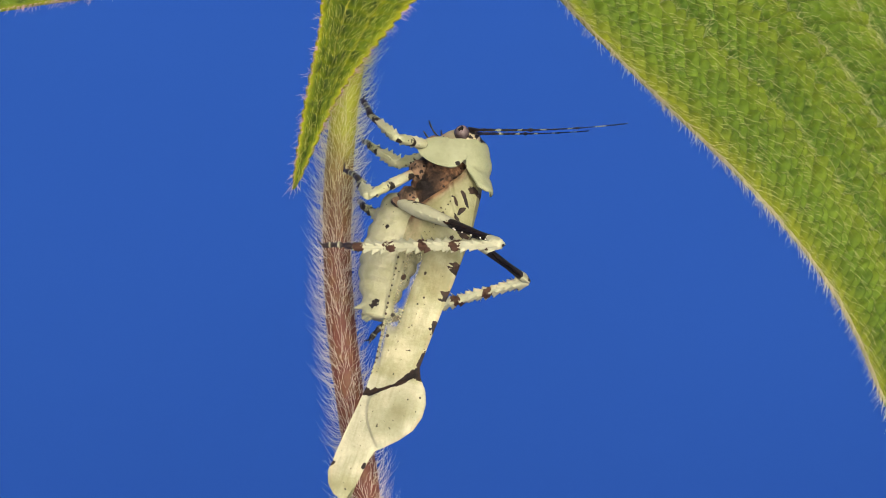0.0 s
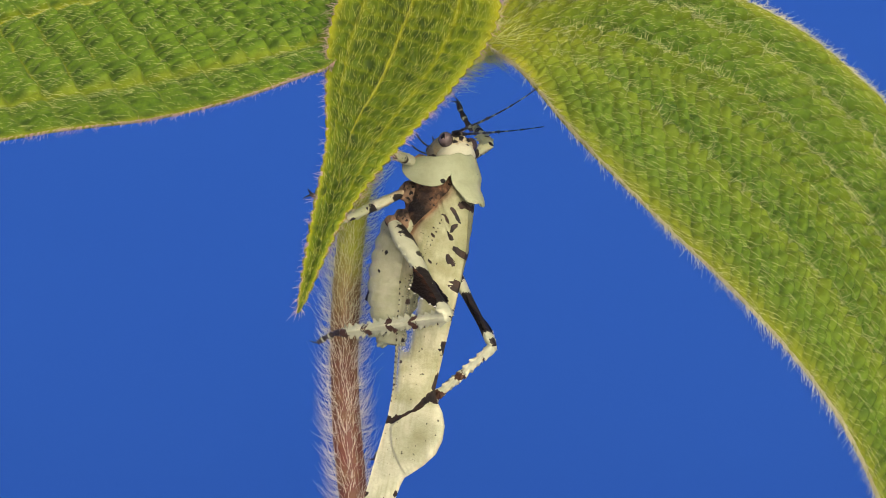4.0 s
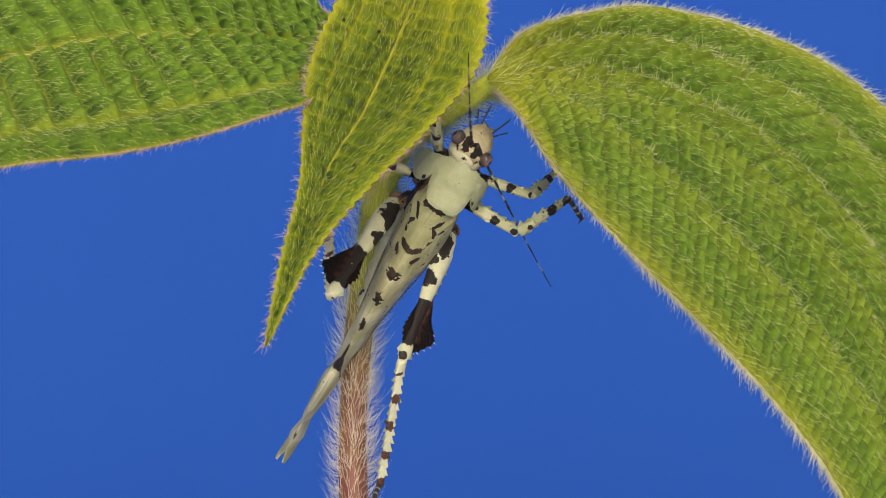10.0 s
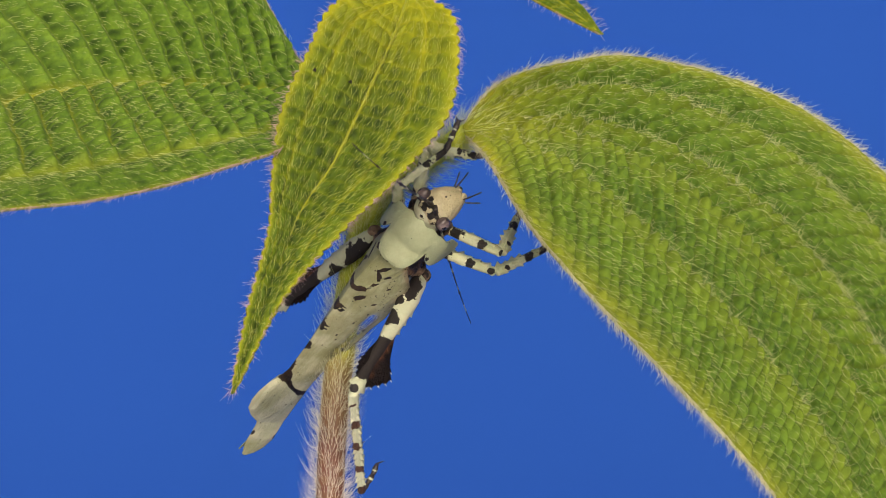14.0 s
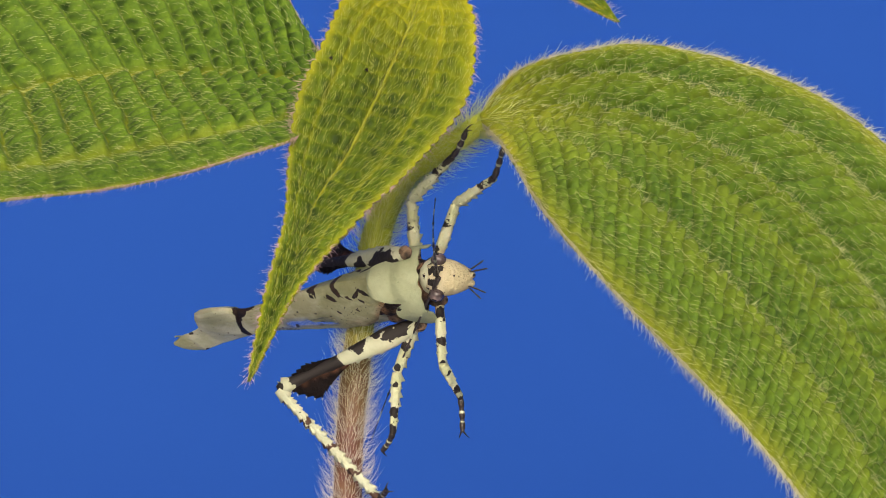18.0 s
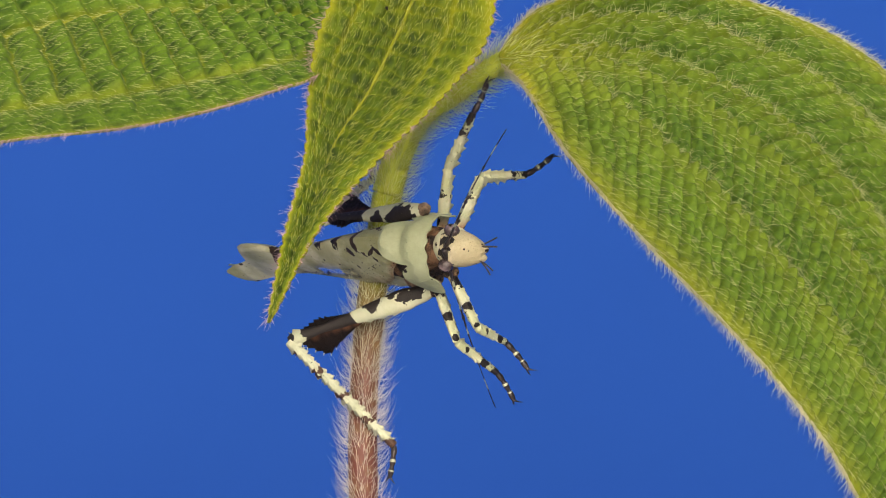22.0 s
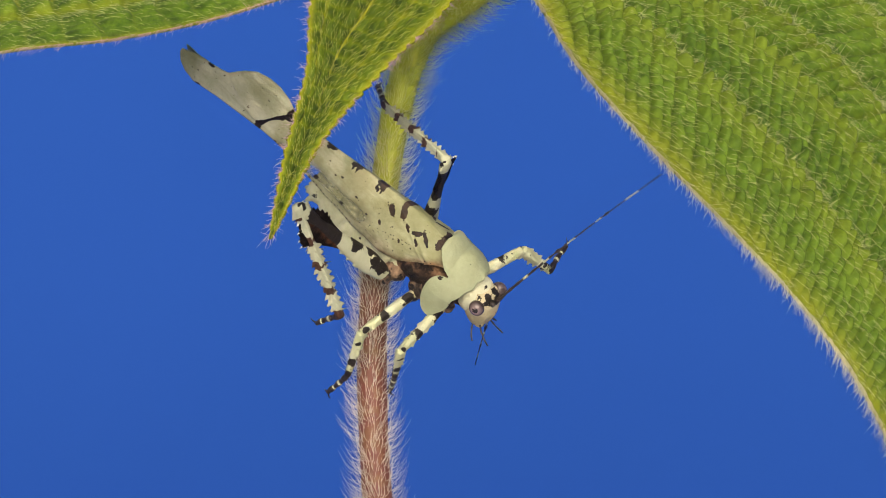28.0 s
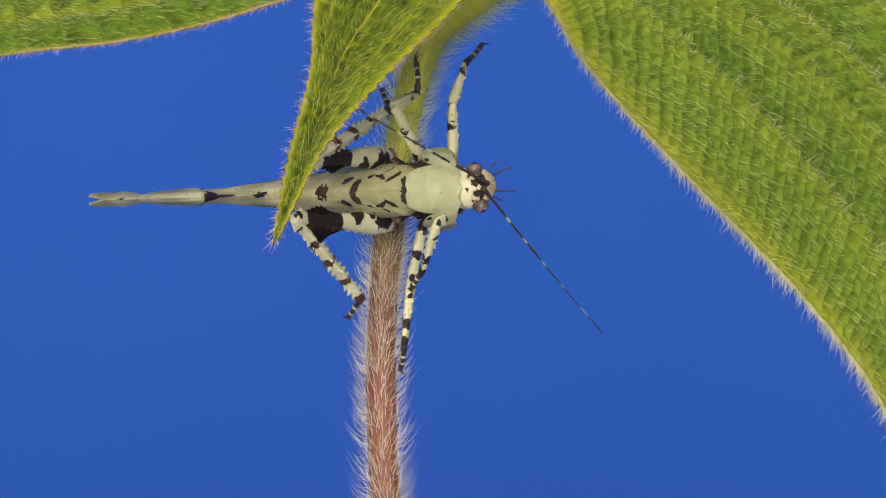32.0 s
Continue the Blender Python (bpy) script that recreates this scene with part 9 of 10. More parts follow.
    walk(moving["hind_tibia_left"], [
        (0, pose(-0.010127, 0.006429, 0.012353, -19.86, 77.37, 150.60)),
        (0.5, pose(-0.010747, 0.007261, 0.012078, -3.74, 82.44, 177.71)),
        (1, pose(-0.011963, 0.008027, 0.011568, 45.04, 82.56, -121.18)),
        (1.5, pose(-0.012737, 0.008229, 0.011332, 45.79, 81.81, -121.30)),
        (2, pose(-0.013208, 0.008515, 0.011170, 36.29, 79.84, -132.84)),
        (2.5, pose(-0.013308, 0.008972, 0.011091, 27.51, 75.44, -143.45)),
        (3, pose(-0.013416, 0.009439, 0.010994, 23.22, 70.69, -149.40)),
        (3.25, pose(-0.014156, 0.008951, 0.010772, 20.51, 70.63, -151.01)),
        (3.5, pose(-0.014854, 0.008456, 0.010519, 18.99, 71.59, -151.34)),
        (4.5, pose(-0.016964, 0.007647, 0.008906, 98.27, 79.32, -64.30)),
        (5.5, pose(-0.018221, 0.006850, 0.007641, 131.42, 65.65, -19.44)),
        (5.75, pose(-0.017884, 0.006518, 0.008090, 129.32, 67.70, -19.95)),
        (6, pose(-0.017529, 0.006082, 0.008546, 127.61, 70.53, -20.69)),
        (6.5, pose(-0.017175, 0.006283, 0.008971, 117.41, 75.47, -34.29)),
        (7, pose(-0.016824, 0.006571, 0.009346, 101.78, 78.58, -52.69)),
        (7.5, pose(-0.016486, 0.006861, 0.009684, 92.87, 79.06, -62.34)),
        (8, pose(-0.016129, 0.007134, 0.010020, 83.47, 79.35, -72.52)),
        (8.5, pose(-0.015304, 0.006753, 0.010708, 45.54, 81.03, -112.59)),
        (9, pose(-0.014450, 0.006356, 0.011327, 9.86, 78.69, -151.17)),
        (9.5, pose(-0.015017, 0.006198, 0.011008, -74.01, 88.27, 118.63)),
        (10, pose(-0.015571, 0.006023, 0.010669, -145.39, 77.67, 38.34)),
        (10.5, pose(-0.015017, 0.005358, 0.011134, -143.31, 76.44, 42.99)),
        (11, pose(-0.014429, 0.004816, 0.011545, -140.27, 76.04, 48.59)),
        (11.5, pose(-0.014435, 0.004958, 0.011530, -144.65, 75.52, 44.23)),
        (12, pose(-0.014439, 0.005118, 0.011512, -147.17, 75.38, 41.44)),
        (12.5, pose(-0.014179, 0.005139, 0.011657, -145.87, 76.36, 43.40)),
        (13, pose(-0.013917, 0.005162, 0.011798, -144.27, 77.34, 45.67)),
        (13.5, pose(-0.020326, 0.006428, 0.005561, -171.16, 45.67, 9.87)),
        (14, pose(-0.022677, 0.007066, -0.004957, -164.84, 10.36, 6.91)),
        (14.25, pose(-0.022461, 0.007190, -0.006371, -165.84, 6.04, 6.50)),
        (14.5, pose(-0.022265, 0.007294, -0.007216, -166.45, 3.79, 6.27)),
        (15.5, pose(-0.021490, 0.007622, -0.009478, -121.86, 49.14, 64.17)),
        (16.5, pose(-0.015319, 0.006615, -0.003818, -84.34, 43.41, 142.51)),
        (16.75, pose(-0.015253, 0.006520, -0.003650, -76.30, 43.01, 142.01)),
        (17, pose(-0.015188, 0.006433, -0.003485, -68.25, 42.58, 141.50)),
        (17.5, pose(-0.015332, 0.005853, -0.002116, -62.39, 51.65, 136.27)),
        (18, pose(-0.015795, 0.004683, -0.000532, -45.71, 59.41, 126.21)),
        (18.5, pose(-0.016817, 0.004109, -0.000250, -27.92, 62.17, 117.95)),
        (19, pose(-0.017525, 0.003423, -0.000227, -61.87, 63.85, 107.92)),
        (19.5, pose(-0.018216, 0.003522, -0.000471, -78.31, 65.32, 108.04)),
        (20, pose(-0.018038, 0.002812, -0.001607, -77.76, 67.52, 107.44)),
        (20.5, pose(-0.017858, 0.002564, -0.000408, -71.59, 63.72, 114.25)),
        (21, pose(-0.017635, 0.003686, 0.001472, -74.60, 58.78, 119.48)),
        (21.5, pose(-0.017398, 0.003530, 0.001693, -67.24, 52.84, 127.40)),
        (22, pose(-0.017227, 0.003887, 0.001916, -60.30, 46.73, 132.58)),
        (22.25, pose(-0.017878, 0.004053, 0.002247, -58.76, 45.05, 131.78)),
        (22.5, pose(-0.022516, 0.004895, 0.000863, -60.08, 46.75, 125.35)),
        (22.75, pose(-0.017403, 0.002301, 0.009366, -52.58, 45.71, 120.48)),
        (23, pose(-0.009149, 0.000117, 0.013211, -35.06, 32.70, 130.82)),
        (23.5, pose(-0.008467, 0.000509, 0.013411, -34.28, 35.12, 136.61)),
        (24, pose(-0.008235, 0.000889, 0.013512, -33.67, 37.20, 139.66)),
        (24.5, pose(-0.008301, 0.000774, 0.013483, -34.35, 37.47, 138.32)),
        (25, pose(-0.008403, 0.000659, 0.013448, -35.05, 37.73, 136.87)),
        (26.25, pose(-0.008604, 0.000710, 0.013425, -36.26, 39.54, 139.17)),
        (27.5, pose(-0.008715, 0.000762, 0.013415, -36.89, 40.81, 141.84)),
        (27.75, pose(-0.008244, 0.000748, 0.013487, -35.89, 39.78, 142.44)),
        (28, pose(-0.007769, 0.000717, 0.013544, -35.07, 38.87, 142.56)),
        (28.5, pose(-0.008244, 0.000263, 0.013398, -38.43, 40.23, 138.10)),
        (29, pose(-0.008716, -0.000147, 0.013236, -42.19, 41.95, 133.07)),
        (29.5, pose(-0.008498, 0.000345, 0.013375, -40.99, 44.06, 129.81)),
        (30, pose(-0.008278, 0.000840, 0.013498, -39.78, 46.54, 125.30)),
        (30.5, pose(-0.008566, 0.000566, 0.013406, -43.14, 48.45, 117.89)),
        (31, pose(-0.009141, 0.000295, 0.013249, -47.77, 50.74, 106.96)),
        (31.5, pose(-0.010194, 0.001734, 0.013228, -52.47, 60.57, 76.27)),
        (32, pose(-0.010922, 0.003187, 0.013119, -56.26, 62.53, 43.73)),
    ])
    walk(moving["hind_tarsus_left"], [
        (0, pose(-0.013287, 0.008210, -0.003845, -15.43, 79.64, 154.70)),
        (0.5, pose(-0.012929, 0.007348, -0.004378, -54.13, 69.94, 131.60)),
        (1, pose(-0.013075, 0.006187, -0.004892, -78.43, 61.89, 124.17)),
        (1.5, pose(-0.013964, 0.006209, -0.005099, -57.16, 67.29, 143.12)),
        (2, pose(-0.015199, 0.006368, -0.005170, -33.95, 66.63, 162.41)),
        (2.5, pose(-0.016661, 0.006489, -0.004976, -32.54, 62.46, 161.67)),
        (3, pose(-0.018141, 0.006645, -0.004673, -33.20, 59.79, 158.59)),
        (3.25, pose(-0.018971, 0.006283, -0.004889, -25.83, 62.40, 165.85)),
        (3.5, pose(-0.019455, 0.005941, -0.005231, -13.78, 64.55, 177.93)),
        (4.5, pose(-0.015629, 0.004874, -0.007406, 4.72, 66.11, -155.55)),
        (5.5, pose(-0.011768, 0.004572, -0.007482, 11.73, 75.00, -132.53)),
        (5.75, pose(-0.011964, 0.004369, -0.007269, -3.06, 78.60, -144.02)),
        (6, pose(-0.012354, 0.004127, -0.007104, -25.97, 81.86, -165.52)),
        (6.5, pose(-0.013734, 0.003937, -0.007099, 1.42, 80.73, -145.62)),
        (7, pose(-0.014831, 0.003954, -0.006926, 18.59, 74.89, -134.50)),
        (7.5, pose(-0.015023, 0.004072, -0.006614, -4.90, 72.94, -156.14)),
        (8, pose(-0.015207, 0.004208, -0.006294, -34.40, 69.47, 177.52)),
        (8.5, pose(-0.016298, 0.004363, -0.005689, -51.73, 63.07, 158.86)),
        (9, pose(-0.017301, 0.004786, -0.004951, -54.38, 59.28, 151.70)),
        (9.5, pose(-0.015257, 0.006637, -0.005584, -4.93, 48.74, -170.61)),
        (10, pose(-0.012790, 0.008223, -0.005547, 36.08, 43.46, -148.54)),
        (10.5, pose(-0.012171, 0.008012, -0.005003, 37.14, 72.54, -146.74)),
        (11, pose(-0.011781, 0.007820, -0.004565, -100.88, 88.15, 85.15)),
        (11.5, pose(-0.011461, 0.007852, -0.004543, -29.55, 83.00, 157.72)),
        (12, pose(-0.011298, 0.007890, -0.004551, -21.13, 78.62, 166.61)),
        (12.5, pose(-0.011335, 0.007828, -0.004475, 132.62, 80.24, -44.77)),
        (13, pose(-0.011373, 0.007765, -0.004398, 145.10, 59.83, -32.95)),
        (13.5, pose(-0.008897, 0.008417, -0.006313, 101.17, 27.46, -120.32)),
        (14, pose(-0.006467, 0.009031, -0.007942, 122.79, -16.88, -153.31)),
        (14.25, pose(-0.006059, 0.009059, -0.008118, 148.89, -17.43, -157.03)),
        (14.5, pose(-0.005800, 0.009102, -0.008313, 168.58, -16.71, -160.67)),
        (15.5, pose(-0.016758, 0.017397, -0.022033, 121.89, -47.82, -115.37)),
        (16.5, pose(-0.024887, 0.013954, -0.015226, 86.49, -31.29, -45.92)),
        (16.75, pose(-0.024820, 0.013991, -0.014972, 79.63, -35.25, -45.90)),
        (17, pose(-0.024754, 0.014042, -0.014717, 70.68, -39.37, -44.06)),
        (17.5, pose(-0.022774, 0.012973, -0.015135, 116.11, -29.69, -118.75)),
        (18, pose(-0.020785, 0.011499, -0.014821, 99.73, 1.78, -152.22)),
        (18.5, pose(-0.020449, 0.010954, -0.014930, 83.17, 13.96, 176.97)),
        (19, pose(-0.019776, 0.010385, -0.015127, 11.58, 50.71, 102.22)),
        (19.5, pose(-0.020362, 0.010113, -0.015555, -9.30, 50.55, 107.54)),
        (20, pose(-0.019941, 0.008866, -0.016946, -28.92, 52.26, 114.42)),
        (20.5, pose(-0.020876, 0.009264, -0.015293, -63.18, 58.01, 103.16)),
        (21, pose(-0.021869, 0.011176, -0.012725, -80.36, 48.28, 112.89)),
        (21.5, pose(-0.023489, 0.011497, -0.011535, -66.07, 40.18, 133.61)),
        (22, pose(-0.024926, 0.012265, -0.010172, -60.63, 27.82, 141.98)),
        (22.25, pose(-0.025693, 0.012799, -0.009500, -61.22, 21.92, 143.11)),
        (22.5, pose(-0.029097, 0.014173, -0.011227, -63.22, 13.17, 145.69)),
        (22.75, pose(-0.023284, 0.012291, -0.002516, -50.45, 18.07, 138.09)),
        (23, pose(-0.018280, 0.010687, 0.004242, -36.68, 21.31, 132.22)),
        (23.5, pose(-0.018333, 0.009837, 0.003861, -36.90, 18.03, 139.04)),
        (24, pose(-0.018315, 0.009448, 0.003476, -36.68, 14.89, 144.03)),
        (24.5, pose(-0.018141, 0.009534, 0.003384, -41.12, 17.33, 136.88)),
        (25, pose(-0.017986, 0.009634, 0.003291, -45.17, 19.89, 129.51)),
        (26.25, pose(-0.018291, 0.009080, 0.002857, -44.86, 23.34, 133.45)),
        (27.5, pose(-0.018594, 0.008525, 0.002565, -44.50, 24.78, 137.55)),
        (27.75, pose(-0.018356, 0.008525, 0.002866, -44.51, 23.98, 136.53)),
        (28, pose(-0.018031, 0.008574, 0.003127, -45.10, 22.93, 134.55)),
        (28.5, pose(-0.017676, 0.008726, 0.002676, -48.51, 23.85, 130.48)),
        (29, pose(-0.017148, 0.008871, 0.002139, -51.23, 26.02, 127.02)),
        (29.5, pose(-0.016136, 0.009508, 0.001832, -45.21, 27.50, 130.54)),
        (30, pose(-0.014875, 0.010160, 0.001449, -37.01, 28.15, 134.40)),
        (30.5, pose(-0.013716, 0.010298, 0.000983, -39.77, 30.18, 127.92)),
        (31, pose(-0.012205, 0.010343, 0.000396, -42.00, 33.81, 119.31)),
        (31.5, pose(-0.008258, 0.009659, -0.001229, -16.81, 34.48, 119.65)),
        (32, pose(-0.005389, 0.008481, -0.001609, 6.72, 40.44, 117.24)),
    ])
    walk(moving["hind_femur_right"], [
        (0, pose(-0.004236, -0.004509, -0.004460, 28.70, -15.13, -96.55)),
        (0.5, pose(-0.004607, -0.004381, -0.004212, 31.66, -11.50, -100.47)),
        (1, pose(-0.004979, -0.004203, -0.003962, 37.78, -7.47, -106.11)),
        (1.5, pose(-0.005218, -0.004048, -0.003815, 49.65, -36.72, -137.92)),
        (2, pose(-0.005448, -0.003882, -0.003662, 88.75, -52.70, 166.77)),
        (2.5, pose(-0.005627, -0.003744, -0.003532, 87.37, -51.26, 165.96)),
        (3, pose(-0.0058, -0.0036, -0.0034, 85.83, -49.61, 165.38)),
        (3.25, pose(-0.0058, -0.0036, -0.0034, 84.22, -47.77, 166.59)),
        (3.5, pose(-0.0058, -0.0036, -0.0034, 83.26, -46.61, 167.34)),
        (4.5, pose(-0.005457, -0.003787, -0.003747, 81.10, -44.35, 171.49)),
        (5.5, pose(-0.005108, -0.003883, -0.004122, 78.61, -41.91, 175.39)),
        (5.75, pose(-0.005115, -0.003855, -0.004139, 76.82, -41.74, 177.86)),
        (6, pose(-0.005123, -0.003827, -0.004155, 74.63, -41.28, -179.13)),
        (6.5, pose(-0.005311, -0.003747, -0.003989, 73.91, -40.76, -179.37)),
        (7, pose(-0.005491, -0.003673, -0.003810, 73.73, -40.36, 179.82)),
        (7.5, pose(-0.005649, -0.003638, -0.003608, 74.34, -41.24, 178.85)),
        (8, pose(-0.0058, -0.0036, -0.0034, 75.06, -42.47, 177.9)),
        (8.5, pose(-0.0058, -0.0036, -0.0034, 74.09, -42.5, 179.43)),
        (9, pose(-0.0058, -0.0036, -0.0034, 73.03, -42.53, -178.89)),
        (9.5, pose(-0.0058, -0.0036, -0.0034, 72.29, -42.91, -177.64)),
        (10, pose(-0.0058, -0.0036, -0.0034, 71.43, -43.25, -176.23)),
        (10.5, pose(-0.0058, -0.0036, -0.0034, 69.05, -20.57, -174.44)),
        (11, pose(-0.0058, -0.0036, -0.0034, 70.81, 2.13, -173.41)),
        (11.5, pose(-0.0058, -0.0036, -0.0034, 68.02, -20.72, -171.62)),
        (12, pose(-0.0058, -0.0036, -0.0034, 66.95, -46.61, -169.08)),
        (12.5, pose(-0.0058, -0.0036, -0.0034, 66.65, -51.15, -168.12)),
        (13, pose(-0.0058, -0.0036, -0.0034, 66.35, -54.12, -167.33)),
        (13.5, pose(-0.0058, -0.0036, -0.0034, 64.47, -57.22, -164.55)),
        (14, pose(-0.0058, -0.0036, -0.0034, 61.23, -58.55, -160.46)),
        (14.25, pose(-0.0058, -0.0036, -0.0034, 59.54, -57.52, -158.49)),
        (14.5, pose(-0.0058, -0.0036, -0.0034, 58.23, -55.58, -157.01)),
        (15.5, pose(-0.0058, -0.0036, -0.0034, 60.29, -32.31, -158.19)),
        (16.5, pose(-0.002832, -0.004694, -0.002119, 65.30, -27.72, -156.74)),
        (16.75, pose(-0.002505, -0.004759, -0.002470, 65.96, -28.95, -157.35)),
        (17, pose(-0.002501, -0.004701, -0.002596, 67.12, -23.89, -160.26)),
        (17.5, pose(-0.002293, -0.004486, -0.002438, 66.50, -25.41, -159.84)),
        (18, pose(-0.002160, -0.004219, -0.002476, 65.67, -28.05, -158.84)),
        (18.5, pose(-0.002343, -0.003978, -0.002447, 65.93, -29.63, -156.86)),
        (19, pose(-0.002554, -0.003750, -0.002427, 67.55, -26.04, -156.79)),
        (19.5, pose(-0.002740, -0.003697, -0.002560, 69.15, -18.84, -158.65)),
        (20, pose(-0.002867, -0.003613, -0.002697, 69.79, -18.56, -159.24)),
        (20.5, pose(-0.002902, -0.003736, -0.003012, 68.57, -20.64, -159.51)),
        (21, pose(-0.002893, -0.003873, -0.003362, 66.26, -27.97, -158.45)),
        (21.5, pose(-0.002991, -0.003699, -0.003795, 62.50, -33.03, -152.55)),
        (22, pose(-0.003279, -0.003501, -0.004235, 59.77, -33.26, -148.23)),
        (22.25, pose(-0.003193, -0.003198, -0.004061, 60.56, -31.84, -149.30)),
        (22.5, pose(-0.0058, -0.0036, -0.0034, 64.06, -13.59, -157.63)),
        (22.75, pose(-0.0058, -0.0036, -0.0034, 58.2, -27.63, -153.24)),
        (23, pose(-0.0058, -0.0036, -0.0034, 50.34, -44.07, -146.27)),
        (23.5, pose(-0.0058, -0.0036, -0.0034, 52.59, -54.95, -150.13)),
        (24, pose(-0.0058, -0.0036, -0.0034, 60.29, -60.67, -159.11)),
        (24.5, pose(-0.0058, -0.0036, -0.0034, 58.86, -57.51, -157.68)),
        (25, pose(-0.0058, -0.0036, -0.0034, 57.94, -53.48, -156.71)),
        (26.25, pose(-0.0058, -0.0036, -0.0034, 59, -50.05, -158.09)),
        (27.5, pose(-0.0058, -0.0036, -0.0034, 59.21, -47.65, -158.35)),
        (27.75, pose(-0.0058, -0.0036, -0.0034, 52.76, -44.85, -149.54)),
        (28, pose(-0.0058, -0.0036, -0.0034, 47.12, -41.7, -141.68)),
        (28.5, pose(-0.0058, -0.0036, -0.0034, 53.99, -41.93, -150.73)),
        (29, pose(-0.0058, -0.0036, -0.0034, 62.24, -42.01, -162.45)),
        (29.5, pose(-0.0058, -0.0036, -0.0034, 65.22, -45.91, -166.68)),
        (30, pose(-0.0058, -0.0036, -0.0034, 67.98, -50.93, -169.92)),
        (30.5, pose(-0.0058, -0.0036, -0.0034, 70.8, -53.58, -173.16)),
        (31, pose(-0.0058, -0.0036, -0.0034, 74.08, -56.21, -176.71)),
        (31.5, pose(-0.0058, -0.0036, -0.0034, 81.36, -61.5, 176.17)),
        (32, pose(-0.0058, -0.0036, -0.0034, 87.92, -64.97, 170.05)),
    ])
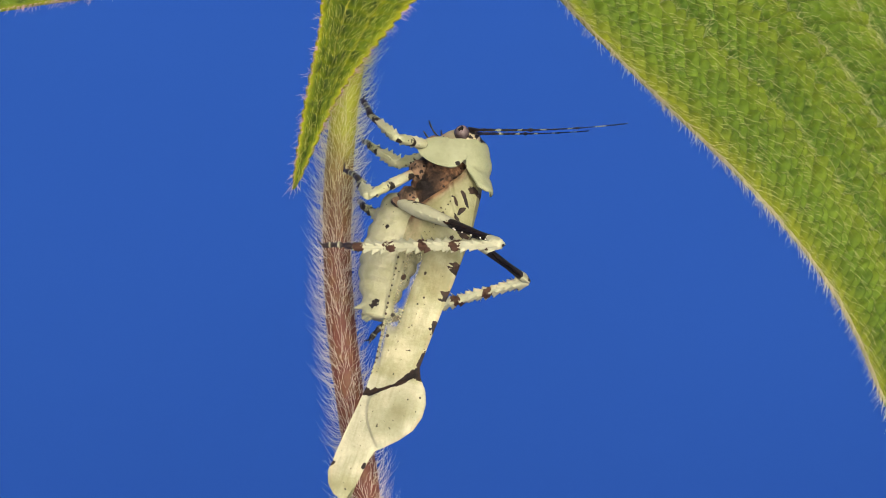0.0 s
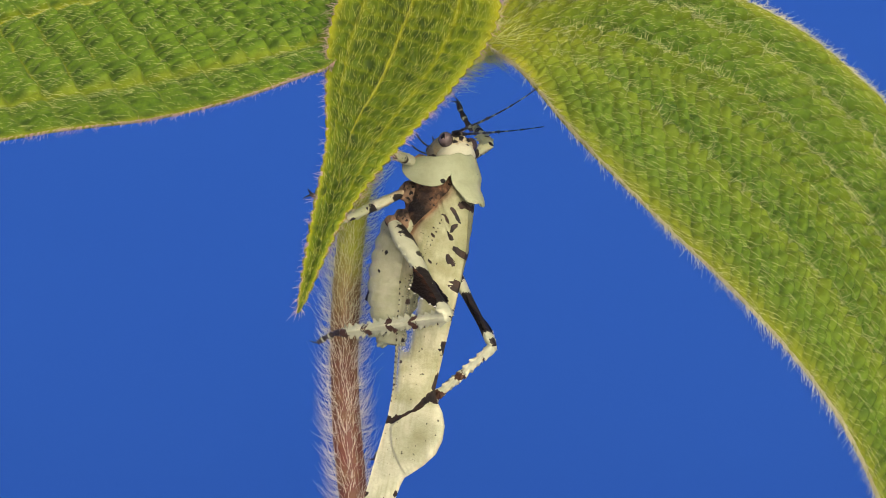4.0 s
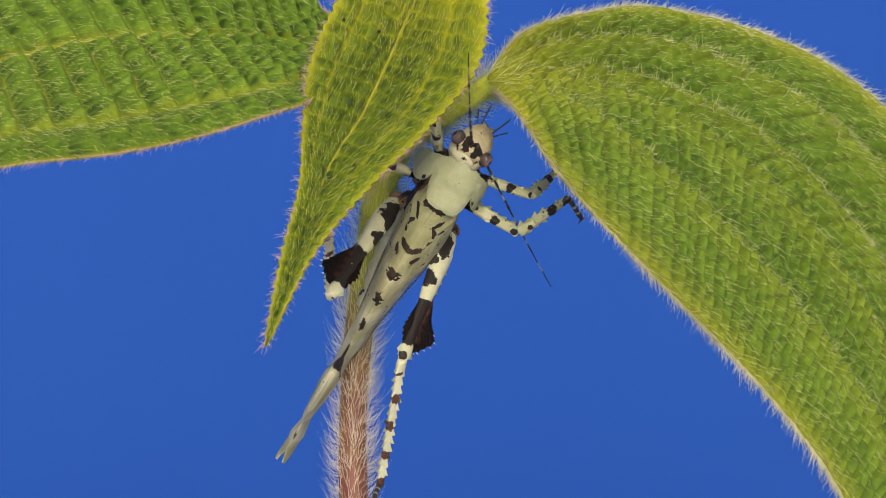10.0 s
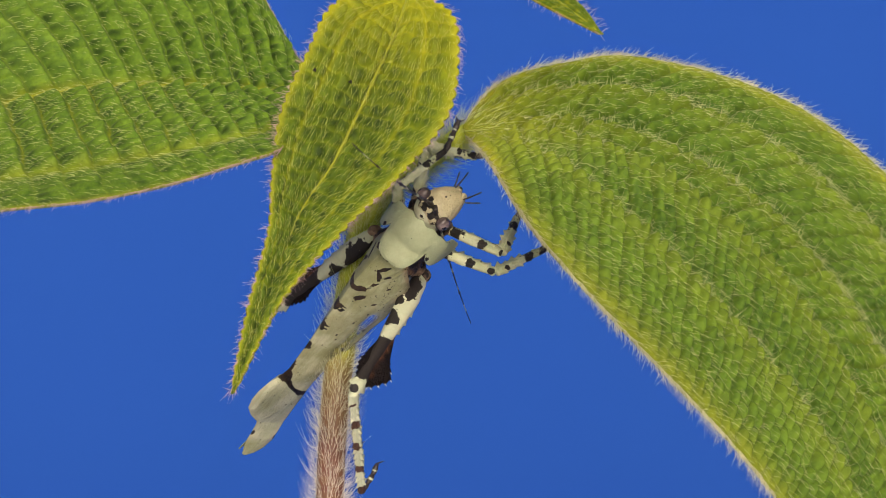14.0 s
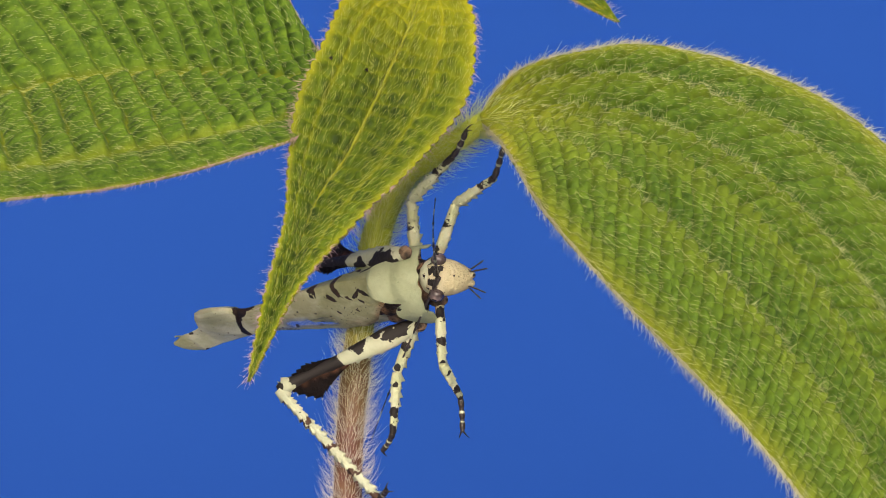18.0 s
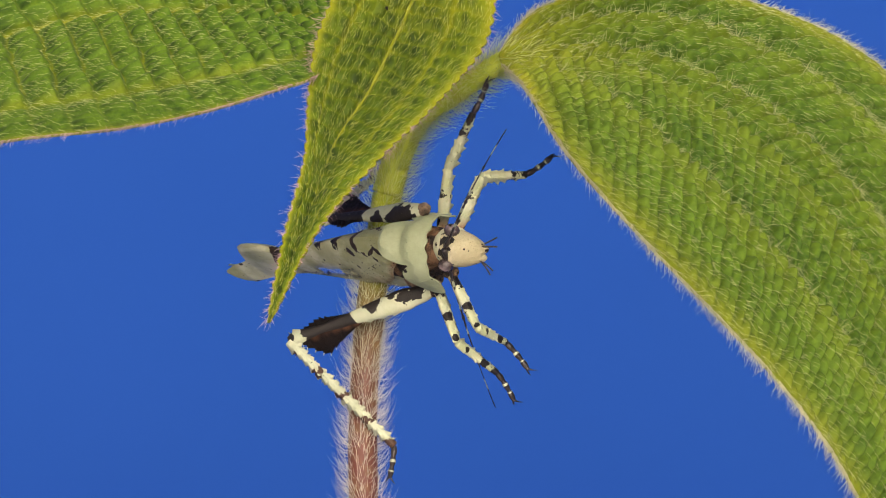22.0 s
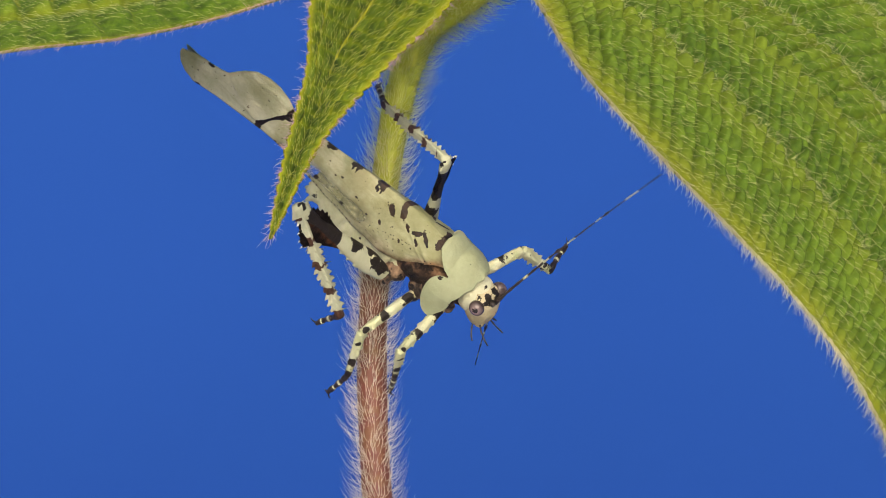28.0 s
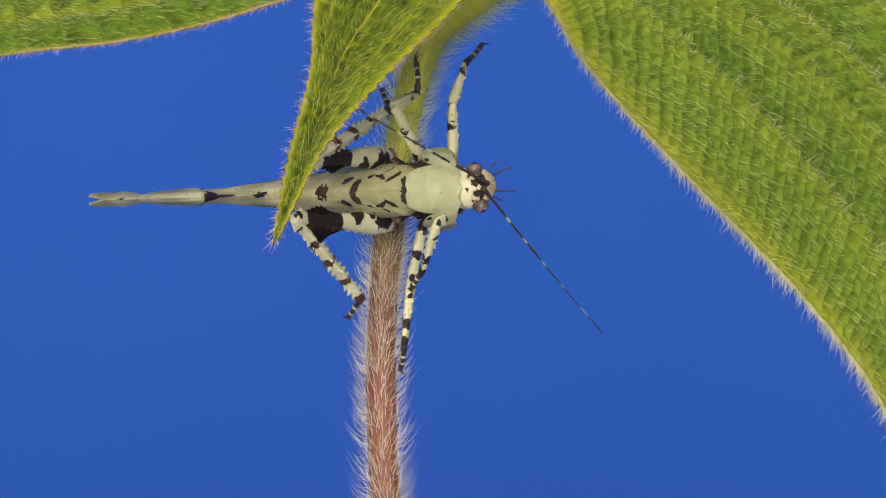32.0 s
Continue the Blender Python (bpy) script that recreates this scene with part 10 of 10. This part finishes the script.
    walk(moving["hind_tibia_right"], [
        (0, pose(-0.006141, -0.021100, 0.000058, -83.34, 47.35, 142.28)),
        (0.5, pose(-0.007687, -0.021052, -0.000764, -86.26, 46.22, 138.00)),
        (1, pose(-0.009740, -0.020683, -0.001713, -88.60, 44.70, 132.90)),
        (1.5, pose(-0.015510, -0.013341, 0.006529, -54.73, 61.71, 126.45)),
        (2, pose(-0.015654, -0.001482, 0.010098, 26.58, 63.19, 178.49)),
        (2.5, pose(-0.016130, -0.001118, 0.009962, 25.03, 58.12, 176.93)),
        (3, pose(-0.016647, -0.000771, 0.009777, 23.64, 53.69, 175.21)),
        (3.25, pose(-0.017111, -0.000904, 0.009409, 23.48, 53.2, 176.26)),
        (3.5, pose(-0.017395, -0.000996, 0.009173, 24.53, 52.68, 178.66)),
        (4.5, pose(-0.017692, -0.001955, 0.008346, 27.65, 45.68, -171.72)),
        (5.5, pose(-0.017940, -0.002847, 0.007435, 29.55, 38.20, -164.87)),
        (5.75, pose(-0.018016, -0.003374, 0.007378, 26.63, 37.55, -166.74)),
        (6, pose(-0.018124, -0.004025, 0.007257, 23.09, 37.05, -168.94)),
        (6.5, pose(-0.018415, -0.003892, 0.007306, 25.27, 33.37, -166.03)),
        (7, pose(-0.018674, -0.003630, 0.007392, 28.41, 29.97, -162.29)),
        (7.5, pose(-0.018655, -0.003377, 0.007798, 29.82, 27.76, -160.82)),
        (8, pose(-0.018553, -0.003132, 0.00828, 30.64, 25.67, -160.05)),
        (8.5, pose(-0.018555, -0.003473, 0.008287, 30.22, 20.58, -159.85)),
        (9, pose(-0.018547, -0.003848, 0.008294, 29.89, 14.96, -159.84)),
        (9.5, pose(-0.01846, -0.004122, 0.008379, 29.6, 14.13, -158.78)),
        (10, pose(-0.018373, -0.004429, 0.008455, 29.17, 13.91, -157.6)),
        (10.5, pose(-0.021921, -0.00517, 0.002679, 43.88, 11.36, -154.62)),
        (11, pose(-0.022974, -0.005584, -0.004042, 78.09, 4.02, -155.47)),
        (11.5, pose(-0.021808, -0.005958, 0.002721, 40.68, 12.95, -154.24)),
        (12, pose(-0.017468, -0.005852, 0.009173, 23.96, 18.62, -155.08)),
        (12.5, pose(-0.01642, -0.005834, 0.010073, 22.29, 21.38, -154.5)),
        (13, pose(-0.015694, -0.005824, 0.010616, 21.43, 23.07, -153.83)),
        (13.5, pose(-0.014828, -0.006095, 0.011145, 19.95, 23.28, -152.34)),
        (14, pose(-0.014306, -0.00662, 0.011359, 18.88, 22.9, -148.92)),
        (14.25, pose(-0.014443, -0.007006, 0.011194, 19.58, 24.44, -144.64)),
        (14.5, pose(-0.014802, -0.00742, 0.010871, 20.81, 27.28, -140.41)),
        (15.5, pose(-0.019375, -0.009032, 0.005847, 39.37, 43, -122.44)),
        (16.5, pose(-0.016901, -0.010743, 0.005927, 78.44, 25.35, -84.25)),
        (16.75, pose(-0.016476, -0.010587, 0.005905, 81.55, 26.87, -83.55)),
        (17, pose(-0.017390, -0.010042, 0.004412, 85.41, 22.55, -78.78)),
        (17.5, pose(-0.016962, -0.009872, 0.004986, 90.27, 24.25, -71.58)),
        (18, pose(-0.016399, -0.009731, 0.005658, 96.28, 27.75, -62.68)),
        (18.5, pose(-0.016172, -0.009889, 0.006105, 96.10, 31.63, -57.84)),
        (19, pose(-0.016839, -0.009876, 0.005169, 91.93, 29.22, -52.21)),
        (19.5, pose(-0.017990, -0.009657, 0.003025, 92.60, 20.59, -49.53)),
        (20, pose(-0.018203, -0.009427, 0.002810, 92.72, 18.33, -49.27)),
        (20.5, pose(-0.018067, -0.009404, 0.003088, 92.19, 21.50, -52.62)),
        (21, pose(-0.017104, -0.009484, 0.004751, 90.51, 30.36, -57.78)),
        (21.5, pose(-0.015862, -0.010385, 0.005635, 89.02, 37.47, -56.39)),
        (22, pose(-0.015577, -0.011118, 0.005254, 91.03, 41.45, -51.49)),
        (22.25, pose(-0.015831, -0.010701, 0.005066, 103.93, 41.62, -38.58)),
        (22.5, pose(-0.02135, -0.010001, 0.000664, 118.76, 42.06, -25.79)),
        (22.75, pose(-0.019486, -0.010502, 0.004622, 108.55, 50.16, -24.23)),
        (23, pose(-0.016137, -0.010501, 0.008634, 90.1, 61.2, -30.98)),
        (23.5, pose(-0.014415, -0.008548, 0.010763, 79.07, 70.71, -60.45)),
        (24, pose(-0.013718, -0.006622, 0.011682, 62.5, 71.75, -95.8)),
        (24.5, pose(-0.014397, -0.00713, 0.011192, 104.15, 74.61, -54.41)),
        (25, pose(-0.015256, -0.007671, 0.010503, 131.83, 68.2, -22.21)),
        (26.25, pose(-0.016106, -0.007745, 0.009863, 108.06, 71.16, -46.62)),
        (27.5, pose(-0.016632, -0.0079, 0.009386, 79.28, 70.6, -76.26)),
        (27.75, pose(-0.016372, -0.009818, 0.008801, 129.17, 68.65, -17.72)),
        (28, pose(-0.015935, -0.011609, 0.008108, 117.93, 54.53, 10.34)),
        (28.5, pose(-0.017027, -0.009894, 0.008159, 105.87, 52.05, -1.23)),
        (29, pose(-0.018055, -0.007476, 0.008179, 99.77, 49.67, -16.12)),
        (29.5, pose(-0.017513, -0.006373, 0.009026, 106.19, 54.66, -27.15)),
        (30, pose(-0.016535, -0.005508, 0.010032, 103.57, 59.41, -39.13)),
        (30.5, pose(-0.015998, -0.004823, 0.010521, 91.9, 57.83, -42.25)),
        (31, pose(-0.015406, -0.004153, 0.010977, 74.48, 55.71, -45.23)),
        (31.5, pose(-0.014037, -0.003049, 0.011803, 57.58, 54.81, -57.32)),
        (32, pose(-0.013008, -0.002335, 0.012276, 48.14, 53.51, -65.83)),
    ])
    walk(moving["hind_tarsus_right"], [
        (0, pose(-0.015035, -0.014219, -0.012152, -89.69, 14.14, 160.39)),
        (0.5, pose(-0.016223, -0.013366, -0.012750, -94.53, 10.15, 157.51)),
        (1, pose(-0.017772, -0.012039, -0.013388, -99.05, 5.73, 154.22)),
        (1.5, pose(-0.020185, -0.007014, -0.008089, -70.11, 37.20, 164.55)),
        (2, pose(-0.023137, -0.001284, -0.004718, -24.16, 45.59, -164.28)),
        (2.5, pose(-0.024885, -0.000650, -0.004134, -0.52, 41.22, -166.26)),
        (3, pose(-0.026442, 0.000050, -0.003600, 23.13, 37.64, -168.38)),
        (3.25, pose(-0.027033, -0.000256, -0.003884, 42.91, 36.53, -166.64)),
        (3.5, pose(-0.027456, -0.000760, -0.004029, 43.38, 36.17, -164.74)),
        (4.5, pose(-0.029169, -0.003625, -0.003531, 38.70, 43.50, -159.34)),
        (5.5, pose(-0.030533, -0.006253, -0.002831, 39.75, 46.66, -150.83)),
        (5.75, pose(-0.030826, -0.006393, -0.002739, 43.08, 43.82, -144.33)),
        (6, pose(-0.031125, -0.006567, -0.002745, 42.81, 40.78, -142.02)),
        (6.5, pose(-0.031868, -0.007238, -0.001825, 33.41, -3.30, -171.12)),
        (7, pose(-0.032374, -0.008005, -0.000899, 21.63, -40.89, 156.36)),
        (7.5, pose(-0.032529, -0.008203, 0.000066, 1.92, -42.59, 148.42)),
        (8, pose(-0.032617, -0.008236, 0.001089, -23.65, -46.09, 149.24)),
        (8.5, pose(-0.033144, -0.008827, 0.002452, -50.02, -57.43, 150.97)),
        (9, pose(-0.033601, -0.009376, 0.004008, -80.33, -68.11, 156.92)),
        (9.5, pose(-0.033466, -0.009948, 0.004326, -103.23, -74.02, 154.70)),
        (10, pose(-0.033270, -0.010568, 0.004464, -122.39, -77.85, 148.68)),
        (10.5, pose(-0.036625, -0.012145, -0.000590, -25.97, -54.22, 23.96)),
        (11, pose(-0.038039, -0.012458, -0.005206, -42.05, -35.06, 11.47)),
        (11.5, pose(-0.036378, -0.012989, -0.001000, -39.99, -1.37, 17.06)),
        (12, pose(-0.031734, -0.012482, 0.003874, -58.05, 39.32, 16.29)),
        (12.5, pose(-0.030371, -0.012490, 0.004021, -51.14, 36.26, 14.59)),
        (13, pose(-0.029400, -0.012560, 0.004110, -44.45, 34.51, 12.46)),
        (13.5, pose(-0.028334, -0.013173, 0.004586, -54.54, 40.14, 11.86)),
        (14, pose(-0.027403, -0.014513, 0.004898, -70.83, 43.71, 19.14)),
        (14.25, pose(-0.026768, -0.015751, 0.004325, -66.72, 39.51, 35.42)),
        (14.5, pose(-0.026171, -0.016822, 0.003262, -63.56, 33.67, 47.29)),
        (15.5, pose(-0.025888, -0.019278, -0.005474, -40.27, -9.44, 39.73)),
        (16.5, pose(-0.015399, -0.025674, -0.001181, -20.62, -36.92, 26.02)),
        (16.75, pose(-0.014813, -0.025304, -0.001600, -10.57, -38.96, 17.26)),
        (17, pose(-0.014405, -0.025090, -0.001957, -0.33, -39.90, 8.99)),
        (17.5, pose(-0.012176, -0.024240, -0.001835, 3.95, -39.40, 10.60)),
        (18, pose(-0.009652, -0.022792, -0.002075, 14.15, -37.59, 14.31)),
        (18.5, pose(-0.008650, -0.021850, -0.002600, 38.58, -6.71, 15.76)),
        (18.75, pose(-0.008309, -0.021583, -0.002765, 37.97, 42.60, -21.69)),
        (19, pose(-0.007968, -0.021317, -0.002929, -27.31, 52.70, -116.47)),
        (19.5, pose(-0.007905, -0.021477, -0.002811, 3.09, 33.43, -108.69)),
        (20, pose(-0.007928, -0.021359, -0.002408, 29.10, 12.78, -106.16)),
        (20.5, pose(-0.008684, -0.021684, -0.003001, 54.02, 4.07, -106.64)),
        (21, pose(-0.009464, -0.021609, -0.003642, 78.94, -6.38, -102.23)),
        (21.5, pose(-0.008565, -0.021362, -0.004467, 103.61, -6.67, -99.34)),
        (22, pose(-0.007828, -0.020855, -0.005737, 109.53, 0.83, -92.46)),
        (22.25, pose(-0.006135, -0.018435, -0.005954, 107.89, 12.19, -75.54)),
        (22.5, pose(-0.010254, -0.015363, -0.010457, 113.29, 24.58, -60.27)),
        (22.75, pose(-0.009787, -0.014867, -0.008124, 82.75, 43.85, -69.96)),
        (23, pose(-0.009281, -0.014617, -0.005913, 35.10, 56.58, -99.01)),
        (23.5, pose(-0.011711, -0.013319, -0.004905, 24.10, 54.25, -117.72)),
        (24, pose(-0.014244, -0.011795, -0.004083, 53.62, 56.04, -110.35)),
        (24.5, pose(-0.011833, -0.010713, -0.004813, 43.40, 59.55, -122.06)),
        (25, pose(-0.009548, -0.010001, -0.004910, 26.98, 64.40, -128.52)),
        (26.25, pose(-0.012424, -0.011641, -0.005848, -32.42, 37.55, -170.89)),
        (27.5, pose(-0.015323, -0.013255, -0.006272, -64.57, 11.08, 172.30)),
        (27.75, pose(-0.010616, -0.011657, -0.006660, -85.84, 23.60, -175.28)),
        (28, pose(-0.006460, -0.009880, -0.005413, -78.36, 60.53, -151.33)),
        (28.5, pose(-0.006821, -0.010114, -0.004931, -106.09, 68.57, 168.76)),
        (29, pose(-0.007735, -0.010459, -0.004476, -138.74, 71.26, 121.62)),
        (29.5, pose(-0.008969, -0.010753, -0.004515, -91.87, 72.17, 155.47)),
        (30, pose(-0.009981, -0.010840, -0.004257, -40.47, 65.95, -163.85)),
        (30.5, pose(-0.009456, -0.010766, -0.003530, -37.29, 66.82, -155.95)),
        (31, pose(-0.008820, -0.010792, -0.002738, -43.88, 65.12, -152.66)),
        (31.5, pose(-0.008871, -0.011101, -0.001763, -32.61, 49.91, -138.79)),
        (32, pose(-0.008966, -0.011342, -0.001069, -26.42, 36.71, -131.84)),
    ])
    walk(moving["head"], [
        (0, pose(0.001696, 0.000380, 0.000827, -2.63, 19.58, -1.68)),
        (1, pose(0.002613, 0.000322, 0.000967, -2.38, 22.52, 6.47)),
        (2, pose(0.002816, 0.000153, 0.000774, -1.48, 25.28, 2.63)),
        (3, pose(0.002701, 0, 0.000688, -3.99, 27.55, -1.14)),
        (3.5, pose(0.002785, 0, 0.000682, -4.23, 27.6, 0.24)),
        (5.5, pose(0.003330, 0.000259, 0.000787, -9.59, 0.35, 7.57)),
        (6, pose(0.003493, 0.000248, 0.000796, -1.37, 0.14, 4.24)),
        (7, pose(0.003379, 0.000101, 0.000495, -2.46, 3.07, 0.51)),
        (8, pose(0.003455, 0, 0.000361, -5.4, 6.09, 0.82)),
        (9, pose(0.003527, 0, 0.000115, -5.48, -27.75, -2.2)),
        (10, pose(0.003503, 0, 9.5e-05, -7.27, -28.12, -5.3)),
        (11, pose(0.003379, 0, 0.000227, -8.61, -28.22, -3.52)),
        (12, pose(0.003075, 0, 0.000427, -14.81, -29.18, -3.58)),
        (13, pose(0.003138, 0, 0.000356, -14.4, -27.66, 5.69)),
        (14, pose(0.003125, 0, 0.000394, -12.57, -29.13, -6.22)),
        (14.5, pose(0.003175, 0, 0.000443, -12.14, -28.36, 0.39)),
        (16.5, pose(0.003131, 0, 0.000226, 4.72, -27.38, -20.33)),
        (17, pose(0.003128, 0, 4.7e-05, 13.27, -25.19, -28.71)),
        (18, pose(0.003249, 0, 0.000187, 3.6, -27.5, -15.75)),
        (19, pose(0.003359, 0, 0.000177, 3.44, -27.47, -12.58)),
        (20, pose(0.00344, 0, 0.00018, 3.04, -27.47, -10.28)),
        (21, pose(0.003377, 0, 0.000102, 2.1, -27.53, -12.46)),
        (22, pose(0.003387, 0, -7.7e-05, 13.19, -25.54, -22.54)),
        (22.5, pose(0.003552, 0, 0.000113, 20.74, -21.59, -47.66)),
        (23, pose(0.00294, 0, 0.000231, -5.04, -6.49, -10.15)),
        (24, pose(0.00297, 0, 0.000378, -2.59, -6.38, -6.08)),
        (25, pose(0.003502, 0, 0.000438, -4.41, -6.03, -2.28)),
        (27.5, pose(0.003297, 0, 0.000302, -2.71, -6.15, -9.44)),
        (28, pose(0.003326, 0, 0.000165, -2.28, -5.89, -6.62)),
        (29, pose(0.003132, 0, 0.000356, -1.26, -6.16, -5.35)),
        (30, pose(0.003153, 0, 0.000421, -1.86, -6.19, -2.08)),
        (31, pose(0.003185, 0, 0.000347, -5.58, -6.23, -3.2)),
        (32, pose(0.003168, 0, 0.000306, 3.7, -6.35, 7.51)),
    ])
    walk(moving["antenna_left"], [
        (0, pose(0.003670, 0.000865, 0.001113, -44.95, -68.43, 93.83)),
        (1, pose(0.004512, 0.001080, 0.001154, -38.05, -63.91, 82.95)),
        (2, pose(0.004773, 0.000767, 0.000874, -34.95, -60.62, 85.26)),
        (3, pose(0.004686, 0.000525, 0.000688, -29.84, -56.65, 85.38)),
        (3.5, pose(0.004755, 0.000577, 0.000679, -29.5, -56.13, 85.46)),
        (5.5, pose(0.004985, 0.001136, 0.001629, -35.10, -54.00, 94.25)),
        (6, pose(0.005202, 0.000899, 0.001729, -40.43, -57.17, 104.82)),
        (7, pose(0.005172, 0.000658, 0.001328, -28.91, -55.00, 77.01)),
        (8, pose(0.005281, 0.000613, 0.001069, -25.14, -54.71, 67.86)),
        (9, pose(0.004679, 0.000545, 0.001725, -16.76, -53.68, 38.93)),
        (10, pose(0.004685, 0.000509, 0.001695, -17.06, -57.23, 36.93)),
        (11, pose(0.004549, 0.000566, 0.001816, -17.74, -60.89, 35.68)),
        (12, pose(0.00426, 0.000653, 0.00197, -19.62, -53.66, 48.46)),
        (13, pose(0.004241, 0.000834, 0.001874, -18.86, -61.74, 37.9)),
        (14, pose(0.004324, 0.000568, 0.001961, -18.28, -58.37, 39.5)),
        (14.5, pose(0.004319, 0.000696, 0.001999, -16.81, -51.36, 40.95)),
        (16.5, pose(0.004308, 1.2e-05, 0.001908, -6.87, -58.81, 8.21)),
        (17, pose(0.004258, -0.000313, 0.001732, -6.13, -54.68, 7.28)),
        (18, pose(0.004426, 0.000124, 0.001864, -7.39, -50.37, 11.96)),
        (19, pose(0.004531, 0.000192, 0.001852, -15.16, -51.64, 35.27)),
        (20, pose(0.004605, 0.000245, 0.001852, -15.08, -46.96, 38.08)),
        (21, pose(0.004556, 0.000215, 0.001769, -11.47, -51.15, 23.94)),
        (22, pose(0.004535, -0.000184, 0.001615, -8.3, -29.13, 19.29)),
        (22.5, pose(0.004481, -0.000824, 0.001748, -8.3, -29.13, 19.29)),
        (23, pose(0.004654, 0.000284, 0.001325, -43.57, -75.62, 68.03)),
        (24, pose(0.004655, 0.000366, 0.001494, -28.9, -64.92, 153.61)),
        (25, pose(0.005168, 0.000506, 0.001526, -73.31, -73.14, 135.06)),
        (27.5, pose(0.005005, 0.000268, 0.001409, -19.05, -49.25, 51.01)),
        (28, pose(0.005022, 0.000344, 0.001269, -30.84, -67.79, 59.97)),
        (29, pose(0.004812, 0.000366, 0.001477, -16.98, -32.89, 123.66)),
        (30, pose(0.00481, 0.000471, 0.001538, -38.15, -63.36, 134.21)),
        (31, pose(0.004857, 0.000498, 0.001429, 90.8, -75.37, -159.41)),
        (32, pose(0.004728, 0.000647, 0.001474, -12.84, -40.81, 144.87)),
    ])
    for wing in ("wing_left", "wing_right"):  # the folded wings lean over to one side for a while
        walk(moving[wing], [(t, Matrix.Translation((0, 0, 0.001)) @ pose(0, 0, 0, roll) @ Matrix.Translation((0, 0, -0.001))) for t, roll in ((0, 0), (7, 0), (8, -6), (9, -15), (10, -11), (11, -7), (12, -26), (14.5, -25), (16.5, -25), (17, -23), (18, -17), (20, -14), (21, -15), (22, -10), (23, 0), (32, 0))])
    walk(moving["antenna_right"], [
        (0, pose(0.003656, -0.000134, 0.001156, 25.07, 0.67, -66.00)),
        (1, pose(0.004640, 0.000090, 0.001193, 21.32, 0.70, -75.12)),
        (2, pose(0.004829, -0.000230, 0.000898, 18.66, 4.09, -78.48)),
        (3, pose(0.004698, -0.000473, 0.000749, 16.37, 8.67, -79.43)),
        (3.5, pose(0.004793, -0.00042, 0.000744, 16.42, 12.96, -76.06)),
        (5.5, pose(0.005116, 0.000158, 0.001796, 24.65, 24.28, -70.15)),
        (6, pose(0.005275, -0.000098, 0.001752, 25.28, 26.02, -73.32)),
        (7, pose(0.005183, -0.000341, 0.001371, 19.81, 6.12, -90.44)),
        (8, pose(0.005306, -0.000382, 0.001163, 17.09, 8.16, -95.79)),
        (9, pose(0.004596, -0.000448, 0.001809, 16.05, 20.5, -121.88)),
        (10, pose(0.004534, -0.000473, 0.001807, 16.95, 31.68, -123.03)),
        (11, pose(0.004417, -0.000417, 0.001948, 13.77, 38.73, -142.32)),
        (12, pose(0.004076, -0.000304, 0.002193, 12.54, 41.66, -148.35)),
        (13, pose(0.004223, -0.000141, 0.002094, 14.24, 40.5, -141.34)),
        (14, pose(0.004113, -0.00039, 0.002151, 13.06, 39.96, -145.66)),
        (14.5, pose(0.004226, -0.000282, 0.002184, 12.33, 42.97, -149.64)),
        (16.5, pose(0.003997, -0.000936, 0.001835, 0.38, 48.06, 171.65)),
        (17, pose(0.003876, -0.001213, 0.001525, -0.17, 46.65, 170.02)),
        (18, pose(0.004183, -0.000844, 0.001808, 12.85, 20.63, -140.46)),
        (19, pose(0.00434, -0.000789, 0.001799, 15.6, 30.6, -129.9)),
        (20, pose(0.004451, -0.000742, 0.001805, 19.39, 37.66, -113.76)),
        (21, pose(0.004357, -0.000764, 0.001737, 17.9, 38.59, -123.61)),
        (22, pose(0.004253, -0.001121, 0.001409, 20.21, 50.17, -125.42)),
        (22.5, pose(0.003878, -0.001551, 0.001418, 20.21, 50.17, -125.42)),
        (23, pose(0.004469, -0.000695, 0.001412, 94.37, 80.54, -61.91)),
        (24, pose(0.004544, -0.000627, 0.001538, -9.97, 48.04, 5.62)),
        (25, pose(0.005121, -0.00049, 0.001602, -36.3, 60.56, 47.45)),
        (27.5, pose(0.004836, -0.000717, 0.001456, -33.09, 57.97, 57.54)),
        (28, pose(0.004903, -0.000648, 0.001309, -47.57, 71.44, 71.88)),
        (29, pose(0.004717, -0.000629, 0.001499, -25.3, 61.51, 11.19)),
        (30, pose(0.00477, -0.000528, 0.00157, -7.83, 60.6, -3.56)),
        (31, pose(0.004791, -0.000496, 0.001525, 3.38, 43.56, -15.21)),
        (32, pose(0.004865, -0.000341, 0.001409, 19.63, 40.6, -56.53)),
    ])


motions()
